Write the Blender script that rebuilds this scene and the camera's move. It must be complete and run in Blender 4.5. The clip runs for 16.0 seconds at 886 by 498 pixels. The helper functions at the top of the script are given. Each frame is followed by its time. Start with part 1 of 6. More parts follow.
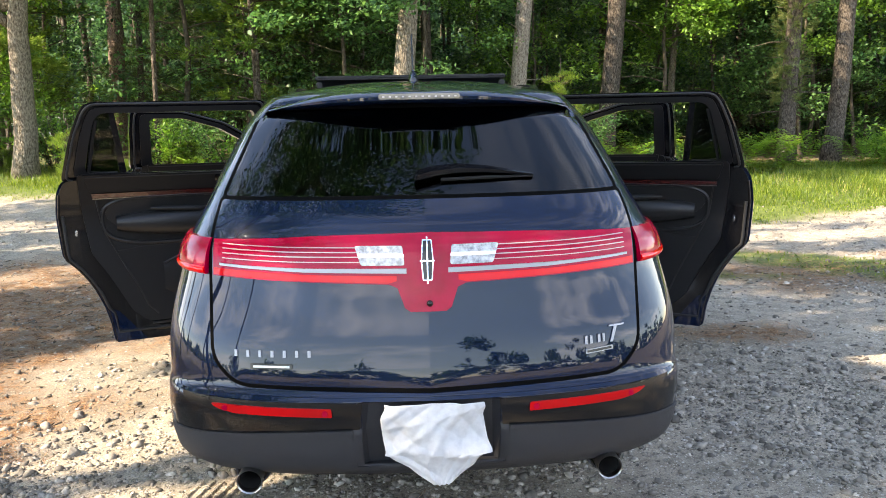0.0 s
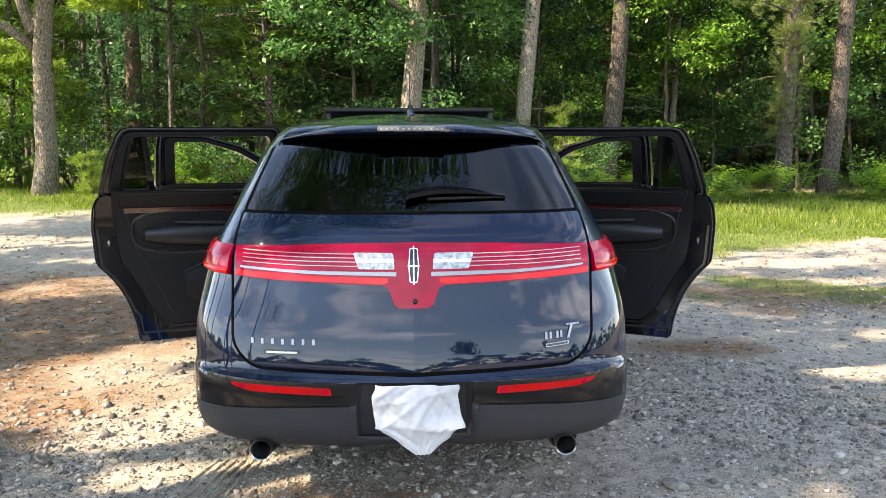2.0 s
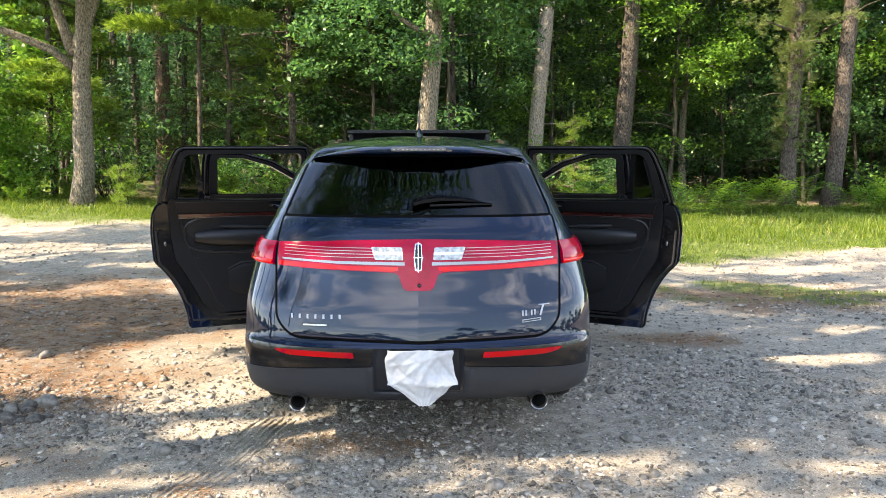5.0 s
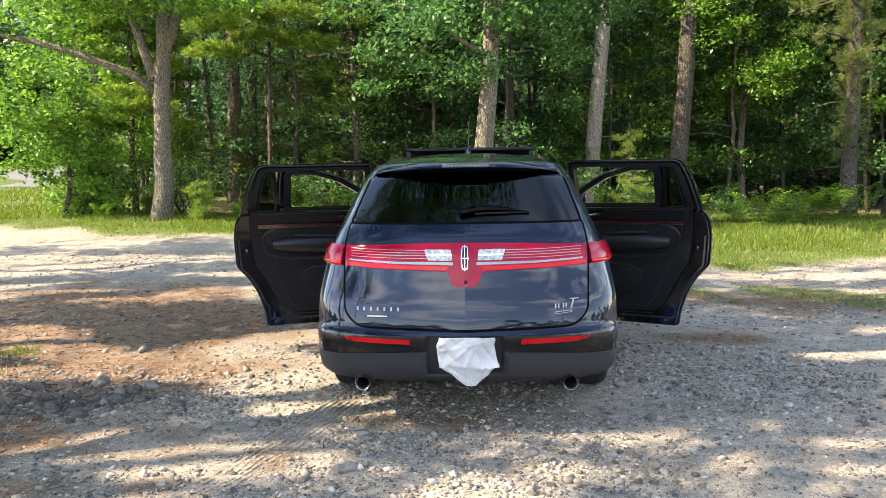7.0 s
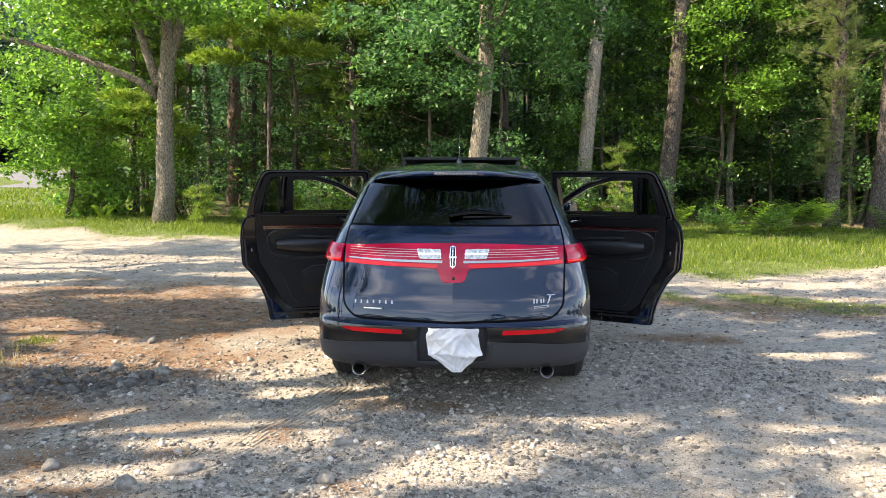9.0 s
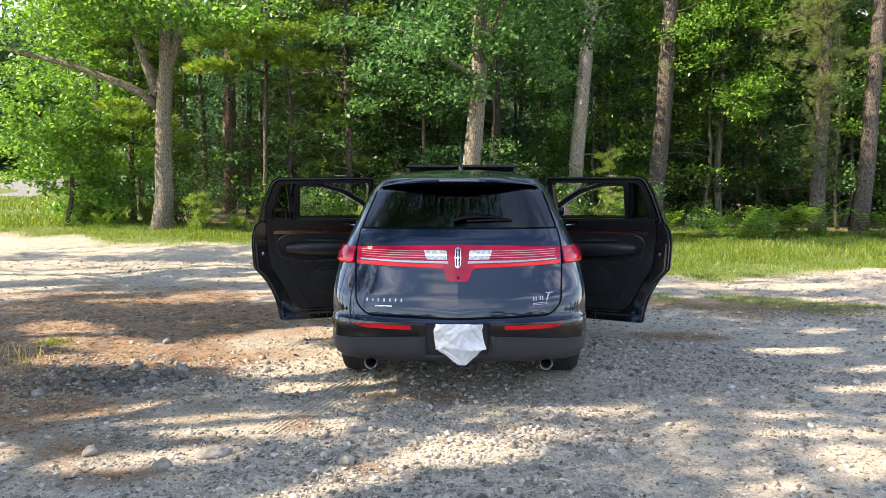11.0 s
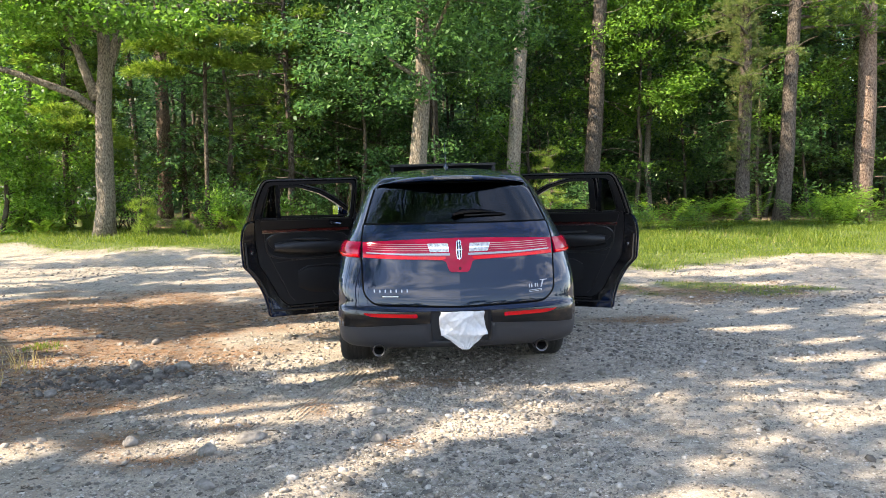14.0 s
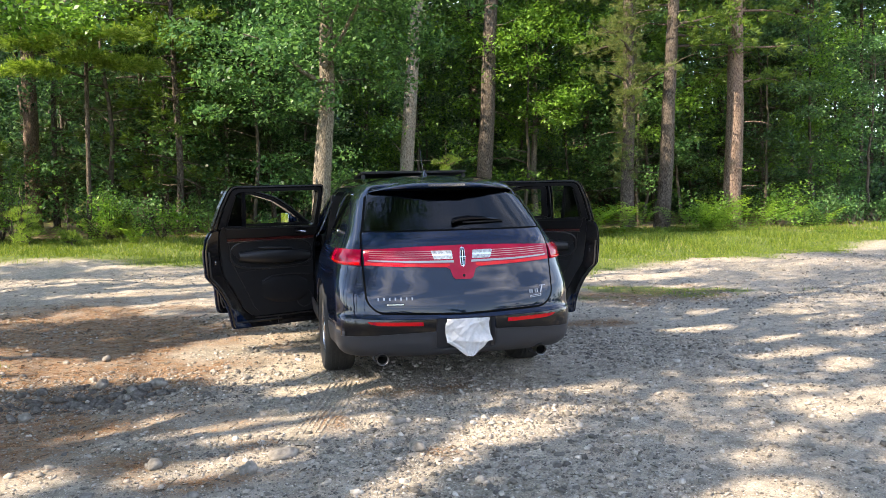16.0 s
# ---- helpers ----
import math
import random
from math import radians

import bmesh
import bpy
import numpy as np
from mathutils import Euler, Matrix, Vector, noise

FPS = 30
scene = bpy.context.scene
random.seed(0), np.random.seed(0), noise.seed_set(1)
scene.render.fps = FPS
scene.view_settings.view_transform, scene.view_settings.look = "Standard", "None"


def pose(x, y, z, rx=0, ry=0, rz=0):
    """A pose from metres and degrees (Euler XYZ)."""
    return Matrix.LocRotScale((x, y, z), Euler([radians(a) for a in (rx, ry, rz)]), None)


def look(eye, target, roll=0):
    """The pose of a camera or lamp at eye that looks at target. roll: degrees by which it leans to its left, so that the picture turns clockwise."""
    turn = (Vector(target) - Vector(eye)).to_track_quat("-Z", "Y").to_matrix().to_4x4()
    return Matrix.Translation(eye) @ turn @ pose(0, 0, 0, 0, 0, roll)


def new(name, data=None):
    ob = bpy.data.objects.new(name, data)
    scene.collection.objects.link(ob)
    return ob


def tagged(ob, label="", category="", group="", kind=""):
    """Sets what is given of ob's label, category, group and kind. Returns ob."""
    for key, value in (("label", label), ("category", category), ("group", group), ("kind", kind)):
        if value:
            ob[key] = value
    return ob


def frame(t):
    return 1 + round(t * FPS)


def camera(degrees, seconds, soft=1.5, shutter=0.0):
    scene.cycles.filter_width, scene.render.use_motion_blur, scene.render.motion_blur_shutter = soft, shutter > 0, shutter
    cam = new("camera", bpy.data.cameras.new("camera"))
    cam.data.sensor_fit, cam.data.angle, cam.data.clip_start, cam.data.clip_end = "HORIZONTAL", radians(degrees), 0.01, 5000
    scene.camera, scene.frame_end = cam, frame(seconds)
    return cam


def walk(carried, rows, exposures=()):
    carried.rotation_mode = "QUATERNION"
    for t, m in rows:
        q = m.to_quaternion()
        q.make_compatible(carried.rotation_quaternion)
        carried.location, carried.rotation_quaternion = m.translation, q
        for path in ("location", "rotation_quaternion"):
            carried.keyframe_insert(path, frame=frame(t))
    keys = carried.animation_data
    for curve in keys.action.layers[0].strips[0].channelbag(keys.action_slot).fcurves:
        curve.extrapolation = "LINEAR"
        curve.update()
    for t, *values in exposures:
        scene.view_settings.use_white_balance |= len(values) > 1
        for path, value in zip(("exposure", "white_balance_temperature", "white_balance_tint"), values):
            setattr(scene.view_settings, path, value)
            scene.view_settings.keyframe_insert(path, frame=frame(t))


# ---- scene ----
cam = camera(56.2, 16.0, soft=0.55)
PATH = [
    (0, (-0.093, -2.657, 1.474), (0.015, -0.683, 1.17), -1.1),
    (0.5, (-0.109, -2.89, 1.46), (-0.001, -0.912, 1.179), -1.0),
    (1, (-0.112, -3.017, 1.476), (-0.006, -1.036, 1.222), -0.9),
    (1.5, (-0.086, -3.082, 1.483), (0.016, -1.101, 1.233), -0.9),
    (2, (-0.034, -3.2, 1.486), (0.058, -1.217, 1.243), -0.1),
    (2.5, (-0.01, -3.326, 1.484), (0.06, -1.341, 1.247), 0.1),
    (3, (-0.014, -3.444, 1.487), (0.051, -1.459, 1.254), 0.1),
    (3.5, (-0.037, -3.634, 1.483), (0.027, -1.648, 1.255), -0.2),
    (4, (-0.028, -3.788, 1.507), (0.035, -1.801, 1.284), -0.2),
    (4.2, (-0.014, -3.841, 1.511), (0.051, -1.854, 1.286), 0.0),
    (6.3, (0.059, -4.501, 1.506), (0.084, -2.51, 1.318), -0.5),
    (6.5, (0.069, -4.554, 1.52), (0.089, -2.563, 1.327), -0.5),
    (7, (0.127, -4.778, 1.516), (0.022, -2.789, 1.336), -0.8),
    (7.5, (0.172, -4.942, 1.517), (0.072, -2.952, 1.346), -0.8),
    (8, (0.159, -5.151, 1.499), (0.061, -3.16, 1.333), -0.6),
    (8.5, (0.157, -5.236, 1.504), (0.063, -3.245, 1.34), -0.3),
    (9, (0.181, -5.304, 1.506), (0.089, -3.312, 1.346), 0.2),
    (11.3, (0.064, -5.756, 1.502), (0.005, -3.762, 1.36), -0.3),
    (11.5, (0.038, -5.787, 1.495), (0.051, -3.792, 1.354), -0.3),
    (12, (-0.036, -5.86, 1.495), (0.064, -3.868, 1.349), -0.0),
    (12.5, (-0.102, -5.951, 1.476), (-0.003, -3.959, 1.325), -0.2),
    (13, (-0.158, -6.052, 1.48), (-0.058, -4.06, 1.326), -0.9),
    (13.5, (-0.233, -6.093, 1.483), (-0.133, -4.101, 1.333), -0.8),
    (14, (-0.452, -6.119, 1.49), (-0.343, -4.127, 1.343), -1.3),
    (14.5, (-0.653, -6.108, 1.498), (-0.458, -4.123, 1.35), -0.9),
    (15, (-0.854, -6.027, 1.49), (-0.532, -4.058, 1.345), -0.7),
    (15.5, (-1.137, -5.977, 1.493), (-0.776, -4.015, 1.352), -0.7),
    (16, (-1.483, -5.968, 1.502), (-1.046, -4.02, 1.368), -1.2),
]
walk(cam, [(t, look(eye, target, roll)) for t, eye, target, roll in PATH],
     exposures=[(0, 2.30, 7700, 16), (4.0, 2.34, 7650, 15), (6.5, 2.14, 7500, 16), (9.0, 2.05, 7450, 16), (11.5, 2.08, 7350, 16), (14.5, 2.10, 7300, 16), (16.0, 1.96, 7300, 17)])

# ---- world, sun, exposure ----
SUN_DIR = Vector((-0.93, -0.30, 0.78)).normalized()          # towards the sun
SUN_EL = math.asin(SUN_DIR.z)
SUN_AZ = math.atan2(SUN_DIR.x, SUN_DIR.y)                    # clockwise from +y
world = bpy.data.worlds.new("world")
scene.world = world
world.use_nodes = True
wn, wl = world.node_tree.nodes, world.node_tree.links
wn.clear()
w_out, w_bg = wn.new("ShaderNodeOutputWorld"), wn.new("ShaderNodeBackground")
w_sky = wn.new("ShaderNodeTexSky")
w_sky.sky_type = "NISHITA"
w_sky.sun_disc = False
w_sky.sun_elevation, w_sky.sun_rotation = SUN_EL, SUN_AZ
w_sky.altitude = 1200
w_sky.air_density, w_sky.dust_density, w_sky.ozone_density = 1.0, 0.12, 1.3
# broken fair-weather clouds
w_co, w_map = wn.new("ShaderNodeTexCoord"), wn.new("ShaderNodeMapping")
w_map.inputs["Scale"].default_value = (0.36, 0.36, 2.4)
w_map.inputs["Location"].default_value = (0.35, 0.2, -0.75)
w_noise = wn.new("ShaderNodeTexNoise")
w_noise.inputs["Scale"].default_value, w_noise.inputs["Detail"].default_value = 8.0, 10.0
w_noise.inputs["Roughness"].default_value = 0.58
w_ramp = wn.new("ShaderNodeValToRGB")
w_ramp.color_ramp.elements[0].position, w_ramp.color_ramp.elements[1].position = 0.48, 0.72
w_puff = w_ramp.color_ramp.elements.new(0.56)
w_puff.color = (0.34, 0.34, 0.34, 1)
w_mix = wn.new("ShaderNodeMix")
w_mix.data_type = "RGBA"
w_mix.inputs[7].default_value = (9.6, 10.6, 12.0, 1)
wl.new(w_co.outputs["Generated"], w_map.inputs["Vector"])
wl.new(w_map.outputs["Vector"], w_noise.inputs["Vector"])
wl.new(w_noise.outputs["Fac"], w_ramp.inputs["Fac"])
w_sep, w_top, w_mul = wn.new("ShaderNodeSeparateXYZ"), wn.new("ShaderNodeMapRange"), wn.new("ShaderNodeMath")
w_mul.operation = "MULTIPLY"
for slot, v in zip(("From Min", "From Max", "To Min", "To Max"), (0.45, 0.75, 1.0, 0.15)):      # fewer clouds overhead
    w_top.inputs[slot].default_value = v
wl.new(w_co.outputs["Generated"], w_sep.inputs["Vector"])
wl.new(w_sep.outputs["Z"], w_top.inputs["Value"])
wl.new(w_ramp.outputs["Color"], w_mul.inputs[0])
wl.new(w_top.outputs["Result"], w_mul.inputs[1])
wl.new(w_mul.outputs["Value"], w_mix.inputs[0])
wl.new(w_sky.outputs["Color"], w_mix.inputs[6])
wl.new(w_mix.outputs[2], w_bg.inputs["Color"])
wl.new(w_bg.outputs["Background"], w_out.inputs["Surface"])
w_bg.inputs["Strength"].default_value = 0.15

sun = new("sun", bpy.data.lights.new("sun", "SUN"))
sun.data.energy, sun.data.angle, sun.data.color = 4.0, radians(0.55), (1.0, 0.92, 0.77)
sun.matrix_world = look((0, 0, 40), Vector((0, 0, 40)) - SUN_DIR)


# ---- materials ----
def material(name, base=(0.5, 0.5, 0.5), rough=0.5, metal=0.0, coat=0.0, spec=0.5):
    m = bpy.data.materials.new(name)
    m.use_nodes = True
    p = m.node_tree.nodes["Principled BSDF"]
    p.inputs["Base Color"].default_value = (*base, 1)
    p.inputs["Roughness"].default_value = rough
    p.inputs["Metallic"].default_value = metal
    p.inputs["Coat Weight"].default_value = coat
    p.inputs["Coat Roughness"].default_value = 0.02
    p.inputs["Coat IOR"].default_value = 1.5
    p.inputs["Specular IOR Level"].default_value = spec
    return m


def node(m, kind, **sets):
    n = m.node_tree.nodes.new(kind)
    for k, v in sets.items():
        n.inputs[k.replace("_", " ")].default_value = v
    return n


def link(m, a, ao, b, bi):
    m.node_tree.links.new(a.outputs[ao], b.inputs[bi])


def bsdf(m):
    return m.node_tree.nodes["Principled BSDF"]


def ramp(m, stops):
    n = m.node_tree.nodes.new("ShaderNodeValToRGB")
    r = n.color_ramp
    while len(r.elements) < len(stops):
        r.elements.new(0.5)
    for e, (pos, col) in zip(r.elements, stops):
        e.position = pos
        e.color = (*col, 1)
    return n


def grained(m, scale, stops, detail=6.0, bump=0.0, bump_scale=None, stretch=(1, 1, 1), dist=0.01, per=None):
    """Two-scale colour variation through a ramp, and fine relief."""
    co = m.node_tree.nodes.new("ShaderNodeTexCoord")
    mp = m.node_tree.nodes.new("ShaderNodeMapping")
    mp.inputs["Scale"].default_value = stretch
    link(m, co, "Object", mp, "Vector")
    n1 = node(m, "ShaderNodeTexNoise", Scale=scale, Detail=detail, Roughness=0.62)
    link(m, mp, "Vector", n1, "Vector")
    r = ramp(m, stops)
    link(m, n1, "Fac", r, "Fac")
    link(m, r, "Color", bsdf(m), "Base Color")
    if bump:
        n2 = node(m, "ShaderNodeTexNoise", Scale=bump_scale or scale * 4, Detail=4.0)
        link(m, mp, "Vector", n2, "Vector")
        b = node(m, "ShaderNodeBump", Strength=bump, Distance=dist)
        link(m, n2, "Fac", b, "Height")
        link(m, b, "Normal", bsdf(m), "Normal")
    return m


def leaf_material(name, dark, mid, light, gloss=0.45, glow=0.38, hue=0.497):
    m = material(name, mid, gloss)
    geo = m.node_tree.nodes.new("ShaderNodeNewGeometry")
    r = ramp(m, [(0.0, dark), (0.5, mid), (1.0, light)])
    link(m, geo, "Random Per Island", r, "Fac")
    link(m, r, "Color", bsdf(m), "Base Color")
    bsdf(m).inputs["Specular IOR Level"].default_value = 0.4
    tr = m.node_tree.nodes.new("ShaderNodeBsdfTranslucent")
    hs = node(m, "ShaderNodeHueSaturation", Hue=hue, Saturation=1.08, Value=1.9)
    link(m, r, "Color", hs, "Color")
    link(m, hs, "Color", tr, "Color")
    mx = node(m, "ShaderNodeMixShader")
    mx.inputs["Fac"].default_value = glow
    link(m, bsdf(m), "BSDF", mx, 1)
    link(m, tr, "BSDF", mx, 2)
    link(m, mx, "Shader", m.node_tree.nodes["Material Output"], "Surface")
    return m


M_LEAF = leaf_material("oak leaf", (0.021, 0.062, 0.024), (0.056, 0.138, 0.040), (0.132, 0.255, 0.078), 0.45, 0.34)
# brighter leaf copy for maples, oaks and shrubs; sunlight is put into its green
M_LEAF_SUNNY = leaf_material("leaf brightened for sun", (0.042, 0.105, 0.016), (0.098, 0.205, 0.030), (0.195, 0.335, 0.065), 0.4, 0.38)
# darker copy of the oak leaf, with the shade inside the wood coloured in
M_LEAF_DEEP = leaf_material("leaf darkened for shade", (0.013, 0.036, 0.018), (0.038, 0.095, 0.037), (0.105, 0.195, 0.066), 0.42, 0.36)
M_PINE = leaf_material("pine needle", (0.035, 0.075, 0.010), (0.075, 0.140, 0.018), (0.140, 0.205, 0.032), 0.5, 0.3)
# young pines' needles, lightened so the colour itself carries sunlight on the boughs
M_PINE_LIT = leaf_material("sun-brightened young pine needle", (0.070, 0.130, 0.018), (0.135, 0.210, 0.032), (0.23, 0.305, 0.06), 0.5, 0.4, 0.5)
# pine needles again, near-black: the wood's shade is put into the colour
M_PINE_DARK = leaf_material("pine needle darkened for shade", (0.012, 0.026, 0.007), (0.030, 0.056, 0.012), (0.07, 0.11, 0.022), 0.5, 0.25, 0.5)
M_PINE_TUFT = leaf_material("yellowing pine needle", (0.05, 0.085, 0.020), (0.10, 0.140, 0.036), (0.20, 0.22, 0.07), 0.55, 0.35, 0.5)
M_FERN = leaf_material("fern frond", (0.07, 0.15, 0.015), (0.13, 0.24, 0.025), (0.22, 0.34, 0.045), 0.5, 0.38)
M_GRASS = leaf_material("grass blade", (0.048, 0.095, 0.008), (0.088, 0.138, 0.012), (0.20, 0.24, 0.036), 0.5, 0.34)
M_STRAW = leaf_material("dry grass blade", (0.18, 0.14, 0.05), (0.28, 0.22, 0.09), (0.36, 0.30, 0.14), 0.6, 0.35)

M_BARK = grained(material("pine bark", rough=0.9, spec=0.2), 22.0,
                 [(0.34, (0.022, 0.017, 0.013)), (0.5, (0.085, 0.068, 0.053)), (0.70, (0.19, 0.162, 0.132))],
                 bump=1.0, bump_scale=26.0, stretch=(1.4, 1.4, 0.7), dist=0.06)
M_BARK_GREY = grained(material("oak bark", rough=0.9, spec=0.2), 26.0,
                      [(0.34, (0.050, 0.042, 0.031)), (0.5, (0.165, 0.140, 0.107)), (0.70, (0.32, 0.285, 0.225))],
                      bump=1.0, bump_scale=30.0, stretch=(1.4, 1.4, 0.65), dist=0.05)
M_BARK_PALE = grained(material("pale pine bark", rough=0.9, spec=0.2), 22.0,
                      [(0.34, (0.10, 0.080, 0.060)), (0.5, (0.28, 0.235, 0.188)), (0.70, (0.46, 0.405, 0.335))],
                      bump=0.9, bump_scale=24.0, stretch=(1.4, 1.4, 0.7), dist=0.05)
M_BARK_RED = grained(material("reddish pine bark", rough=0.9, spec=0.2), 22.0,
                     [(0.34, (0.055, 0.036, 0.026)), (0.5, (0.18, 0.125, 0.094)), (0.70, (0.33, 0.25, 0.19))],
                     bump=1.0, bump_scale=24.0, stretch=(1.4, 1.4, 0.7), dist=0.06)
M_TWIG = grained(material("twig bark", rough=0.9, spec=0.2), 9.0,
                 [(0.3, (0.030, 0.024, 0.018)), (0.7, (0.12, 0.10, 0.075))])


# ---- mesh helpers ----
def link_mesh(name, verts, faces, mats, smooth=False):
    me = bpy.data.meshes.new(name)
    me.from_pydata([tuple(v) for v in verts], [], [tuple(f) for f in faces])
    for m in mats if isinstance(mats, (list, tuple)) else [mats]:
        me.materials.append(m)
    if smooth:
        me.polygons.foreach_set("use_smooth", [True] * len(me.polygons))
    me.update()
    return new(name, me)


def quads_mesh(name, quads, mat):
    """A mesh of loose quads from an (n, 4, 3) array."""
    q = np.asarray(quads, dtype=np.float32)
    n = len(q)
    me = bpy.data.meshes.new(name)
    me.vertices.add(n * 4)
    me.vertices.foreach_set("co", q.reshape(-1))
    me.loops.add(n * 4)
    me.loops.foreach_set("vertex_index", np.arange(n * 4, dtype=np.int32))
    me.polygons.add(n)
    me.polygons.foreach_set("loop_start", np.arange(0, n * 4, 4, dtype=np.int32))
    me.polygons.foreach_set("loop_total", np.full(n, 4, dtype=np.int32))
    me.materials.append(mat)
    me.update(calc_edges=True)
    return new(name, me)


def part(name, bm, mat, parent, label="", smooth=True):
    """Link a bmesh as one mesh object under a thing or a part."""
    me = bpy.data.meshes.new(name)
    bmesh.ops.recalc_face_normals(bm, faces=bm.faces)
    bm.to_mesh(me)
    bm.free()
    me.materials.append(mat)
    if smooth:
        me.polygons.foreach_set("use_smooth", [True] * len(me.polygons))
        me.set_sharp_from_angle(angle=radians(38))
    ob = new(name, me)
    if parent:
        ob.parent = parent
    if label:
        tagged(ob, label)
    return ob


def adopt(ob, parent, label=""):
    ob.parent = parent
    if label:
        tagged(ob, label)
    return ob


# ---- ground ----
def smooth01(a, b, v):
    t = np.clip((np.asarray(v, dtype=float) - a) / (b - a), 0, 1)
    return t * t * (3 - 2 * t)


def fbm(x, y, seed=0.0, octaves=4):
    """Cheap smooth noise for arrays, about -1 to 1."""
    v, amp, f = 0.0, 1.0, 1.0
    for k in range(octaves):
        a, b = seed + 1.7 * k, seed * 0.7 + 2.3 * k
        v = v + amp * np.sin(f * (1.13 * x + 0.67 * y) + a + 1.3 * np.sin(f * 0.83 * y + b)) \
            * np.cos(f * (0.91 * y - 0.47 * x) + b + 1.1 * np.sin(f * 0.71 * x + a))
        amp, f = amp * 0.52, f * 2.07
    return v


def terrain(x, y):
    x, y = np.asarray(x, dtype=float), np.asarray(y, dtype=float)
    rise = smooth01(5.5, 16.0, y) * np.clip(0.38 - 0.014 * x, 0.15, 0.6)
    rise = rise + smooth01(18, 40, y) * np.clip(0.25 - 0.02 * x, 0.0, 0.7)
    rise = rise + 1.2 * smooth01(33, 46, y) * smooth01(7, 16, -x)
    rise = rise + 0.05 * fbm(x * 0.5, y * 0.5, 3.0, 2) * smooth01(2.0, 6.0, np.hypot(x, y - 2.0) - 1.0)
    return rise


def verge_edge(x):
    """The y at which gravel gives way to grass, for each x."""
    x = np.asarray(x, dtype=float)
    left = 10.3 - 0.42 * (x + 2.5)
    right = 8.5 + 0.03 * np.clip(x - 3.5, 0, 30) ** 2 * 0.9
    return np.where(x < 2.2, np.maximum(left, 8.5), right) + 0.25 * np.sin(x * 1.1) + 0.15 * np.sin(x * 2.7 + 1)


def grass_mask(x, y):
    m = smooth01(-0.35, 0.45, y - verge_edge(x) + 0.35 * fbm(x * 1.3, y * 1.3, 1.0, 3))
    m = m * (1 - 0.85 * smooth01(15.5, 18.5, y + 0.8 * fbm(x * 0.6, y * 0.6, 2.0, 2)) * smooth01(-12, -7, x))
    isle = 1.25 * np.exp(-(((x - 4.3) / 2.2) ** 2 + ((y - 5.3 + 0.10 * (x - 4.2)) / 0.95) ** 2))
    isle2 = np.exp(-(((x + 7.2) / 2.6) ** 2 + ((y - 3.2) / 1.6) ** 2))
    patch = np.clip((isle + 0.8 * isle2) * (0.75 + 0.6 * fbm(x * 2.1, y * 2.1, 5.0, 3)), 0, 1)
    return np.clip(np.maximum(m, 0.85 * smooth01(0.42, 0.85, patch)), 0, 1)


def needle_mask(x, y):
    p = 1.3 * smooth01(16.0, 18.5, y)
    for cx, cy, rx, ry, amt in ((-4.4, 4.4, 2.4, 2.2, 1.25), (-4.2, 1.6, 1.5, 1.2, 1.0), (-2.9, 3.6, 1.0, 0.9, 0.75), (-3.4, -0.3, 1.2, 1.0, 1.1), (-2.5, 1.0, 0.35, 0.55, 0.7), (3.7, 5.0, 1.7, 0.9, 0.85),
                                (2.35, 2.85, 0.55, 0.28, 1.0), (-0.35, 0.25, 0.55, 0.22, 0.6), (-1.03, -0.40, 0.13, 0.30, 0.75), (-1.75, -1.47, 0.42, 0.13, 1.1), (-0.5, -1.29, 0.12, 0.12, 0.5), (-1.5, -0.9, 0.2, 0.12, 0.7), (-2.3, -1.0, 0.5, 0.2, 0.5), (-2.3, 1.7, 0.9, 0.6, 0.5)):
        p = p + amt * np.exp(-(((x - cx) / rx) ** 2 + ((y - cy) / ry) ** 2))
    return np.clip(smooth01(0.15, 0.85, p + 0.28 * fbm(x * 2.6, y * 2.6, 8.0, 4) * (p > 0.03)), 0, 1)


def axis(a, b, step, far):
    inner = np.arange(a, b + 1e-6, step)
    out, d, v = [], step, b
    while v < far:
        d *= 1.28
        v += d
        out.append(v)
    low, d, v = [], step, a
    while v > -far:
        d *= 1.28
        v -= d
        low.append(v)
    return np.array(low[::-1] + list(inner) + out)


gx, gy = axis(-9.0, 11.0, 0.11, 900.0), axis(-8.0, 13.0, 0.11, 900.0)
GX, GY = np.meshgrid(gx, gy)
relief = 0.010 * fbm(GX * 2.4, GY * 2.4, 2.0, 4) + 0.007 * fbm(GX * 8.0, GY * 8.0, 4.0, 3)
near = (np.abs(GX) < 14) & (GY > -10) & (GY < 16)
GZ = terrain(GX, GY) + np.where(near, relief, 0.0) - 0.012
# a shallow hollow with a rim of rubble, and a washed-out track
GZ -= 0.07 * np.exp(-(((GX + 2.9) / 0.55) ** 2 + ((GY - 0.75) / 0.35) ** 2))
GZ += 0.035 * np.exp(-(((GX + 2.25) / 0.4) ** 2 + ((GY - 0.75) / 0.5) ** 2))
ny, nx = GX.shape
idx = np.arange(nx * ny).reshape(ny, nx)
g_faces = np.stack([idx[:-1, :-1], idx[:-1, 1:], idx[1:, 1:], idx[1:, :-1]], -1).reshape(-1, 4)
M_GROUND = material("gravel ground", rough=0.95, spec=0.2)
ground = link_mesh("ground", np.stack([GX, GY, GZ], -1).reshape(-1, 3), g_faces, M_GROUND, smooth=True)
tagged(ground, "pale gravel lot with pine needles and grassy verge", "ground", kind="structure")
for key, fn in (("grass", grass_mask), ("needles", needle_mask)):
    at = ground.data.attributes.new(key, "FLOAT", "POINT")
    at.data.foreach_set("value", np.asarray(fn(GX, GY), dtype=np.float32).reshape(-1))


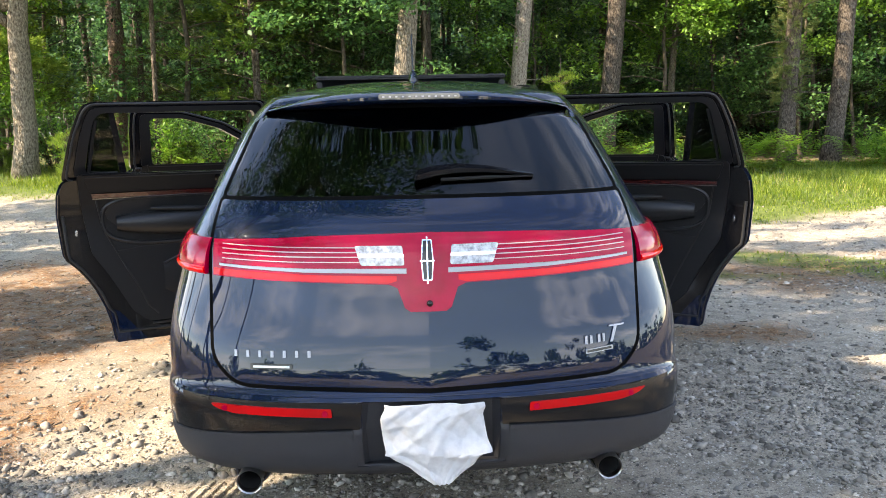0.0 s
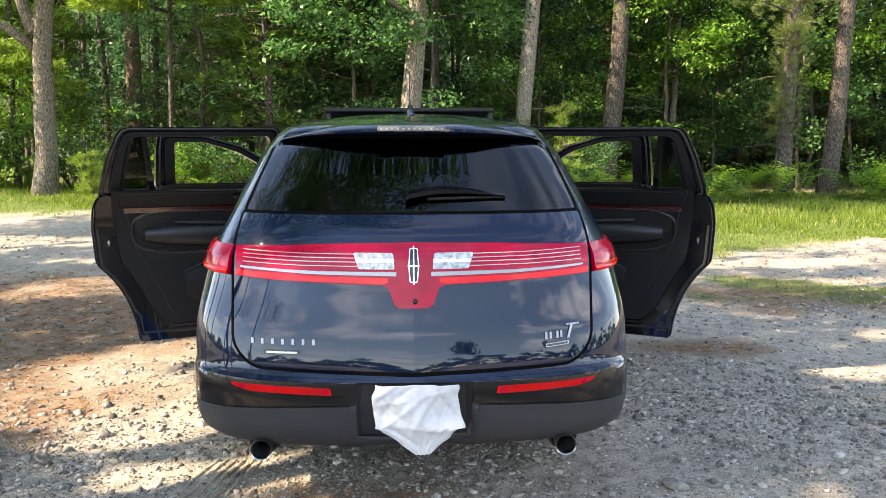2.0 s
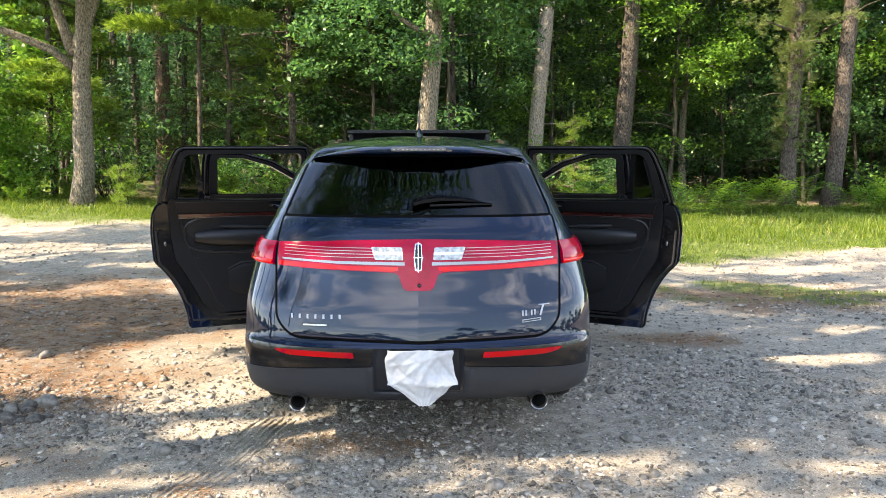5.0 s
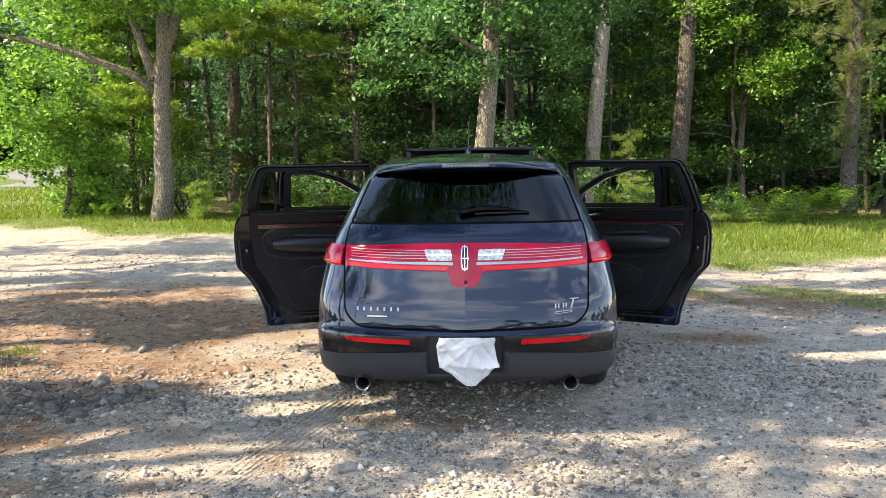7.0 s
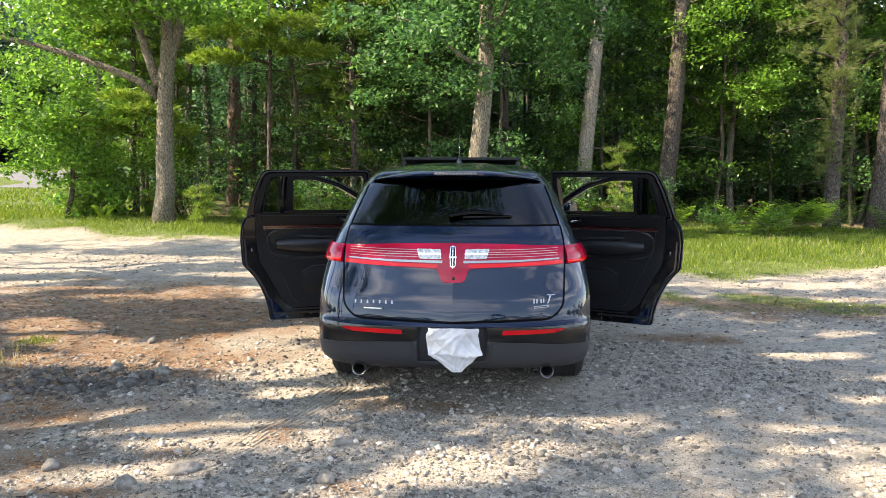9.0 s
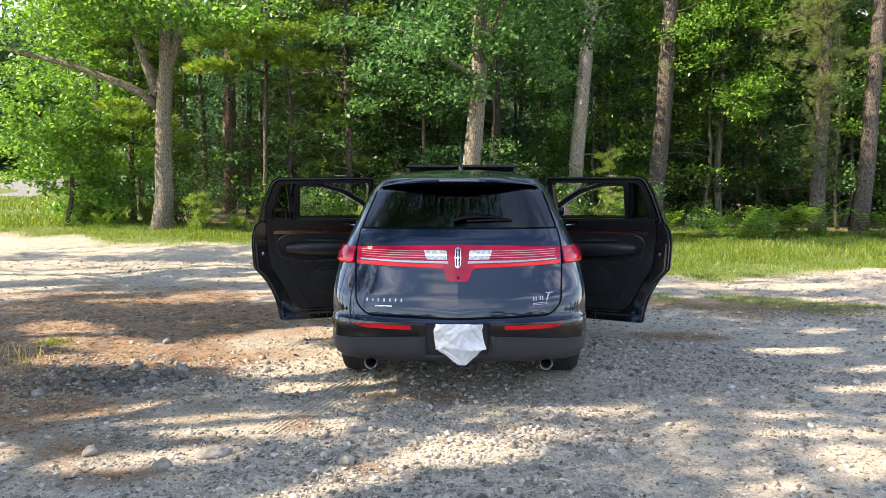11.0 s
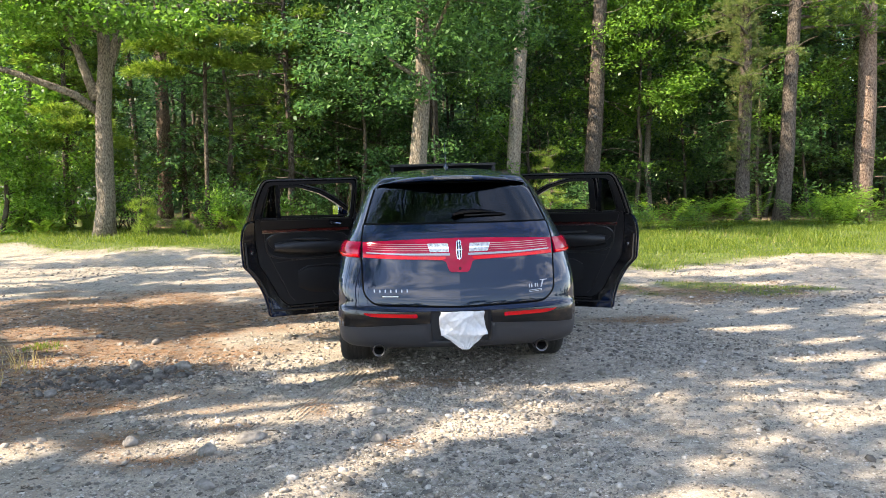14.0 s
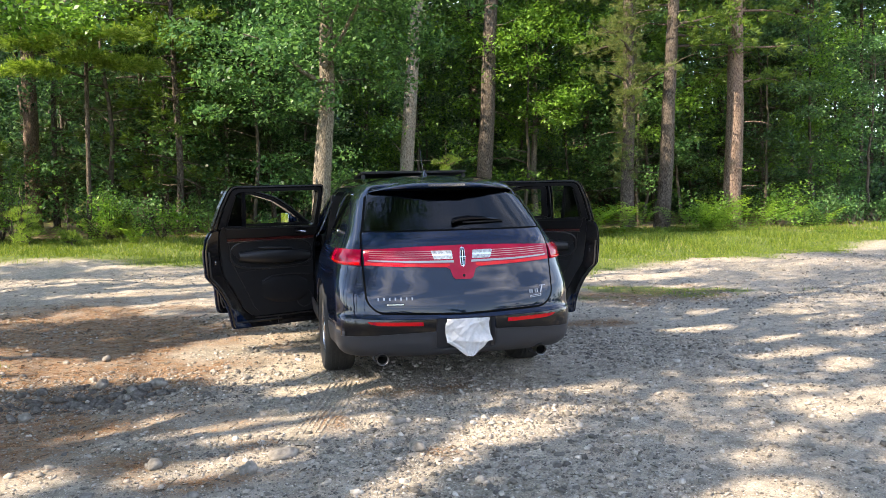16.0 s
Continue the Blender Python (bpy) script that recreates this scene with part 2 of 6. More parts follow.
def blended(m, a, ao, b, bo, fac, fo=None, kind="MIX"):
    """Mix two colours; fac is a number, or a node with its output's name."""
    x = m.node_tree.nodes.new("ShaderNodeMix")
    x.data_type, x.blend_type = "RGBA", kind
    if fo is None:
        x.inputs[0].default_value = fac
    else:
        link(m, fac, fo, x, 0)
    link(m, a, ao, x, 6)
    link(m, b, bo, x, 7)
    return x


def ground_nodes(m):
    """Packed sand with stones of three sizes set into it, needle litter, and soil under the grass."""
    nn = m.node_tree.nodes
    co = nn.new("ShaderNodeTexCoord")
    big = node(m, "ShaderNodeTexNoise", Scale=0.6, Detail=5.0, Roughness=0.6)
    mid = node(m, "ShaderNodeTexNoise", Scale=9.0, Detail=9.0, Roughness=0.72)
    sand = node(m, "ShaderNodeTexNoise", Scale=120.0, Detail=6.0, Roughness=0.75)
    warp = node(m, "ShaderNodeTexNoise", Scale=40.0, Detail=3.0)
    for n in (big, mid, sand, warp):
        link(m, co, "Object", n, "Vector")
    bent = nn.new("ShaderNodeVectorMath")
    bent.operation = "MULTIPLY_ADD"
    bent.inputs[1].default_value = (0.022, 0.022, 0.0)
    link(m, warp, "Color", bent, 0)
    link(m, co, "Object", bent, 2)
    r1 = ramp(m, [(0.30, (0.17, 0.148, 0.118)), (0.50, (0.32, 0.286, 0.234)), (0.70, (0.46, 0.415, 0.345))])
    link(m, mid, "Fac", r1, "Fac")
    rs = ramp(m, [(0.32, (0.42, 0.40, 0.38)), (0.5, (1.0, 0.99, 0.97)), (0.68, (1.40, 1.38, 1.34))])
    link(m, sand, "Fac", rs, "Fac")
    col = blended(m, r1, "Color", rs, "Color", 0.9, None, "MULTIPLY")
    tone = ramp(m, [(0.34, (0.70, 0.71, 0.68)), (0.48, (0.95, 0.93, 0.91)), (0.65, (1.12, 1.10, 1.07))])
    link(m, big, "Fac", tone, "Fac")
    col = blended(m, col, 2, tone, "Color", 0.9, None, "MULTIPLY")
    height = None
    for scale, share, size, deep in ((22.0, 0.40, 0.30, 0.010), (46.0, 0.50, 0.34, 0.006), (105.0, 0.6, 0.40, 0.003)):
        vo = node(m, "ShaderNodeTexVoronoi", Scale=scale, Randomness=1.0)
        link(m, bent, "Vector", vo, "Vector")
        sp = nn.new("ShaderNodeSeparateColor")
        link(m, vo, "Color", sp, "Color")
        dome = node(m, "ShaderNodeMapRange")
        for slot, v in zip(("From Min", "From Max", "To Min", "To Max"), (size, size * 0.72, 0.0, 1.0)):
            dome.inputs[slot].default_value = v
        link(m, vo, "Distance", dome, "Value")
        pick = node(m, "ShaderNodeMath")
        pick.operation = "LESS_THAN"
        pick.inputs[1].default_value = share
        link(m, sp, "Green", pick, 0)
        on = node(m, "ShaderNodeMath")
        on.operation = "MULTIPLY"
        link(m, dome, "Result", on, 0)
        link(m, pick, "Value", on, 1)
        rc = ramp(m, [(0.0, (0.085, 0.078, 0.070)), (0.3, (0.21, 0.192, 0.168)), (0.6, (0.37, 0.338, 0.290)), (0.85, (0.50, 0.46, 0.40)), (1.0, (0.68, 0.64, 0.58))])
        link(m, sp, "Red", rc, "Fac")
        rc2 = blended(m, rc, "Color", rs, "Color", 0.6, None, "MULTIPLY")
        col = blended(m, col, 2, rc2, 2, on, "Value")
        b = node(m, "ShaderNodeBump", Strength=1.0, Distance=deep)
        link(m, on, "Value", b, "Height")
        if height:
            link(m, height, "Normal", b, "Normal")
        height = b
    grit = node(m, "ShaderNodeBump", Strength=0.8, Distance=0.006)
    link(m, sand, "Fac", grit, "Height")
    link(m, height, "Normal", grit, "Normal")
    link(m, grit, "Normal", bsdf(m), "Normal")
    # pine needles
    straw = node(m, "ShaderNodeTexNoise", Scale=75.0, Detail=7.0, Roughness=0.85)
    link(m, co, "Object", straw, "Vector")
    rn = ramp(m, [(0.36, (0.040, 0.022, 0.012)), (0.5, (0.15, 0.082, 0.042)), (0.66, (0.40, 0.25, 0.13))])
    link(m, straw, "Fac", rn, "Fac")
    an = nn.new("ShaderNodeAttribute")
    an.attribute_name = "needles"
    brk = node(m, "ShaderNodeMath")
    brk.operation = "MULTIPLY"
    brk_r = ramp(m, [(0.40, (0.15, 0.15, 0.15)), (0.56, (1, 1, 1))])
    link(m, mid, "Fac", brk_r, "Fac")
    link(m, an, "Fac", brk, 0)
    link(m, brk_r, "Color", brk, 1)
    col = blended(m, col, 2, rn, "Color", brk, "Value")
    # soil under grass
    ag = nn.new("ShaderNodeAttribute")
    ag.attribute_name = "grass"
    rg = ramp(m, [(0.35, (0.055, 0.085, 0.018)), (0.6, (0.12, 0.155, 0.038)), (0.8, (0.26, 0.22, 0.10))])
    link(m, mid, "Fac", rg, "Fac")
    col = blended(m, col, 2, rg, "Color", ag, "Fac")
    link(m, col, 2, bsdf(m), "Base Color")


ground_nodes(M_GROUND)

# ---- woods ----
RNG = np.random.default_rng(7)


def leaf_quads(points, size, rng, up=1.1, narrow=0.55):
    """Folded leaf blades at the points: diamonds with a random turn, more of them facing up."""
    n = len(points)
    p = np.asarray(points)
    d = rng.normal(size=(n, 3))
    d[:, 2] = d[:, 2] * 0.6 - 0.3
    d /= np.linalg.norm(d, axis=1)[:, None]
    nrm = rng.normal(size=(n, 3))
    nrm[:, 2] += up * 2.2
    side = np.cross(d, nrm)
    side /= np.linalg.norm(side, axis=1)[:, None] + 1e-9
    face = np.cross(side, d)
    s = (size * rng.uniform(0.6, 1.35, n))[:, None]
    a = p - d * s * 0.5
    c = p + d * s * 0.5
    fold = face * s * 0.10
    b = p + side * s * narrow * 0.5 + fold - d * s * 0.06
    e = p - side * s * narrow * 0.5 + fold - d * s * 0.06
    return np.stack([a, b, c, e], 1)


def clump_points(centres, radii, per, rng, flat=0.55):
    """Points gathered in uneven clumps, thicker towards the outside."""
    out = []
    for c, r in zip(centres, radii):
        n = max(4, int(per * r * r * rng.uniform(0.7, 1.3)))
        v = rng.normal(size=(n, 3))
        v /= np.linalg.norm(v, axis=1)[:, None]
        q = r * rng.uniform(0.15, 1.0, n) ** 0.55
        v *= q[:, None] * (1 + 0.25 * np.sin(5 * v[:, :1] + 3 * v[:, 1:2] + c[0]))
        v[:, 2] *= flat
        out.append(v + np.asarray(c))
    return np.concatenate(out)


def tube(path, radii, sides=9, wobble=0.0, rng=None):
    """A tapered tube along the points: verts and faces."""
    path = np.asarray(path, dtype=float)
    verts, faces = [], []
    for i, (p, r) in enumerate(zip(path, radii)):
        t = path[min(i + 1, len(path) - 1)] - path[max(i - 1, 0)]
        t /= np.linalg.norm(t) + 1e-9
        a = np.cross(t, (0.31, 0.95, 0.05))
        a /= np.linalg.norm(a) + 1e-9
        b = np.cross(t, a)
        for k in range(sides):
            w = 2 * math.pi * k / sides
            rr = r * (1 + (rng.uniform(-wobble, wobble) if rng is not None else 0))
            verts.append(p + rr * (math.cos(w) * a + math.sin(w) * b))
    for i in range(len(path) - 1):
        for k in range(sides):
            k2 = (k + 1) % sides
            faces.append((i * sides + k, i * sides + k2, (i + 1) * sides + k2, (i + 1) * sides + k))
    faces.append(tuple(range(sides))[::-1])
    faces.append(tuple((len(path) - 1) * sides + k for k in range(sides)))
    return verts, faces


def join_tubes(tubes):
    verts, faces = [], []
    for v, f in tubes:
        o = len(verts)
        verts += v
        faces += [tuple(i + o for i in q) for q in f]
    return verts, faces


def limb_path(start, direction, length, rng, steps=6, droop=0.0, curl=0.18):
    p, d = np.array(start, dtype=float), np.array(direction, dtype=float)
    d /= np.linalg.norm(d)
    out = [p.copy()]
    for _ in range(steps):
        d = d + rng.normal(size=3) * curl * 0.5 + np.array([0, 0, -droop])
        d /= np.linalg.norm(d)
        p = p + d * length / steps
        out.append(p.copy())
    return out


def trunk_path(x, y, height, lean, rng, steps=11, wander=0.05):
    z0 = float(terrain(x, y)) - 0.12
    out = []
    wx = wy = 0.0
    for k in range(steps + 1):
        h = height * (k / steps) ** 1.15
        out.append(np.array([x + lean[0] * h + wx, y + lean[1] * h + wy, z0 + h]))
        wx += rng.normal() * wander
        wy += rng.normal() * wander
    return out


def on_path(path, z):
    for a, b in zip(path[:-1], path[1:]):
        if b[2] >= z >= a[2]:
            return a + (b - a) * (z - a[2]) / (b[2] - a[2] + 1e-9)
    return path[-1]


def tree(x, y, height, r, lean=(0, 0), seed=0, crown=(4.5, 12.0), spread=2.6, clumps=26, per=260, leaf=0.15,
         leaves=None, bark=None, label="", limbs=7, category="tree", limb_r=0.30, name="tree", narrow=0.6, flat=0.5, extra=(), forks=(), thin=None):
    """A broadleaved tree: tapered trunk with limbs, and a crown of leaf clumps along the limbs."""
    rng = np.random.default_rng(seed)
    path = trunk_path(x, y, height, lean, rng)
    flare = [1.28, 1.0] + [1 - 0.72 * (k / 10) ** 1.2 for k in range(1, 11)]
    tubes = [tube(path, [r * f for f in flare], 11, 0.07, rng)]
    centres, radii = [], []
    for k in range(limbs):
        z = path[0][2] + crown[0] + (crown[1] - crown[0]) * (k + rng.uniform(0, 0.8)) / limbs
        if z > path[-1][2] - 0.4:
            z = path[-1][2] - 0.4
        s = on_path(path, z)
        w = rng.uniform(0, 2 * math.pi)
        ln = spread * rng.uniform(0.7, 1.25)
        lp = limb_path(s, (math.cos(w), math.sin(w), rng.uniform(0.05, 0.6)), ln, rng, droop=0.03)
        tubes.append(tube(lp, [r * limb_r * (1 - 0.8 * q / 6) for q in range(7)], 6))
        for q in (3, 4, 5, 6):
            centres.append(lp[q] + rng.normal(size=3) * 0.35)
            radii.append(rng.uniform(0.45, 0.95) * spread / 2.6)
    for lp, lr in forks:
        tubes.append(tube(lp, [lr * (1 - 0.7 * q / (len(lp) - 1)) for q in range(len(lp))], 8, 0.05, rng))
    for c, rad in extra:
        centres.append(np.array(c, dtype=float))
        radii.append(rad)
    while len(centres) < clumps:
        z = rng.uniform(*crown)
        w, q = rng.uniform(0, 2 * math.pi), spread * rng.uniform(0.2, 1.05)
        centres.append(on_path(path, path[0][2] + z) + np.array([math.cos(w) * q, math.sin(w) * q, rng.normal() * 0.3]))
        radii.append(rng.uniform(0.4, 0.95) * spread / 2.6)
    base = new(name)
    base.empty_display_size = 0.2
    v, f = join_tubes(tubes)
    adopt(link_mesh("trunk", v, f, bark or M_BARK_GREY, True), base)
    pts = clump_points(centres, radii, per, rng, flat)
    if thin:
        pts = pts[rng.uniform(0, 1, len(pts)) < thin(pts)]
    adopt(quads_mesh("crown", leaf_quads(pts, leaf, rng, 1.1, narrow), leaves or M_LEAF), base)
    return tagged(base, label, category, group="trees of the wood")


def needle_quads(points, dirs, size, rng, per=14, width=0.018):
    """Tufts of long needles round each point."""
    p = np.repeat(np.asarray(points), per, 0)
    n = len(p)
    d = np.repeat(np.asarray(dirs), per, 0) + rng.normal(size=(n, 3)) * 0.55
    d /= np.linalg.norm(d, axis=1)[:, None]
    s = np.cross(d, rng.normal(size=(n, 3)))
    s /= np.linalg.norm(s, axis=1)[:, None] + 1e-9
    ln = (size * rng.uniform(0.6, 1.3, n))[:, None]
    p = p + rng.normal(size=(n, 3)) * size * 0.25
    return np.stack([p - s * width * 0.5, p + s * width * 0.5, p + d * ln + s * width * 0.2, p + d * ln - s * width * 0.2], 1)


def pine(x, y, height, r, lean=(0, 0), seed=0, first=5.0, boughs=22, reach=2.4, tufts=26, label="", size=0.16, bark=None,
         snags=8, per=16, width=0.034, trunk_tufts=0, name="pine_tree", sprays=(), needles=None):
    """A pine: tall straight bole with dead snags, then flat sprays of needles on level boughs."""
    rng = np.random.default_rng(seed)
    path = trunk_path(x, y, height, lean, rng, wander=0.03)
    flare = [1.25, 1.0] + [1 - 0.62 * (k / 10) ** 1.3 for k in range(1, 11)]
    tubes = [tube(path, [r * f for f in flare], 11, 0.06, rng)]
    pts, dirs = [], []
    for k in range(snags):
        s = on_path(path, path[0][2] + rng.uniform(1.2, first + 3))
        w = rng.uniform(0, 2 * math.pi)
        lp = limb_path(s, (math.cos(w), math.sin(w), rng.uniform(-0.15, 0.35)), rng.uniform(0.4, 1.3), rng, 4, 0.02, 0.3)
        tubes.append(tube(lp, [0.028, 0.022, 0.016, 0.010, 0.005], 5))
    for k in range(boughs):
        z = path[0][2] + first + (height - first - 0.5) * (k + rng.uniform(0, 0.8)) / boughs
        s = on_path(path, z)
        w = rng.uniform(0, 2 * math.pi)
        ln = reach * rng.uniform(0.6, 1.2) * (1 - 0.6 * (z - first) / height)
        lp = limb_path(s, (math.cos(w), math.sin(w), rng.uniform(-0.05, 0.25)), ln, rng, 6, 0.015, 0.12)
        tubes.append(tube(lp, [0.05 * (1 - 0.8 * q / 6) for q in range(7)], 5))
        for _ in range(tufts):
            q = rng.uniform(1.5, 6)
            i = min(int(q), 5)
            a = lp[i] + (lp[i + 1] - lp[i]) * (q - i)
            side = rng.normal(size=3) * np.array([0.45, 0.45, 0.10]) * (ln / 2.4)
            pts.append(a + side)
            g = side + (lp[6] - lp[0]) * 0.25 + np.array([0, 0, 0.18])
            dirs.append(g / (np.linalg.norm(g) + 1e-9))
    for k in range(trunk_tufts):
        s = on_path(path, path[0][2] + rng.uniform(1.7, 8))
        g = rng.normal(size=3)
        g[2] = -0.2
        g /= np.linalg.norm(g)
        pts.append(s + g * rng.uniform(0.05, 0.5))
        dirs.append(g + np.array([0, 0, 0.3]))
    # wide level boughs that end in flat fans of needles
    for sx, sy, sz, sr in sprays:
        end = np.array([sx, sy, sz], dtype=float)
        s = on_path(path, sz - 0.1)
        mid = (s + end) / 2 + np.array([0, 0, 0.12])
        tubes.append(tube([s, mid, end], [0.045, 0.03, 0.012], 5))
        out = (end - s) / (np.linalg.norm(end - s) + 1e-9)
        for _ in range(int(230 * sr * sr)):
            a, q = rng.uniform(0, 2 * math.pi), sr * math.sqrt(rng.uniform(0, 1))
            off = np.array([math.cos(a) * q, math.sin(a) * q, rng.normal() * 0.06 * sr - 0.12 * q * q])
            pts.append(end + off)
            g = off / (q + 0.05) + out * 0.8 + np.array([0, 0, 0.25])
            dirs.append(g / np.linalg.norm(g))
    base = new(name)
    base.empty_display_size = 0.2
    v, f = join_tubes(tubes)
    adopt(link_mesh("trunk", v, f, bark or M_BARK, True), base)
    adopt(quads_mesh("crown", needle_quads(pts, dirs, size, rng, per, width), needles or M_PINE), base)
    return tagged(base, label, "tree", group="trees of the wood")

# the trees that stand at the edge of the wood
fork_a = [np.array(p) for p in ((-7.70, 15.0, 3.9), (-7.48, 15.0, 4.55), (-7.22, 15.05, 5.3), (-7.05, 15.1, 6.6), (-6.8, 15.2, 9.0))]
fork_b = [np.array(p) for p in ((-7.76, 15.0, 3.85), (-7.96, 14.95, 4.45), (-8.12, 14.9, 5.0), (-8.4, 14.8, 5.8), (-8.8, 14.6, 7.2))]
limb_c = [np.array(p) for p in ((-7.75, 15.0, 3.55), (-8.2, 14.85, 3.95), (-8.8, 14.7, 4.2), (-9.6, 14.5, 4.5), (-10.5, 14.35, 4.75), (-11.4, 14.2, 4.95), (-12.6, 14.0, 5.3))]
tree(-7.75, 15.05, 7.6, 0.25, (0.005, 0), 11, (5.0, 7.2), 3.4, 62, 460, 0.13, M_LEAF_SUNNY, M_BARK_GREY,
     "grey-barked oak with a long low side limb", limbs=9, thin=lambda p: (1 - 0.9 * smooth01(15.2, 15.9, p[:, 1]) * smooth01(-10.2, -9.2, p[:, 0])) * (1 - 0.55 * smooth01(-9.0, -10.4, p[:, 0])), forks=((fork_a, 0.18), (fork_b, 0.14), (limb_c, 0.115)),
     extra=[((-11.2, 14.2, 5.4), 0.9), ((-12.4, 14.0, 5.7), 1.0), ((-9.8, 14.4, 5.9), 0.9), ((-13.4, 13.8, 5.2), 1.0), ((-8.6, 14.6, 6.2), 0.8), ((-11.7, 16.4, 4.7), 0.7), ((-6.4, 14.2, 5.6), 0.9), ((-5.6, 14.6, 6.0), 0.9), ((-7.4, 13.9, 6.3), 0.9), ((-9.4, 13.9, 6.6), 0.9), ((-8.0, 13.6, 5.4), 0.8), ((-7.0, 13.5, 5.6), 0.8), ((-6.2, 13.8, 5.3), 0.7), ((-9.0, 13.7, 5.5), 0.8), ((-10.0, 13.8, 5.7), 0.9), ((-5.2, 14.0, 5.4), 0.8), ((-10.8, 14.0, 5.0), 0.7), ((-8.2, 13.5, 5.5), 0.9), ((-7.2, 13.4, 5.7), 0.9), ((-6.6, 13.4, 5.4), 0.8), ((-5.4, 13.5, 5.5), 0.7), ((-7.7, 13.4, 6.0), 0.9), ((-10.4, 13.9, 4.0), 0.7), ((-11.0, 14.4, 3.4), 0.8), ((-10.2, 14.6, 3.2), 0.6), ((-11.4, 14.6, 2.6), 0.7), ((-10.6, 15.2, 2.4), 0.7)])
pine(-8.9, 24.8, 17, 0.25, (0.002, 0), 12, 7.0, 26, 3.2, 34, "tall straight pine at the edge of the wood", bark=M_BARK_RED, snags=10)
pine(-8.2, 25.0, 15, 0.10, (0.003, 0), 121, 8.0, 18, 2.0, 24, "slim pine close beside a tall pine", snags=14)
tree(-0.10, 14.05, 12, 0.22, (0.018, 0), 13, (3.7, 11), 3.0, 80, 560, 0.125, M_LEAF, M_BARK_GREY,
     "grey-brown tree with leafy sprays over the trunk", limbs=14,
     extra=[((-2.2, 13.6, 4.2), 0.7), ((-1.5, 13.2, 5.0), 0.8), ((-2.9, 13.8, 5.2), 0.8), ((-2.4, 13.4, 3.4), 0.5), ((1.0, 13.4, 4.8), 0.8), ((1.9, 13.8, 4.2), 0.7), ((2.6, 14.0, 5.0), 0.8), ((0.4, 13.2, 5.6), 0.9), ((-0.6, 13.3, 5.8), 0.8)])
pine(3.3, 21.4, 18, 0.24, (0.085, 0), 14, 8.0, 24, 3.0, 30, "leaning pale-barked pine with broken snags", snags=10, bark=M_BARK_PALE)
pine(5.75, 20.4, 18, 0.26, (0.075, 0), 15, 8.5, 24, 3.0, 30, "dark leaning pine trunk behind the car", snags=8)
pine(9.82, 18.0, 16, 0.20, (0.0, 0), 16, 4.2, 30, 1.7, 30, "slim pine with tufts along its trunk", snags=18, trunk_tufts=620, width=0.009, per=34, size=0.12, needles=M_PINE_TUFT)
pine(10.95, 18.0, 17, 0.22, (0.07, 0), 17, 5.0, 26, 2.6, 34, "leaning grey pine beside a slim pine", snags=10)
pine(13.9, 18.8, 17, 0.29, (0.012, 0), 18, 4.5, 30, 3.2, 40, "thick reddish pine with broken side branches", snags=14, bark=M_BARK_RED)

pine(-5.9, 18.2, 12, 0.065, (0.01, 0), 19, 7.4, 14, 2.2, 40, "young pine with wide level boughs", size=0.15, snags=8, width=0.022, per=20, needles=M_PINE_LIT,
     sprays=[(-6.9, 17.2, 4.9, 0.8), (-5.6, 17.0, 5.2, 0.8), (-4.6, 17.4, 5.1, 0.8), (-6.2, 17.1, 5.7, 0.8), (-5.0, 17.0, 5.8, 0.8), (-7.2, 17.6, 5.6, 0.7)])
pine(-10.2, 19.2, 9, 0.09, (0.0, 0), 23, 4.2, 18, 2.0, 50, "young pine with wide level boughs", size=0.15, snags=4, width=0.022, per=20, needles=M_PINE_LIT,
     sprays=[(-9.2, 17.6, 3.5, 0.9), (-10.6, 17.5, 3.1, 0.9), (-11.6, 17.8, 3.0, 0.7), (-8.6, 17.9, 3.0, 0.7), (-9.8, 17.5, 3.9, 0.6)])
pine(-3.6, 19.0, 11, 0.10, (0.0, 0), 20, 3.0, 22, 2.4, 34, "young pine with bare lower branches", size=0.15, snags=34)

tree(-11.3, 19.6, 9, 0.12, (0, 0), 22, (0.7, 8.2), 2.3, 90, 330, 0.16, M_LEAF_SUNNY, M_BARK_GREY, "bushy maple with bright leaves to the ground", limbs=16)
mrng = np.random.default_rng(5)
tree(-10.7, 16.4, 4.4, 0.07, (0.02, 0), 26, (0.6, 4.0), 1.2, 12, 620, 0.12, M_LEAF_SUNNY, M_TWIG, "young maple with bright leaf sprays to the ground", limbs=8,
     extra=[((mrng.uniform(-12.9, -9.6), mrng.uniform(15.3, 16.5), z), mrng.uniform(0.35, 0.62)) for z in np.linspace(1.75, 4.6, 46)] + [((mrng.uniform(-11.2, -8.9), mrng.uniform(15.7, 17.0), z), mrng.uniform(0.3, 0.5)) for z in np.linspace(0.6, 1.75, 18)])
tree(8.4, 22.8, 10, 0.12, (0, 0), 24, (3.2, 9.4), 2.4, 70, 420, 0.13, M_LEAF_SUNNY, M_BARK_GREY, "oak with leaf sprays coloured as sunlit in the wood", limbs=12)

# dark pines with bare lower branches; most have shade put into their needle colour
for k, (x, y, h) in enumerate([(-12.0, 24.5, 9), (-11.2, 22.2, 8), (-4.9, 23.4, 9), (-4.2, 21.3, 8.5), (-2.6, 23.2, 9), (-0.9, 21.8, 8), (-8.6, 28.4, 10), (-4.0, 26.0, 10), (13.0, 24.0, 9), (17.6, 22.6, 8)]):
    pine(x, y, h, 0.08, (0, 0), 400 + k, 1.4, 30, 2.4, 34, "dark pine with bare lower branches, deep in shade", size=0.17, snags=26, per=16, width=0.03, needles=M_PINE if k in (1, 3) else M_PINE_DARK)

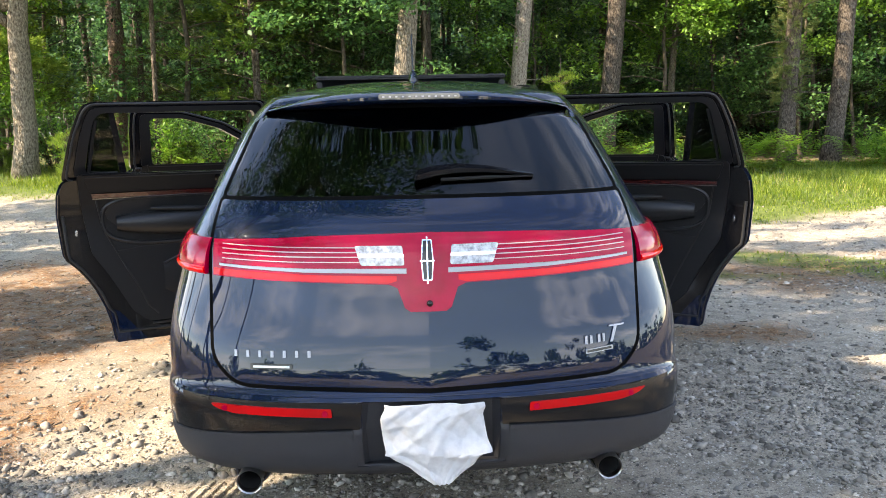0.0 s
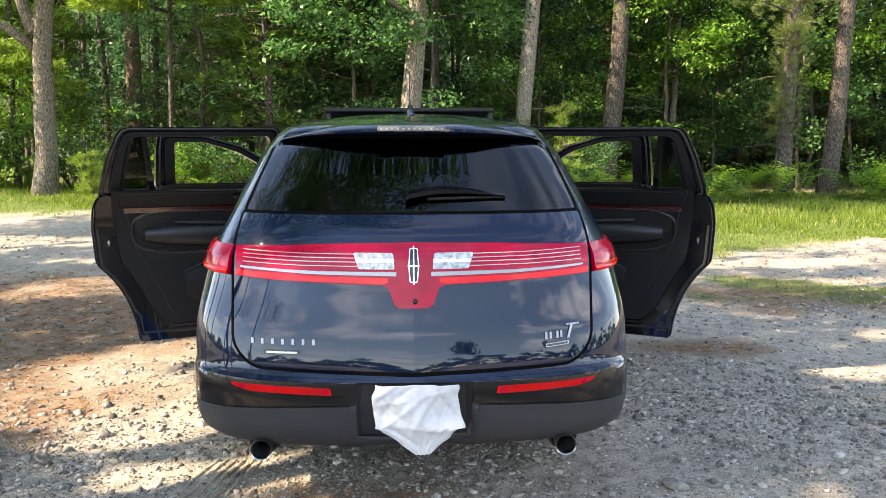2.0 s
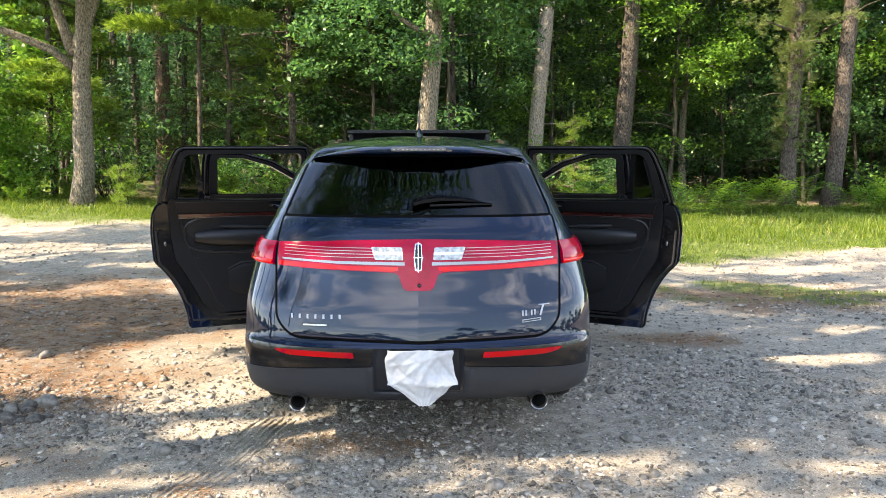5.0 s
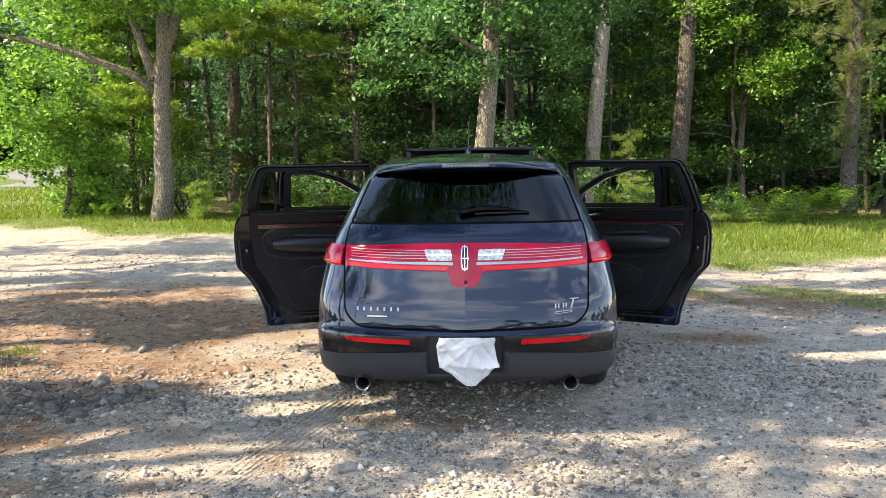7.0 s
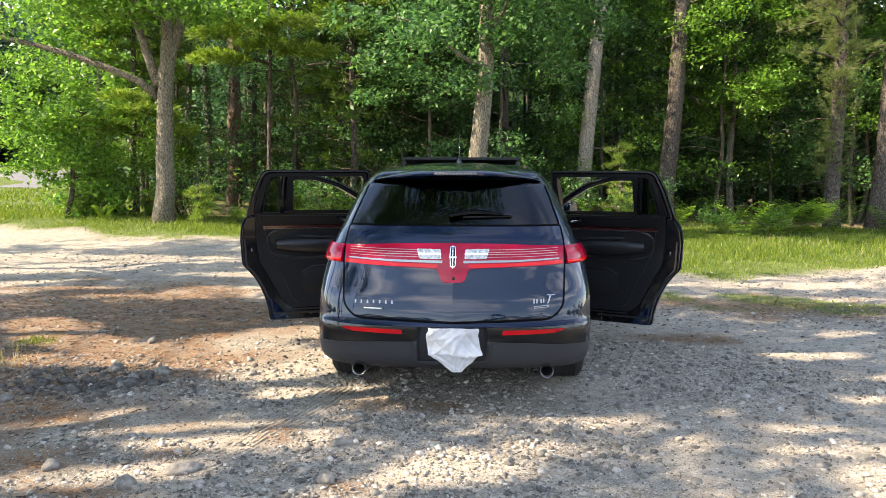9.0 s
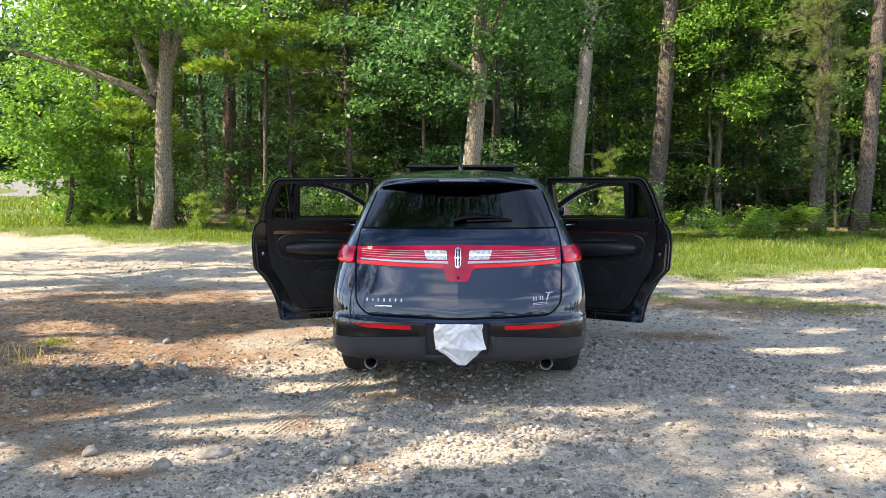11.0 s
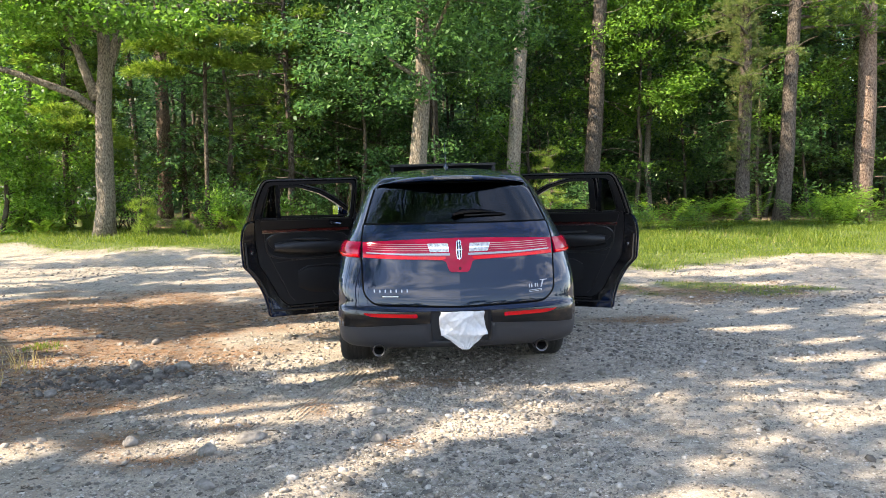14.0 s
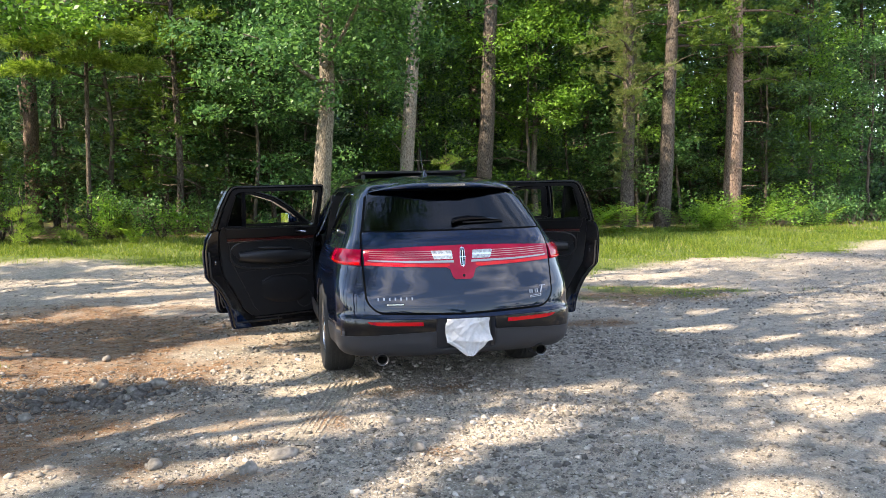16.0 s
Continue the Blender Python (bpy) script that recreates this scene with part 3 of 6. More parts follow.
# younger trees and saplings behind them
rng = np.random.default_rng(21)
spots = [(-10.0, 22.5), (-5.6, 20.5), (-3.4, 22.5), (-1.6, 19.6), (0.7, 19.0), (2.4, 24.0), (7.6, 21.6), (8.6, 24.5), (12.6, 22.8),
         (16.6, 21.0), (18.6, 24.0), (-6.8, 27.5), (0.0, 27.5), (5.0, 27.0), (10.8, 27.5), (15.2, 27.0), (20.5, 20.5), (23.0, 25.0),
         (4.3, 23.5), (11.6, 20.8), (0.2, 23.6), (6.8, 24.2), (13.9, 22.0), (-2.4, 20.8), (10.0, 23.4), (15.6, 24.4), (19.0, 21.6)]
# left of x = -1 every other tree takes the shade-darkened leaf colour
for k, (x, y) in enumerate(spots):
    tree(x, y, rng.uniform(6, 9.5), rng.uniform(0.05, 0.09), (rng.normal() * 0.03, 0), 100 + k, (1.3, 8.5), rng.uniform(1.9, 2.7), 74, 280,
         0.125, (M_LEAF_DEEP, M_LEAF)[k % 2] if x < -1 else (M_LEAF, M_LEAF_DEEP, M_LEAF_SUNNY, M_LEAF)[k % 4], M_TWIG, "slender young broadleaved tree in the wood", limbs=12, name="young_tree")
for k, (x, y) in enumerate([(-5.2, 25), (-2.2, 25.5), (1.0, 23), (7.2, 26), (13.0, 25), (17.0, 24.5), (-10.5, 27), (20, 28), (24.5, 29)]):
    pine(x, y, rng.uniform(13, 17), rng.uniform(0.11, 0.2), (rng.normal() * 0.02, 0), 200 + k, rng.uniform(4.5, 7), 18, 2.2, 20,
         "dark pine trunk deeper in the wood", snags=12, size=0.2, width=0.04, per=10)

# deeper wood: one leafy mass with its own trunks
def far_wood(count, xr, yr, tall, clumps, per, leaf, rng, floor=0.5):
    tubes, cs, rs = [], [], []
    for k in range(count):
        x, y = rng.uniform(*xr), rng.uniform(*yr)
        if x < -15 and y < 45:
            continue
        h = rng.uniform(*tall)
        tubes.append(tube(trunk_path(x, y, h, (rng.normal() * 0.02, 0), rng, 6), [rng.uniform(0.08, 0.2) * (1 - 0.1 * q) for q in range(7)], 6))
        for _ in range(clumps):
            w, q = rng.uniform(0, 2 * math.pi), rng.uniform(0.2, 2.8)
            cs.append(np.array([x + math.cos(w) * q, y + math.sin(w) * q, rng.uniform(floor, h)]))
            rs.append(rng.uniform(0.7, 1.5))
    v, f = join_tubes(tubes)
    tagged(link_mesh("far_trunks", v, f, M_TWIG, True), "dark trunks of the deep wood", "woods", kind="stuff")
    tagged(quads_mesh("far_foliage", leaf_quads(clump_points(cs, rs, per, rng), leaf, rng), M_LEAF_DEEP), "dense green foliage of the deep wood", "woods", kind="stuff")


far_wood(110, (-30, 38), (28, 40), (10, 17), 16, 70, 0.24, rng)
far_wood(60, (-46, -14), (46, 58), (9, 15), 22, 70, 0.34, rng)
far_wood(130, (-52, 60), (40, 62), (12, 19), 16, 40, 0.44, rng)
far_wood(190, (-90, 95), (62, 90), (14, 22), 16, 22, 0.85, rng)

cs, rs = [], []
for k in range(900):
    x, y = rng.uniform(-34, 42), rng.uniform(27, 46)
    if x < -15 and y < 46:
        y += 19
    cs.append(np.array([x, y, float(terrain(x, y)) + abs(rng.normal()) * 2.2 + 0.2]))
    rs.append(rng.uniform(0.7, 1.5))
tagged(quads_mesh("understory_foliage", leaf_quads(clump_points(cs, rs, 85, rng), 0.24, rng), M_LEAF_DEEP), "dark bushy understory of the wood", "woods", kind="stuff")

# the closed canopy overhead
cs, rs = [], []
for k in range(1700):
    x, y = rng.uniform(-12, 40), rng.uniform(19, 46)
    cs.append(np.array([x, y, rng.uniform(9.5, 17) + 0.05 * (y - 18)]))
    rs.append(rng.uniform(0.9, 1.7))
tagged(quads_mesh("canopy_foliage", leaf_quads(clump_points(cs, rs, 45, rng, 0.5), 0.34, rng), M_LEAF), "closed leafy canopy of the wood", "woods", kind="stuff")

# backdrop sheet far behind, standing for more wood; its shade is coloured in
bm = bmesh.new()
rws = []
for i in range(121):
    x = -180 + i * 3.0
    top = 25 + 3.5 * math.sin(x * 0.11) + 2.0 * math.sin(x * 0.37 + 1) + 1.4 * math.sin(x * 1.3)
    if x > 52:
        top *= 0.45
    rws.append([bm.verts.new((x + 1.2 * math.sin(j * 2.1 + i), 104 + 0.9 * j + 2.5 * math.sin(i * 0.9 + j * 1.7), -1 + (top + 1) * (j / 10) ** 0.8)) for j in range(11)])
for a, b in zip(rws[:-1], rws[1:]):
    for j in range(10):
        bm.faces.new((a[j], a[j + 1], b[j + 1], b[j]))
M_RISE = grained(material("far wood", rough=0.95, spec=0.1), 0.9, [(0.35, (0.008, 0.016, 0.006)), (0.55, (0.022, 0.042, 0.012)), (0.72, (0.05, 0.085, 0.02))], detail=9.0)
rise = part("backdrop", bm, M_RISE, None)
tagged(rise, "backdrop sheet coloured as dark shaded wood", "woods", kind="structure")

# unseen trees added beside the camera's way to shade the lot; ground patches to keep sunlit
GAPS = [(-1.30, 0.49, -0.60, 0.55, 0.17), (-1.73, -0.57, -0.98, -0.44, 0.26), (-2.17, -1.29, -1.37, -1.14, 0.15), (-0.96, -1.97, -0.58, -1.49, 0.13), (-0.58, -1.49, -0.08, -0.93, 0.15), (0.04, -1.05, 0.43, -0.71, 0.22),
        (-3.1, 1.75, -1.62, 1.70, 0.46), (-2.29, 2.48, -1.34, 3.05, 0.32), (-1.60, 1.08, -1.16, 1.67, 0.34), (-2.65, -0.51, -2.16, -0.26, 0.20), (-4.45, 3.15, -3.54, 2.26, 0.36), (-3.9, -0.9, -2.9, -1.1, 0.25), (-3.6, 1.5, -3.2, 1.7, 0.25),
        (0.86, -0.10, 1.13, -0.01, 0.05), (1.95, -0.13, 2.29, -0.15, 0.07), (1.91, -0.62, 2.53, -0.55, 0.08), (2.82, 0.57, 3.00, 0.55, 0.09), (3.26, 0.60, 3.54, 0.67, 0.13), (2.80, 2.07, 3.41, 2.15, 0.15), (3.27, 1.24, 3.82, 1.38, 0.08),
        (1.64, 2.80, 2.01, 2.81, 0.11), (2.21, -1.13, 2.96, -0.93, 0.20), (3.17, 0.0, 3.53, 0.16, 0.13), (1.50, -1.55, 1.75, -1.50, 0.09), (1.13, -1.90, 1.30, -1.82, 0.09), (2.21, -2.0, 2.41, -1.85, 0.1), (4.73, 4.22, 5.79, 4.68, 0.26),
        (4.78, 3.08, 5.63, 3.53, 0.14), (3.65, 3.16, 4.22, 3.28, 0.10), (5.79, 4.97, 6.89, 5.65, 0.26), (4.3, 1.3, 5.2, 1.6, 0.2), (4.2, 0.0, 4.8, 0.2, 0.2), (-1.6, -2.5, -0.9, -2.3, 0.2), (0.5, -2.6, 1.0, -2.4, 0.2)]


def crown_gaps(p):
    # leaves whose shadow would land on a listed patch are removed
    s = p[:, 2] / SUN_DIR.z
    x, y = p[:, 0] - SUN_DIR.x * s, p[:, 1] - SUN_DIR.y * s
    u, v = x * 0.95 + y * 0.31, y * 0.95 - x * 0.31
    n = 0.55 * fbm(u * 2.2, v * 4.5, 3.0, 3)
    op = np.zeros(len(p))
    for x0, y0, x1, y1, r in GAPS:
        dx, dy = x1 - x0, y1 - y0
        t = np.clip(((x - x0) * dx + (y - y0) * dy) / (dx * dx + dy * dy), 0, 1)
        op = np.maximum(op, smooth01(1.5, 0.95, np.hypot(x - x0 - t * dx, y - y0 - t * dy) / r + 0.35 * n))
    # the far strip of the lot lies mostly in the sun, crossed by long streaks of shade
    streak = fbm(u * 0.55 + 1.0, v * 2.6, 11.0, 3)
    far = smooth01(5.2, 6.4, y - 0.25 * np.clip(x, -4, 4) * (x < 0) + 0.4 * n + 0.10 * np.clip(x, 0, 6))
    op = np.maximum(op, 0.95 * far * smooth01(-0.30, 0.25, streak))
    op = np.maximum(op, smooth01(0.35, 0.6, streak) * smooth01(3.4, 5.0, x))
    return (1 - op) * (1 - 0.1 * smooth01(0.5, 1.5, x))


srng = np.random.default_rng(77)
SHADE = [(-6.6, 1.9, 13, 6.0), (-11.5, -3.5, 13, 6.0), (-13.8, 0.8, 14, 6.0), (-14.5, -7.0, 13, 6.0), (-12.5, -11.0, 12, 6.0), (-14.5, 6.0, 13, 6.0)]
masses = [[] for _ in SHADE]
for k in range(560):
    cx, cy, cz = srng.uniform(-17.5, -3.4), srng.uniform(-9.5, 8.5), srng.uniform(6.2, 9.6)
    if cy > 4.6 and cx > -7.5:
        continue
    j = min(range(len(SHADE)), key=lambda i: math.hypot(cx - SHADE[i][0], cy - SHADE[i][1]))
    masses[j].append(((cx, cy, cz), srng.uniform(0.8, 1.25)))
for k, (x, y, h, c0) in enumerate(SHADE):
    tree(x, y, h, 0.13, (0.02, 0.01), 300 + k, (c0, h - 0.5), 3.2, 10, 135, 0.15, M_LEAF, M_BARK_GREY, "unseen broadleaved tree added to shade the lot", limbs=12, extra=masses[k], thin=crown_gaps)
tree(-6.5, -2.8, 13.5, 0.13, (0.42, 0.47), 333, (7.0, 13.2), 3.0, 150, 330, 0.10, M_LEAF_DEEP, M_TWIG, "slender leaning tree that hangs over the lot", limbs=30, limb_r=0.22)
cs, rs = [], []
for k in range(900):
    w = rng.uniform(-0.2, math.pi + 0.2)
    q = rng.uniform(48, 66)
    tall = (9.0 if math.cos(w) > 0.12 else 5.0) * (0.62 + 0.25 * math.sin(w * 23) + 0.13 * math.sin(w * 57))
    cs.append(np.array([math.cos(w) * q * 1.15, -math.sin(w) * q * 0.9 + 4, rng.uniform(0.03, 1.0) * tall]))
    rs.append(rng.uniform(0.9, 1.8))
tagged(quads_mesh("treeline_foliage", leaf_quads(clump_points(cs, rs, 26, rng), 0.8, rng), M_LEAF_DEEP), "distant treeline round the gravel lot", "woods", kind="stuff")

# ---- car materials ----
M_PAINT = material("navy car paint", (0.005, 0.011, 0.032), 0.35, 0.0, 1.0)
flake = node(M_PAINT, "ShaderNodeTexNoise", Scale=900.0, Detail=2.0)
fl_co = M_PAINT.node_tree.nodes.new("ShaderNodeTexCoord")
link(M_PAINT, fl_co, "Object", flake, "Vector")
bsdf(M_PAINT).inputs["Specular IOR Level"].default_value = 0.03
bsdf(M_PAINT).inputs["Coat IOR"].default_value = 1.47
fl_r = ramp(M_PAINT, [(0.3, (0.0012, 0.005, 0.018)), (0.7, (0.0022, 0.0085, 0.030))])
link(M_PAINT, flake, "Fac", fl_r, "Fac")
link(M_PAINT, fl_r, "Color", bsdf(M_PAINT), "Base Color")
M_PLASTIC = grained(material("grey bumper plastic", rough=0.55, spec=0.35), 350.0, [(0.3, (0.022, 0.023, 0.027)), (0.7, (0.034, 0.035, 0.040))], bump=0.25, bump_scale=700.0, dist=0.002)
M_BLACK = material("gloss black trim", (0.005, 0.005, 0.006), 0.18, 0, 0.25, 0.35)
M_SEAL = material("black rubber seal", (0.008, 0.008, 0.009), 0.65)
M_GAP = material("unlit panel gap", (0.002, 0.002, 0.002), 0.9, 0, 0, 0.05)
M_TYRE = grained(material("tyre rubber", rough=0.85), 60.0, [(0.3, (0.012, 0.012, 0.012)), (0.7, (0.03, 0.029, 0.027))], bump=0.3, bump_scale=200.0, dist=0.004)
M_ALLOY = material("polished alloy", (0.55, 0.56, 0.58), 0.22, 1.0)
M_CHROME = material("chrome", (0.80, 0.81, 0.83), 0.08, 1.0)
M_STEEL = material("polished exhaust steel", (0.62, 0.61, 0.60), 0.16, 1.0)
M_MARK = material("satin silver lettering", (0.26, 0.26, 0.28), 0.32, 1.0)
M_TIP = grained(material("heat-dulled exhaust steel", rough=0.3, metal=1.0), 40.0, [(0.3, (0.26, 0.25, 0.24)), (0.7, (0.42, 0.41, 0.40))])
M_SATIN = material("satin metal strip", (0.26, 0.25, 0.25), 0.35, 1.0)
M_SOOT = material("sooty pipe inside", (0.01, 0.009, 0.008), 0.9)
M_RED = material("red lamp lens", (0.50, 0.006, 0.028), 0.12, 0, 0.22, 0.15)
rd_co = M_RED.node_tree.nodes.new("ShaderNodeTexCoord")
rd_n = node(M_RED, "ShaderNodeTexNoise", Scale=14.0, Detail=4.0)
link(M_RED, rd_co, "Object", rd_n, "Vector")
rd_r = ramp(M_RED, [(0.3, (0.30, 0.0, 0.018)), (0.7, (0.42, 0.0, 0.030))])
link(M_RED, rd_n, "Fac", rd_r, "Fac")
link(M_RED, rd_r, "Color", bsdf(M_RED), "Base Color")
M_RED_BRIGHT = material("bright red lamp lens", (0.72, 0.0, 0.002), 0.12, 0, 0.3, 0.2)
M_RED_DEEP = material("red reflector", (0.42, 0.001, 0.003), 0.25, 0, 0.3, 0.2)
M_PINK = material("pale lamp bar", (0.50, 0.24, 0.27), 0.2, 0.2, 1.0)
M_CELL = material("lamp cell", (0.30, 0.28, 0.30), 0.3, 0.5)
M_CLEAR = grained(material("clear lamp lens", rough=0.1, coat=1.0), 55.0, [(0.35, (0.20, 0.205, 0.21)), (0.6, (0.50, 0.51, 0.52))], bump=0.6, bump_scale=60.0)
M_TRIM = grained(material("black soft door trim", rough=0.5, spec=0.22), 300.0, [(0.3, (0.006, 0.006, 0.007)), (0.7, (0.011, 0.011, 0.012))], bump=0.3, bump_scale=500.0, dist=0.002)
M_LEATHER = grained(material("black leather", rough=0.36, spec=0.35), 120.0, [(0.3, (0.010, 0.010, 0.011)), (0.7, (0.018, 0.018, 0.019))], bump=0.3, bump_scale=250.0, dist=0.002)
M_WOOD = grained(material("red-brown veneer", rough=0.2, coat=1.0), 30.0, [(0.3, (0.022, 0.005, 0.005)), (0.7, (0.075, 0.012, 0.010))], stretch=(1, 1, 8))
M_CLOTH = grained(material("white cotton cloth", rough=0.95, spec=0.1), 45.0, [(0.3, (0.46, 0.465, 0.48)), (0.7, (0.55, 0.555, 0.565))], bump=0.35, bump_scale=28.0, dist=0.012)
M_PAPER = material("white paper tag", (0.75, 0.73, 0.66), 0.8)


def tinted_glass(name, tint, rough=0.0):
    m = bpy.data.materials.new(name)
    m.use_nodes = True
    nt = m.node_tree
    nt.nodes.clear()
    out = nt.nodes.new("ShaderNodeOutputMaterial")
    tr, gl, mx, fr = (nt.nodes.new(k) for k in ("ShaderNodeBsdfTransparent", "ShaderNodeBsdfGlossy", "ShaderNodeMixShader", "ShaderNodeFresnel"))
    tr.inputs["Color"].default_value = (*tint, 1)
    gl.inputs["Roughness"].default_value = rough
    fr.inputs["IOR"].default_value = 1.46
    nt.links.new(fr.outputs[0], mx.inputs[0])
    nt.links.new(tr.outputs[0], mx.inputs[1])
    nt.links.new(gl.outputs[0], mx.inputs[2])
    nt.links.new(mx.outputs[0], out.inputs["Surface"])
    return m


M_TINT = tinted_glass("dark privacy glass", (0.24, 0.26, 0.255), 0.0)
M_GLASS = tinted_glass("green-tinted glass", (0.72, 0.80, 0.75))


# ---- the car's body surface ----
def spline(table, v):
    """Smooth interpolation through (v, value) rows."""
    xs = np.array([a for a, _ in table])
    ys = np.array([b for _, b in table])
    m = np.gradient(ys, xs)
    i = int(np.clip(np.searchsorted(xs, v) - 1, 0, len(xs) - 2))
    h = xs[i + 1] - xs[i]
    t = float(np.clip((v - xs[i]) / h, 0, 1))
    return float(ys[i] * (2 * t**3 - 3 * t**2 + 1) + m[i] * h * (t**3 - 2 * t**2 + t) + ys[i + 1] * (3 * t**2 - 2 * t**3) + m[i + 1] * h * (t**3 - t**2))


HALF = [(0.305, 0.87), (0.335, 0.90), (0.38, 0.915), (0.50, 0.925), (0.62, 0.925), (0.80, 0.925), (0.95, 0.905), (1.04, 0.885), (1.12, 0.845), (1.20, 0.805), (1.35, 0.745), (1.50, 0.675), (1.58, 0.61)]
REAR = [(0.305, -0.005), (0.335, -0.040), (0.38, -0.068), (0.48, -0.090), (0.56, -0.100), (0.595, -0.094), (0.615, -0.074), (0.66, -0.064), (0.75, -0.046), (0.86, -0.022), (0.97, 0.0), (1.10, 0.03), (1.15, 0.06), (1.21, 0.125), (1.30, 0.235), (1.40, 0.37), (1.50, 0.50), (1.58, 0.60)]
BOW = [(0.305, 0.42), (0.50, 0.44), (0.60, 0.45), (0.75, 0.46), (0.95, 0.56), (1.10, 0.56), (1.25, 0.48), (1.58, 0.40)]
NOSE = [(0.305, 5.10), (0.45, 5.22), (0.70, 5.20), (0.90, 5.08), (1.00, 4.85), (1.06, 4.40), (1.10, 4.18), (1.20, 3.98), (1.40, 3.62), (1.58, 3.25)]
POW = 3.0
CREASE = 0.028          # the slight fold down the middle of the tailgate


def rear_y(x, z):
    """Where the car's rear surface lies at width x and height z."""
    q = min(abs(x) / spline(HALF, z), 0.9995)
    return spline(REAR, z) + CREASE * abs(x) + spline(BOW, z) * (1 - (1 - q**POW) ** (1 / POW))


N_REAR, N_SIDE, N_NOSE = 26, 74, 10


def ring(z):
    """One horizontal section, right half from the rear's middle round to the nose's middle."""
    w, r, b, n = spline(HALF, z), spline(REAR, z), spline(BOW, z), spline(NOSE, z)
    pts = []
    for k in range(N_REAR):
        a = (k / N_REAR) * math.pi / 2
        x = w * math.sin(a) ** (2 / POW)
        pts.append((x, r + CREASE * x + b * (1 - math.cos(a) ** (2 / POW))))
    y0, nb = r + b + CREASE * w, (0.55 if z < 1.08 else 0.45)
    for k in range(N_SIDE):
        pts.append((w, y0 + (n - nb - y0) * k / N_SIDE))
    for k in range(N_NOSE + 1):
        a = (1 - k / N_NOSE) * math.pi / 2
        pts.append((w * math.sin(a) ** (2 / 2.4), n - nb * (1 - math.cos(a) ** (2 / 2.4))))
    out = []
    for x, y in pts:
        swell = 1 + (0.045 if z < 1.1 else 0.03) * float(smooth01(0.4, 1.3, y)) - 0.03 * float(smooth01(3.6, 4.8, y))
        out.append((x * swell, y, z))
    return out


AXLE_R, AXLE_F, WHEEL_Z, ARCH = 1.20, 4.16, 0.38, 0.425
Z_LEVELS = [0.305, 0.318, 0.335, 0.355, 0.38, 0.42, 0.455, 0.47, 0.50, 0.53, 0.56, 0.58, 0.595, 0.605, 0.615, 0.63, 0.66, 0.70, 0.74, 0.78, 0.82, 0.86, 0.90, 0.94, 0.97, 1.0, 1.03,
            1.06, 1.09, 1.12, 1.15, 1.18, 1.21, 1.25, 1.30, 1.35, 1.40, 1.45, 1.50, 1.54, 1.58]


def shell(z_from, z_to, skip):
    """The skin between two heights; skip(x, y, z) says which faces are open."""
    bm = bmesh.new()
    levels = [z for z in Z_LEVELS if z_from - 1e-6 <= z <= z_to + 1e-6]
    rows = []
    for z in levels:
        half = ring(z)
        loop = half + [(-x, y, zz) for x, y, zz in half[-2:0:-1]]
        row = []
        for x, y, zz in loop:
            if abs(x) > 0.6:
                for ax in (AXLE_R, AXLE_F):
                    d = math.hypot(y - ax, zz - WHEEL_Z)
                    if abs(d - ARCH) < 0.03 and d > 0:
                        y, zz = ax + (y - ax) * ARCH / d, WHEEL_Z + (zz - WHEEL_Z) * ARCH / d
            row.append(bm.verts.new((x, y, zz)))
        rows.append(row)
    for a, b in zip(rows[:-1], rows[1:]):
        n = len(a)
        for k in range(n):
            vs = (a[k], a[(k + 1) % n], b[(k + 1) % n], b[k])
            c = sum((v.co for v in vs), Vector()) / 4
            if not skip(c.x, c.y, c.z):
                bm.faces.new(vs)
    loose = [v for v in bm.verts if not v.link_faces]
    bmesh.ops.delete(bm, geom=loose, context="VERTS")
    return bm


def in_arch(x, y, z):
    return abs(x) > 0.6 and any(math.hypot(y - ax, z - WHEEL_Z) < ARCH - 0.004 for ax in (AXLE_R, AXLE_F))


def in_door(x, y, z):
    if abs(x) < 0.55 or z < 0.34:
        return False
    rear_open = 1.62 - 0.18 * float(smooth01(0.6, 1.0, z)) + 0.30 * float(smooth01(1.2, 1.55, z))
    front_open = 3.72 - 0.95 * float(smooth01(1.05, 1.55, z))
    return (rear_open < y < 2.52 or 2.66 < y < front_open) and z < 1.52


def side_glass(x, y, z):
    return abs(x) > 0.5 and 1.22 < z < 1.50 and 0.98 < y < 1.50


def windscreen(x, y, z):
    return z > 1.12 and z < 1.56 and y > spline(NOSE, z) - 0.36 and abs(x) < 0.9 * spline(HALF, z)


def rear_window(x, y, z):
    return 1.225 < z < 1.52 and y < rear_y(min(abs(x), 0.68 - 0.30 * (z - 1.22)), z) + 0.02 and abs(x) < 0.69 - 0.32 * (z - 1.22)


car = new("car")
car.empty_display_size = 0.3
tagged(car, "dark navy crossover car with all four doors open", "car")


def thick(ob, t, offset=-1.0):
    s = ob.modifiers.new("thickness", "SOLIDIFY")
    s.thickness, s.offset = t, offset
    return ob


def closed_roof(bm):
    """Cap the top loop with a shallow dome."""
    half = ring(1.58)
    loop = half + [(-x, y, z) for x, y, z in half[-2:0:-1]]
    steps, prev = 9, None
    for s in range(steps + 1):
        f = s / steps
        row = []
        for x, y, z in loop:
            cy = min(max(y, 1.55), 2.6)
            g = 1 - f * 0.985
            row.append(bm.verts.new((x * g, cy + (y - cy) * g, z + 0.088 * (1 - (1 - f) ** 2.2))))
        if prev:
            n = len(row)
            for k in range(n):
                bm.faces.new((prev[k], prev[(k + 1) % n], row[(k + 1) % n], row[k]))
        prev = row
    bm.faces.new(prev)


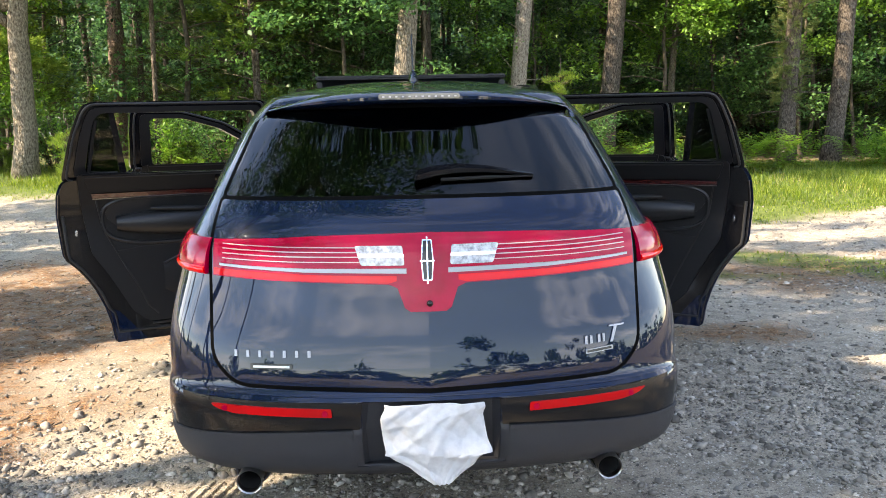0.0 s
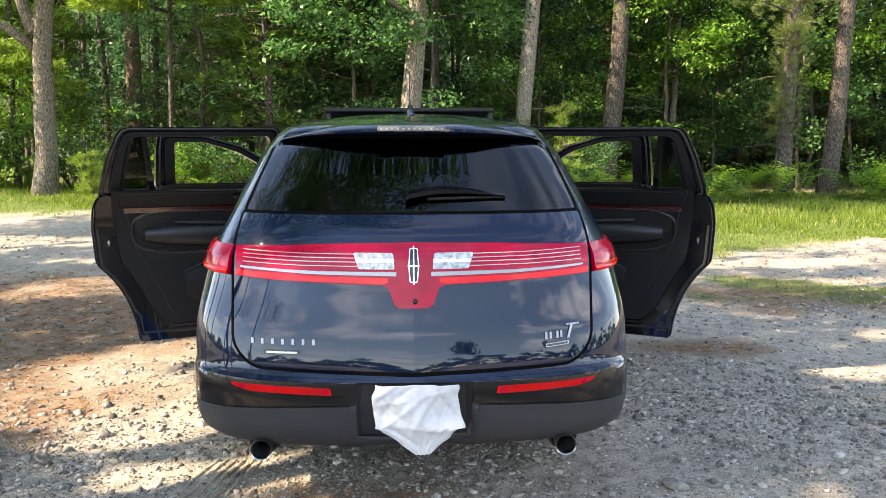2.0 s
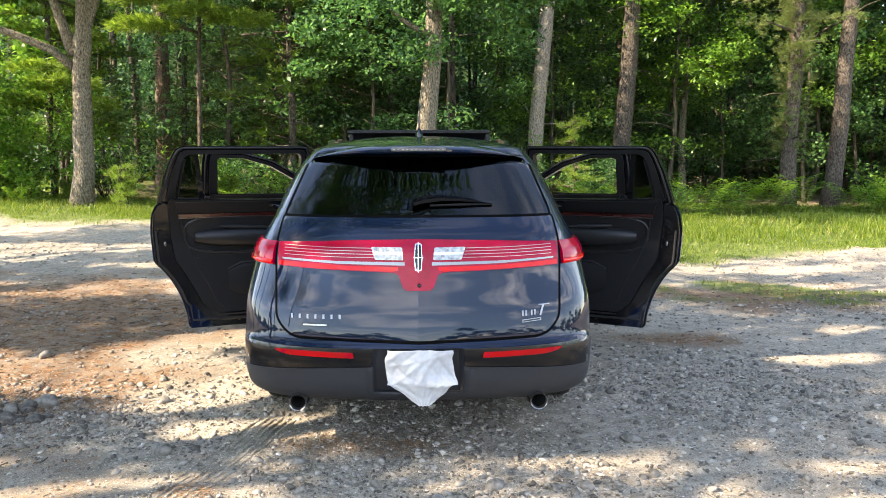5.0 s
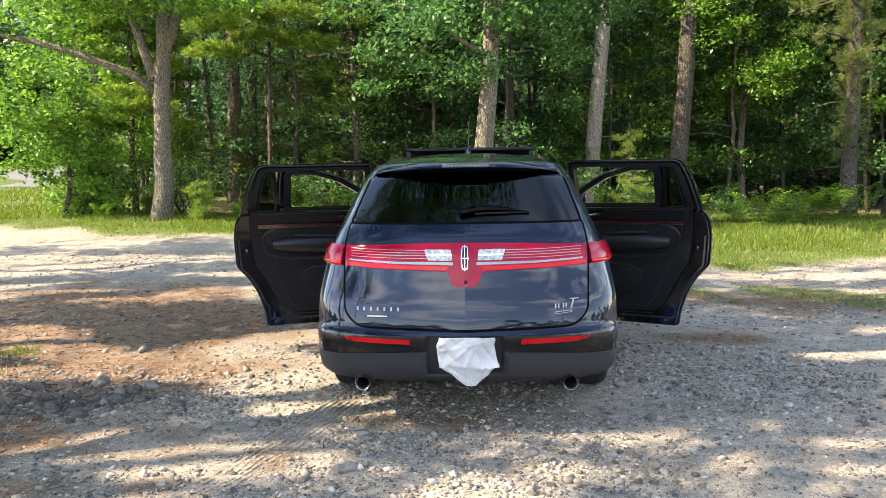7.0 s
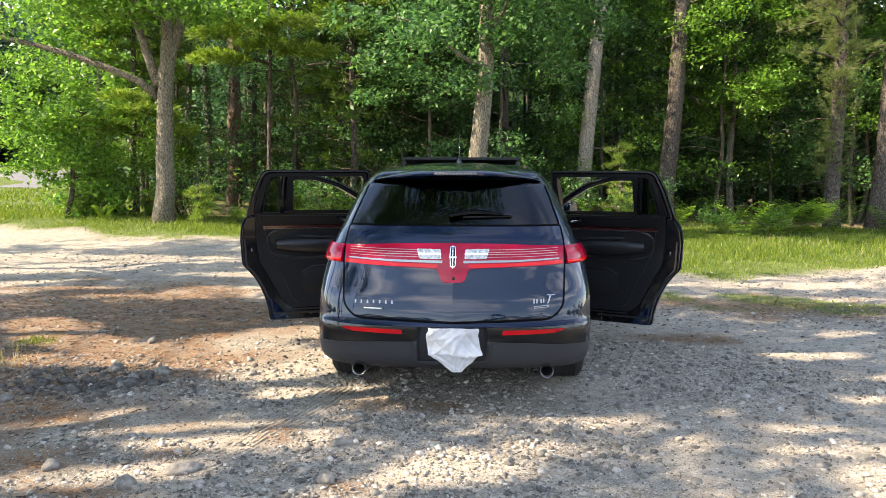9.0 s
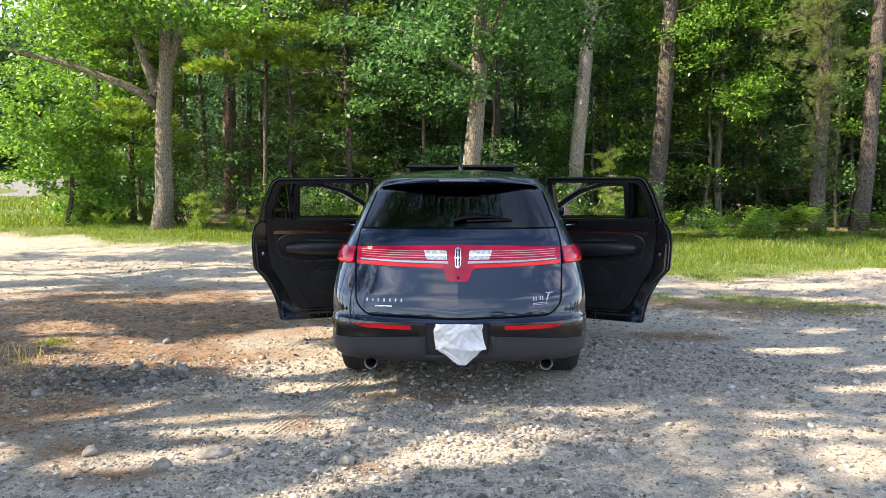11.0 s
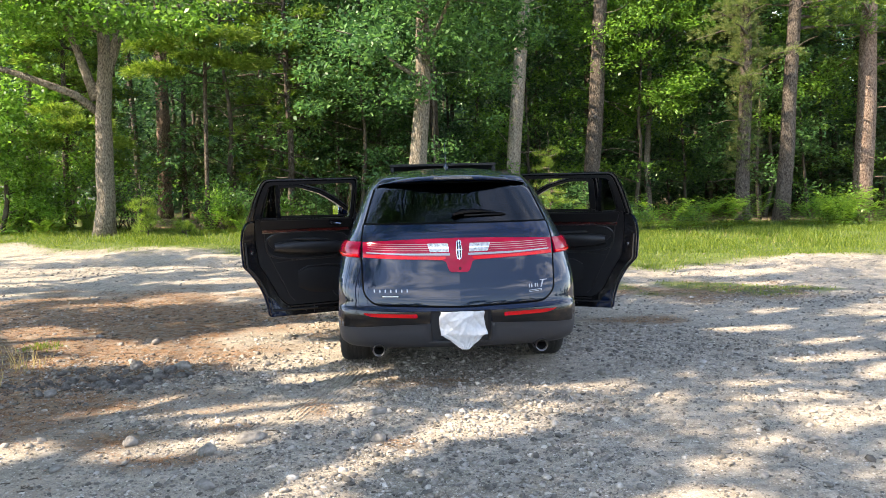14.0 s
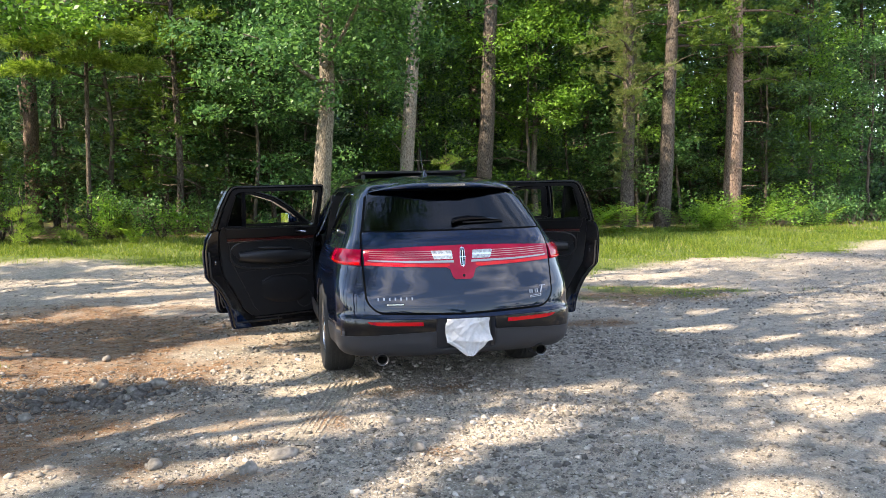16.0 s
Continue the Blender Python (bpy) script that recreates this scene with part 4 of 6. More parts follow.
body_bm = shell(0.50, 1.58, lambda x, y, z: in_arch(x, y, z) or in_door(x, y, z) or side_glass(x, y, z) or windscreen(x, y, z) or rear_window(x, y, z) or (abs(x) < 0.235 and y < 0.2 and z < 0.59))
closed_roof(body_bm)
bmesh.ops.remove_doubles(body_bm, verts=body_bm.verts, dist=0.0005)
body = thick(part("body", body_bm, M_PAINT, car, "glossy dark navy painted body"), 0.012)
thick(part("lower_cladding", shell(0.305, 0.50, lambda x, y, z: in_arch(x, y, z) or (abs(x) < 0.235 and y < 0.2 and z > 0.35)), M_PLASTIC, car, "matt grey plastic lower bumper and sill"), 0.012)
bm = bmesh.new()
half = ring(0.32)
bm.faces.new([bm.verts.new((x * 0.97, y + (0.02 if y < 1 else -0.02), z)) for x, y, z in half + [(-x, y, z) for x, y, z in half[-2:0:-1]]])
part("underbody", bm, M_SEAL, car)


# ---- patches that lie on the rear surface ----
def soft_box(c, s, bevel, m=Matrix(), seg=3):
    bm = bmesh.new()
    bmesh.ops.create_cube(bm, size=1, matrix=Matrix.Translation(c) @ m @ Matrix.Diagonal((*s, 1)))
    bmesh.ops.bevel(bm, geom=bm.edges[:], offset=bevel, segments=seg, affect="EDGES")
    return bm


def on_rear(outline, proud, depth=0.012, step=0.035, surface=rear_y):
    """A panel with the outline (x, z), laid on the rear surface and standing proud of it."""
    bm = bmesh.new()
    bm.faces.new([bm.verts.new((x, 0, z)) for x, z in outline])
    xs, zs = [p[0] for p in outline], [p[1] for p in outline]
    for axis_n, lo, hi in ((Vector((1, 0, 0)), min(xs), max(xs)), (Vector((0, 0, 1)), min(zs), max(zs))):
        n = max(1, int((hi - lo) / step))
        for k in range(1, n):
            bmesh.ops.bisect_plane(bm, geom=bm.verts[:] + bm.edges[:] + bm.faces[:], plane_co=axis_n * (lo + (hi - lo) * k / n), plane_no=axis_n, dist=1e-5)
    if min(xs) < -0.01 and max(xs) > 0.01:
        bmesh.ops.bisect_plane(bm, geom=bm.verts[:] + bm.edges[:] + bm.faces[:], plane_co=(0, 0, 0), plane_no=(1, 0, 0), dist=1e-5)
    front = list(bm.verts)
    for v in front:
        v.co.y = surface(v.co.x, v.co.z) - proud
    out = bmesh.ops.extrude_face_region(bm, geom=bm.faces[:])
    for v in (g for g in out["geom"] if isinstance(g, bmesh.types.BMVert)):
        v.co.y += depth
    return bm


def folded(ob):
    """Keep the fold down the car's middle crisp."""
    me = ob.data
    at = me.attributes.get("sharp_edge") or me.attributes.new("sharp_edge", "BOOLEAN", "EDGE")
    for ed in me.edges:
        if all(abs(me.vertices[i].co.x) < 1e-4 and me.vertices[i].co.y < 0.6 for i in ed.vertices):
            at.data[ed.index].value = True
    return ob


def rounded(points, radius, n=6):
    """Round the corners of an (x, z) polygon; radius may differ for each corner."""
    out, m = [], len(points)
    rr = radius if isinstance(radius, (list, tuple)) else [radius] * m
    for i in range(m):
        p, a, b = Vector(points[i]), Vector(points[i - 1]), Vector(points[(i + 1) % m])
        r = rr[i]
        if r <= 0:
            out.append(tuple(p))
            continue
        u, v = (a - p).normalized(), (b - p).normalized()
        s, e = p + u * r, p + v * r
        for k in range(n + 1):
            t = k / n
            out.append(tuple(s * (1 - t) ** 2 + p * 2 * t * (1 - t) + e * t * t))
    return out


def offset_ring(points, d):
    """The closed outline moved outwards by d."""
    out, m = [], len(points)
    cx, cz = sum(p[0] for p in points) / m, sum(p[1] for p in points) / m
    area = sum(points[i][0] * points[(i + 1) % m][1] - points[(i + 1) % m][0] * points[i][1] for i in range(m))
    sg = 1 if area > 0 else -1
    for i in range(m):
        a, p, b = points[i - 1], points[i], points[(i + 1) % m]
        tx, tz = b[0] - a[0], b[1] - a[1]
        ln = math.hypot(tx, tz) or 1
        out.append((p[0] + sg * tz / ln * d, p[1] - sg * tx / ln * d))
    return out


def seam(points, width, proud, closed=True):
    """A narrow strip along a line on the rear surface."""
    bm = bmesh.new()
    dense = []
    m = len(points)
    for i in range(m if closed else m - 1):
        a, b = Vector(points[i]), Vector(points[(i + 1) % m])
        n = max(1, int((b - a).length / 0.02))
        dense += [tuple(a.lerp(b, k / n)) for k in range(n)]
    if not closed:
        dense.append(tuple(points[-1]))
    if closed:
        inner, outer = offset_ring(dense, -width / 2), offset_ring(dense, width / 2)
    else:
        inner, outer = [], []
        for i, p in enumerate(dense):
            a, b = dense[max(i - 1, 0)], dense[min(i + 1, len(dense) - 1)]
            tx, tz = b[0] - a[0], b[1] - a[1]
            ln = math.hypot(tx, tz) or 1
            inner.append((p[0] - tz / ln * width / 2, p[1] + tx / ln * width / 2))
            outer.append((p[0] + tz / ln * width / 2, p[1] - tx / ln * width / 2))
    vi = [bm.verts.new((x, rear_y(x, z) - proud, z)) for x, z in inner]
    vo = [bm.verts.new((x, rear_y(x, z) - proud, z)) for x, z in outer]
    bi = [bm.verts.new((x, rear_y(x, z) + 0.01, z)) for x, z in inner]
    bo = [bm.verts.new((x, rear_y(x, z) + 0.01, z)) for x, z in outer]
    n = len(vi)
    for k in range(n if closed else n - 1):
        j = (k + 1) % n
        bm.faces.new((vi[k], vi[j], vo[j], vo[k]))
        bm.faces.new((vo[k], vo[j], bo[j], bo[k]))
        bm.faces.new((vi[j], vi[k], bi[k], bi[j]))
    return bm


def mirror(points):
    return [(-x, z) for x, z in points[::-1]]


def wrap_lens(sg, x0, past, edge, proud, n=22, rows_n=7):
    """A lens that follows the body from x0 round the corner and on along the side; edge gives (along, low, high)."""
    bm = bmesh.new()
    w, r, b = spline(HALF, 1.04), spline(REAR, 1.04), spline(BOW, 1.04)
    line = []
    q0 = x0 / w
    for k in range(60):
        a = math.asin(min(q0 ** (POW / 2), 1)) + (math.pi / 2 - math.asin(min(q0 ** (POW / 2), 1))) * k / 59
        x = w * math.sin(a) ** (2 / POW)
        line.append(Vector((x, r + CREASE * x + b * (1 - max(math.cos(a), 0.0) ** (2 / POW)))))
    line.append(line[-1] + Vector((0.006, past)))
    run = [0.0]
    for p, q in zip(line[:-1], line[1:]):
        run.append(run[-1] + (q - p).length)
    rows = []
    for k in range(n + 1):
        u = k / n
        s = u * run[-1]
        i = max(i for i in range(len(run) - 1) if run[i] <= s + 1e-9)
        p = line[i].lerp(line[i + 1], (s - run[i]) / max(run[i + 1] - run[i], 1e-9))
        t = (line[min(i + 1, len(line) - 1)] - line[max(i - 1, 0)]).normalized()
        out = Vector((t.y, -t.x))
        lo = float(np.interp(u, [c[0] for c in edge], [c[1] for c in edge]))
        hi = float(np.interp(u, [c[0] for c in edge], [c[2] for c in edge]))
        row = []
        for j in range(rows_n):
            v = j / (rows_n - 1)
            z = lo + (hi - lo) * v
            lean = spline(REAR, z) - r
            d = proud * (0.45 + 0.55 * math.sin(math.pi * (0.06 + 0.88 * v)) ** 0.5) * min(1.0, 0.3 + (1 - u) * 6)
            c = p + out * d + out * ((spline(HALF, z) - w) * max(out.x, 0.0))
            row.append(bm.verts.new((c.x * sg, c.y + lean * max(-out.y, 0.0), z)))
        back = [bm.verts.new((q.co.x - sg * out.x * 0.035, q.co.y - out.y * 0.035, q.co.z)) for q in (row[-1], row[0])]
        rows.append(row + back)
    for a, b_ in zip(rows[:-1], rows[1:]):
        for j in range(len(a)):
            jj = (j + 1) % len(a)
            bm.faces.new((a[j], a[jj], b_[jj], b_[j]))
    bm.faces.new(rows[0])
    bm.faces.new(rows[-1])
    return bm


# tailgate: glass, painted panel, full-width lamp
hatch_outline = rounded([(-0.632, 0.641), (0.0, 0.622), (0.632, 0.641), (0.709, 0.715), (0.722, 1.00), (0.722, 1.10), (0.706, 1.218), (-0.706, 1.218), (-0.722, 1.10), (-0.722, 1.00), (-0.709, 0.715)],
                        [0.045, 0.0, 0.045, 0.045, 0.0, 0.03, 0.01, 0.01, 0.03, 0.0, 0.045])
tailgate = folded(part("tailgate", on_rear(hatch_outline, 0.006, 0.014), M_PAINT, car, "navy tailgate with a full-width red lamp"))
part("shut_line", seam(offset_ring(hatch_outline, 0.006), 0.012, 0.0055), M_GAP, tailgate)
glass_outline = rounded([(-0.700, 1.226), (0.700, 1.226), (0.612, 1.530), (-0.612, 1.530)], [0.02, 0.02, 0.05, 0.05])
rear_glass = part("rear_glass", on_rear(glass_outline, 0.004, 0.006, 0.05), M_TINT, car, "dark tinted rear window")
rear_glass.visible_shadow = False
part("glass_seal", seam(offset_ring(glass_outline, 0.005), 0.014, 0.005), M_GAP, rear_glass)

band_outline = [(-0.716, 1.096), (-0.35, 1.112), (0.0, 1.118), (0.35, 1.112), (0.716, 1.096), (0.716, 0.980), (0.40, 0.966), (0.125, 0.955), (0.098, 0.943),
                (0.076, 0.880), (0.058, 0.867), (-0.058, 0.867), (-0.076, 0.880), (-0.098, 0.943), (-0.125, 0.955), (-0.40, 0.966), (-0.716, 0.980)]
lamp = part("tail_lamp", on_rear(band_outline, 0.016, 0.02), M_RED, car, "full-width glossy red tail lamp")
for sg in (1, -1):
    def flip(p):
        return [(x * sg, z) for x, z in (p if sg > 0 else p[::-1])]
    low = flip([(0.100, 0.983), (0.40, 0.990), (0.712, 1.006), (0.712, 0.984), (0.40, 0.970), (0.128, 0.959), (0.100, 0.966)])
    part("lower_lens", on_rear(low, 0.019, 0.006), M_RED_BRIGHT, lamp, "bright red lower lens")
    part("chrome_bar", on_rear(flip([(0.068, 1.006), (0.40, 1.010), (0.690, 1.021), (0.690, 1.014), (0.40, 0.998), (0.068, 0.990)]), 0.021, 0.008), M_MARK, lamp)
    for z0, th in ((1.027, 0.0030), (1.043, 0.0036), (1.058, 0.0036), (1.073, 0.0034)):
        part("lens_bar", on_rear(flip([(0.215, z0 + th), (0.45, z0 + th + 0.003), (0.680, z0 + th + 0.010), (0.680, z0 + 0.010), (0.45, z0 + 0.003), (0.215, z0)]), 0.0195, 0.006), M_PINK, lamp)
    rev = rounded(flip([(0.080, 1.079), (0.235, 1.081), (0.215, 1.018), (0.074, 1.016)]), 0.008, 3)
    part("reversing_lens", on_rear(rev, 0.021, 0.008), M_CLEAR, lamp, "clear ribbed reversing lens")
    part("lens_rib", on_rear(flip([(0.077, 1.054), (0.225, 1.055), (0.222, 1.044), (0.076, 1.043)]), 0.023, 0.006), M_CHROME, lamp)
    lens = part("corner_lamp", wrap_lens(sg, 0.732, 0.13, [(0.0, 0.980, 1.097), (0.3, 0.982, 1.098), (0.6, 0.990, 1.096), (0.85, 1.004, 1.088), (1.0, 1.026, 1.066)], 0.019), M_RED, car, "red wrap-around corner lamp")
    part("lower_lens", wrap_lens(sg, 0.734, 0.12, [(0.0, 0.983, 1.006), (0.3, 0.985, 1.007), (0.6, 0.993, 1.014), (1.0, 1.008, 1.024)], 0.023), M_RED_BRIGHT, lens)

# emblem: pointed chrome frame with a cross bar
emb = rounded([(-0.0155, 0.966), (0.0155, 0.966), (0.0205, 1.030), (0.0155, 1.098), (-0.0155, 1.098), (-0.0205, 1.030)], 0.005, 2)
badge = part("emblem", on_rear(emb, 0.024, 0.012, 0.02), M_CHROME, car, "chrome upright badge with dark panes")
for sx in (-1, 1):
    for z0, z1, o0, o1 in ((0.970, 1.0275, 0.0125, 0.0172), (1.0330, 1.094, 0.0172, 0.0125)):
        part("pane", on_rear([(sx * 0.0022, z0), (sx * o0, z0), (sx * o1, z1), (sx * 0.0022, z1)][::sx], 0.0255, 0.004, 0.02), M_BLACK, badge)
part("spike", on_rear([(-0.0022, 0.958), (0.0022, 0.958), (0.0022, 1.106), (-0.0022, 1.106)], 0.028, 0.01, 0.03), M_CHROME, badge)
part("cross_bar", on_rear([(-0.024, 1.0285), (0.024, 1.0285), (0.024, 1.0325), (-0.024, 1.0325)], 0.028, 0.008, 0.03), M_CHROME, badge)
bm = bmesh.new()
bmesh.ops.create_uvsphere(bm, u_segments=12, v_segments=8, radius=0.011, matrix=Matrix.Translation((0.005, rear_y(0, 0.895) - 0.018, 0.893)))
part("reversing_camera", bm, M_BLACK, tailgate, "small black round camera")

# raised marks in place of the maker's names
for k in range(7):
    x0 = -0.638 + k * 0.0405
    part("name_mark", on_rear([(x0, 0.727), (x0 + 0.010, 0.727), (x0 + 0.010, 0.748), (x0, 0.748)], 0.010, 0.006, 0.03), M_MARK, tailgate)
part("dealer_mark", on_rear(rounded([(-0.585, 0.688), (-0.445, 0.688), (-0.445, 0.706), (-0.585, 0.706)], 0.006, 3), 0.009, 0.005), M_BLACK, tailgate, "small dark oval plate with a pale bar")
part("pale_bar", on_rear([(-0.575, 0.6935), (-0.455, 0.6935), (-0.455, 0.7005), (-0.575, 0.7005)], 0.0105, 0.004), M_PAPER, tailgate)
for pts in ([(0.517, 0.735), (0.526, 0.735), (0.526, 0.762), (0.517, 0.762)], [(0.535, 0.736), (0.544, 0.736), (0.544, 0.762), (0.535, 0.762)], [(0.563, 0.738), (0.572, 0.738), (0.572, 0.764), (0.563, 0.764)], [(0.580, 0.739), (0.588, 0.739), (0.588, 0.765), (0.580, 0.765)],
            [(0.607, 0.735), (0.617, 0.735), (0.634, 0.785), (0.660, 0.787), (0.661, 0.792), (0.606, 0.790), (0.604, 0.785), (0.623, 0.785)]):
    part("model_mark", on_rear(pts, 0.012, 0.008, 0.04), M_MARK, tailgate)
part("trim_mark", on_rear([(0.520, 0.703), (0.616, 0.711), (0.616, 0.725), (0.520, 0.717)], 0.010, 0.006, 0.04), M_MARK, tailgate)
part("dark_bar", on_rear([(0.525, 0.707), (0.611, 0.714), (0.611, 0.721), (0.525, 0.714)], 0.0115, 0.005, 0.04), M_BLACK, tailgate)

# bumper: gloss black band with reflectors, recess with a cloth over the plate
for sg in (1, -1):
    def flip(p):
        return [(x * sg, z) for x, z in (p if sg > 0 else p[::-1])]
    blk = part("bumper_insert", on_rear(flip([(0.222, 0.585), (0.55, 0.590), (0.80, 0.598), (0.893, 0.604), (0.899, 0.462), (0.75, 0.470), (0.50, 0.486), (0.232, 0.496)]), 0.003, 0.01), M_BLACK, car, "gloss black bumper band")
    refl = part("reflector", on_rear(rounded(flip([(0.322, 0.569), (0.728, 0.578), (0.700, 0.562), (0.640, 0.550), (0.318, 0.541)]), [0.006, 0.004, 0.01, 0.02, 0.006], 3), 0.010, 0.012), M_RED_DEEP, car, "long red bumper reflector")
    for bx, bz in ((0.342, 0.555), (0.672, 0.566)):
        bm = bmesh.new()
        bmesh.ops.create_cone(bm, cap_ends=True, segments=14, radius1=0.0105, radius2=0.009, depth=0.006, matrix=Matrix.Translation((sg * bx, rear_y(bx, bz) - 0.0115, bz)) @ Matrix.Rotation(radians(90), 4, "X"))
        part("round_mark", bm, M_RED, refl)
bm = bmesh.new()
rc = [(-0.240, 0.588), (0.240, 0.588), (0.256, 0.485), (0.246, 0.352), (-0.246, 0.352), (-0.256, 0.485)]
f1 = [bm.verts.new((x, rear_y(x, z) - 0.005, z)) for x, z in rc]
f2 = [bm.verts.new((x * 0.84, rear_y(x, z) + 0.035, z * 0.96 + 0.018)) for x, z in rc]
for k in range(6):
    bm.faces.new((f1[k], f1[(k + 1) % 6], f2[(k + 1) % 6], f2[k]))
bm.faces.new(f2)
part("plate_recess", bm, M_PLASTIC, car, smooth=False)
for sg in (1, -1):
    part("cladding_step", seam([(sg * x, z) for x, z in ((0.255, 0.488), (0.50, 0.479), (0.75, 0.464), (0.84, 0.459), (0.895, 0.456))], 0.012, 0.012, False), M_PLASTIC, car, "pale upper edge of the grey bumper")
part("bumper_ledge", seam([(-0.86, 0.604), (-0.6, 0.601), (-0.3, 0.596), (0, 0.594), (0.3, 0.596), (0.6, 0.601), (0.86, 0.604)], 0.010, 0.005, False), M_PAINT, car)

# spoiler with the high brake lamp
bm = bmesh.new()
rows = []
for k in range(41):
    u = -1 + 2 * k / 40
    x = u * 0.606
    sweep = 0.20 * abs(u) ** 2.6
    dz = -0.035 * abs(u) ** 3.2 - 0.008 * u * u
    prof = [(0.80, 1.600), (0.66, 1.602), (0.54, 1.596), (0.480, 1.580), (0.462, 1.568), (0.462, 1.556), (0.472, 1.548), (0.56, 1.538), (0.66, 1.530)]
    rows.append([bm.verts.new((x * (1.0 - 0.02 * j / 8), y + sweep * (1 if j > 1 else 0.6), z + dz - (0.05 * abs(u) ** 6 if j < 3 else 0) + (0.030 * abs(u) ** 4 * (j - 3) / 5 if j > 3 else 0) - (0.012 * abs(u) ** 4 if j < 5 else 0))) for j, (y, z) in enumerate(prof)])
for a, b in zip(rows[:-1], rows[1:]):
    for j in range(len(a) - 1):
        bm.faces.new((a[j], a[j + 1], b[j + 1], b[j]))
bm.faces.new(rows[0])
bm.faces.new(rows[-1])
spoiler = part("roof_spoiler", bm, M_PAINT, car, "navy roof spoiler over the rear window")
bm = bmesh.new()
bmesh.ops.create_cube(bm, size=1, matrix=Matrix.Translation((0, 0.470, 1.568)) @ Matrix.Diagonal((0.30, 0.03, 0.020, 1)))
bmesh.ops.bevel(bm, geom=bm.edges[:], offset=0.004, segments=2, affect="EDGES")
bl = part("brake_lamp", bm, material("smoky brake lamp lens", (0.10, 0.09, 0.10), 0.2, 0.1, 1.0), car, "smoky grey high brake lamp")
for k in range(12):
    bm = bmesh.new()
    bmesh.ops.create_cube(bm, size=1, matrix=Matrix.Translation((-0.132 + k * 0.024, 0.4225, 1.566)) @ Matrix.Diagonal((0.008, 0.004, 0.005, 1)))
    part("lamp_cell", bm, M_CELL, bl, smooth=False)

# rear wiper
bm = bmesh.new()


def slab_along(bm, pts, w, h):
    """A ridged bar along points on the glass; w and h give half width and height at each."""
    rws = []
    for (x, z), ww, hh in zip(pts, w, h):
        y = rear_y(x, z) - 0.008
        rws.append([bm.verts.new(c) for c in ((x, y, z - ww), (x, y - hh, z - ww * 0.5), (x, y - hh * 1.15, z + ww * 0.3), (x, y + 0.004, z + ww))])
    for a, b in zip(rws[:-1], rws[1:]):
        for j in range(4):
            bm.faces.new((a[j], a[(j + 1) % 4], b[(j + 1) % 4], b[j]))
    bm.faces.new(rws[0])
    bm.faces.new(rws[-1])


slab_along(bm, [(-0.030, 1.284), (-0.022, 1.288), (0.03, 1.300), (0.12, 1.309), (0.22, 1.305), (0.33, 1.293), (0.385, 1.286)], [0.010, 0.020, 0.022, 0.020, 0.015, 0.009, 0.004], [0.03, 0.045, 0.045, 0.035, 0.028, 0.02, 0.012])
wiper = part("rear_wiper", bm, M_BLACK, car, "black rear wiper arm and blade")
bm = bmesh.new()
slab_along(bm, [(0.06, 1.276), (0.22, 1.280), (0.385, 1.281)], [0.006, 0.006, 0.004], [0.014, 0.014, 0.010])
part("blade", bm, M_SEAL, wiper)


# exhaust tips
def lathe(profile, centre, axis_m, sides=28):
    """Turn (radius, along) rows round an axis."""
    bm = bmesh.new()
    rws = []
    for r, a in profile:
        rws.append([bm.verts.new(Vector(centre) + axis_m @ Vector((r * math.cos(2 * math.pi * k / sides), r * math.sin(2 * math.pi * k / sides), a))) for k in range(sides)])
    for a, b in zip(rws[:-1], rws[1:]):
        for k in range(sides):
            bm.faces.new((a[k], a[(k + 1) % sides], b[(k + 1) % sides], b[k]))
    return bm


TO_REAR = Matrix.Rotation(radians(94), 3, "X")
for sg in (1, -1):
    c = (sg * 0.612, 0.015, 0.292)
    tip = part("exhaust_tip", lathe([(0.039, -0.22), (0.041, -0.05), (0.0435, 0.0), (0.0445, 0.006), (0.043, 0.010), (0.039, 0.006), (0.037, -0.05), (0.036, -0.20)], c, TO_REAR), M_TIP, car, "dull steel round exhaust tip")
    bm = lathe([(0.0372, -0.02), (0.036, -0.16), (0.001, -0.17)], c, TO_REAR)
    part("bore", bm, M_SOOT, tip)
    bm = lathe([(0.058, -0.01), (0.064, -0.05), (0.068, -0.12)], (sg * 0.612, 0.075, 0.302), TO_REAR)
    thick(part("tip_surround", bm, M_PLASTIC, car), 0.008)

# roof rails, aerial
for sg in (1, -1):
    bm = bmesh.new()
    rws = []
    for k in range(15):
        t = k / 14
        y = 1.15 + 2.0 * t
        x = sg * (0.555 + 0.02 * math.sin(math.pi * t))
        z = 1.588 + 0.058 * math.sin(math.pi * min(max(t, 0.0), 1.0)) ** 0.35
        rws.append([bm.verts.new((x + dx, y, z + dz)) for dx, dz in ((-0.018, -0.02), (0.018, -0.02), (0.016, 0.012), (-0.016, 0.012))])
    for a, b in zip(rws[:-1], rws[1:]):
        for j in range(4):
            bm.faces.new((a[j], a[(j + 1) % 4], b[(j + 1) % 4], b[j]))
    bm.faces.new(rws[0]), bm.faces.new(rws[-1])
    part("roof_rail", bm, M_BLACK, car)
bm = bmesh.new()
bmesh.ops.create_cube(bm, size=1, matrix=Matrix.Translation((0, 2.15, 1.694)) @ Matrix.Rotation(radians(-3), 4, "X") @ Matrix.Diagonal((1.02, 0.66, 0.020, 1)))
bmesh.ops.bevel(bm, geom=bm.edges[:], offset=0.009, segments=2, affect="EDGES")
part("sunroof_panel", bm, M_SEAL, car, "raised dark sunroof panel")
for sg in (1, -1):
    part("sunroof_arm", soft_box((sg * 0.485, 1.86, 1.668), (0.03, 0.05, 0.05), 0.006), M_SEAL, car)
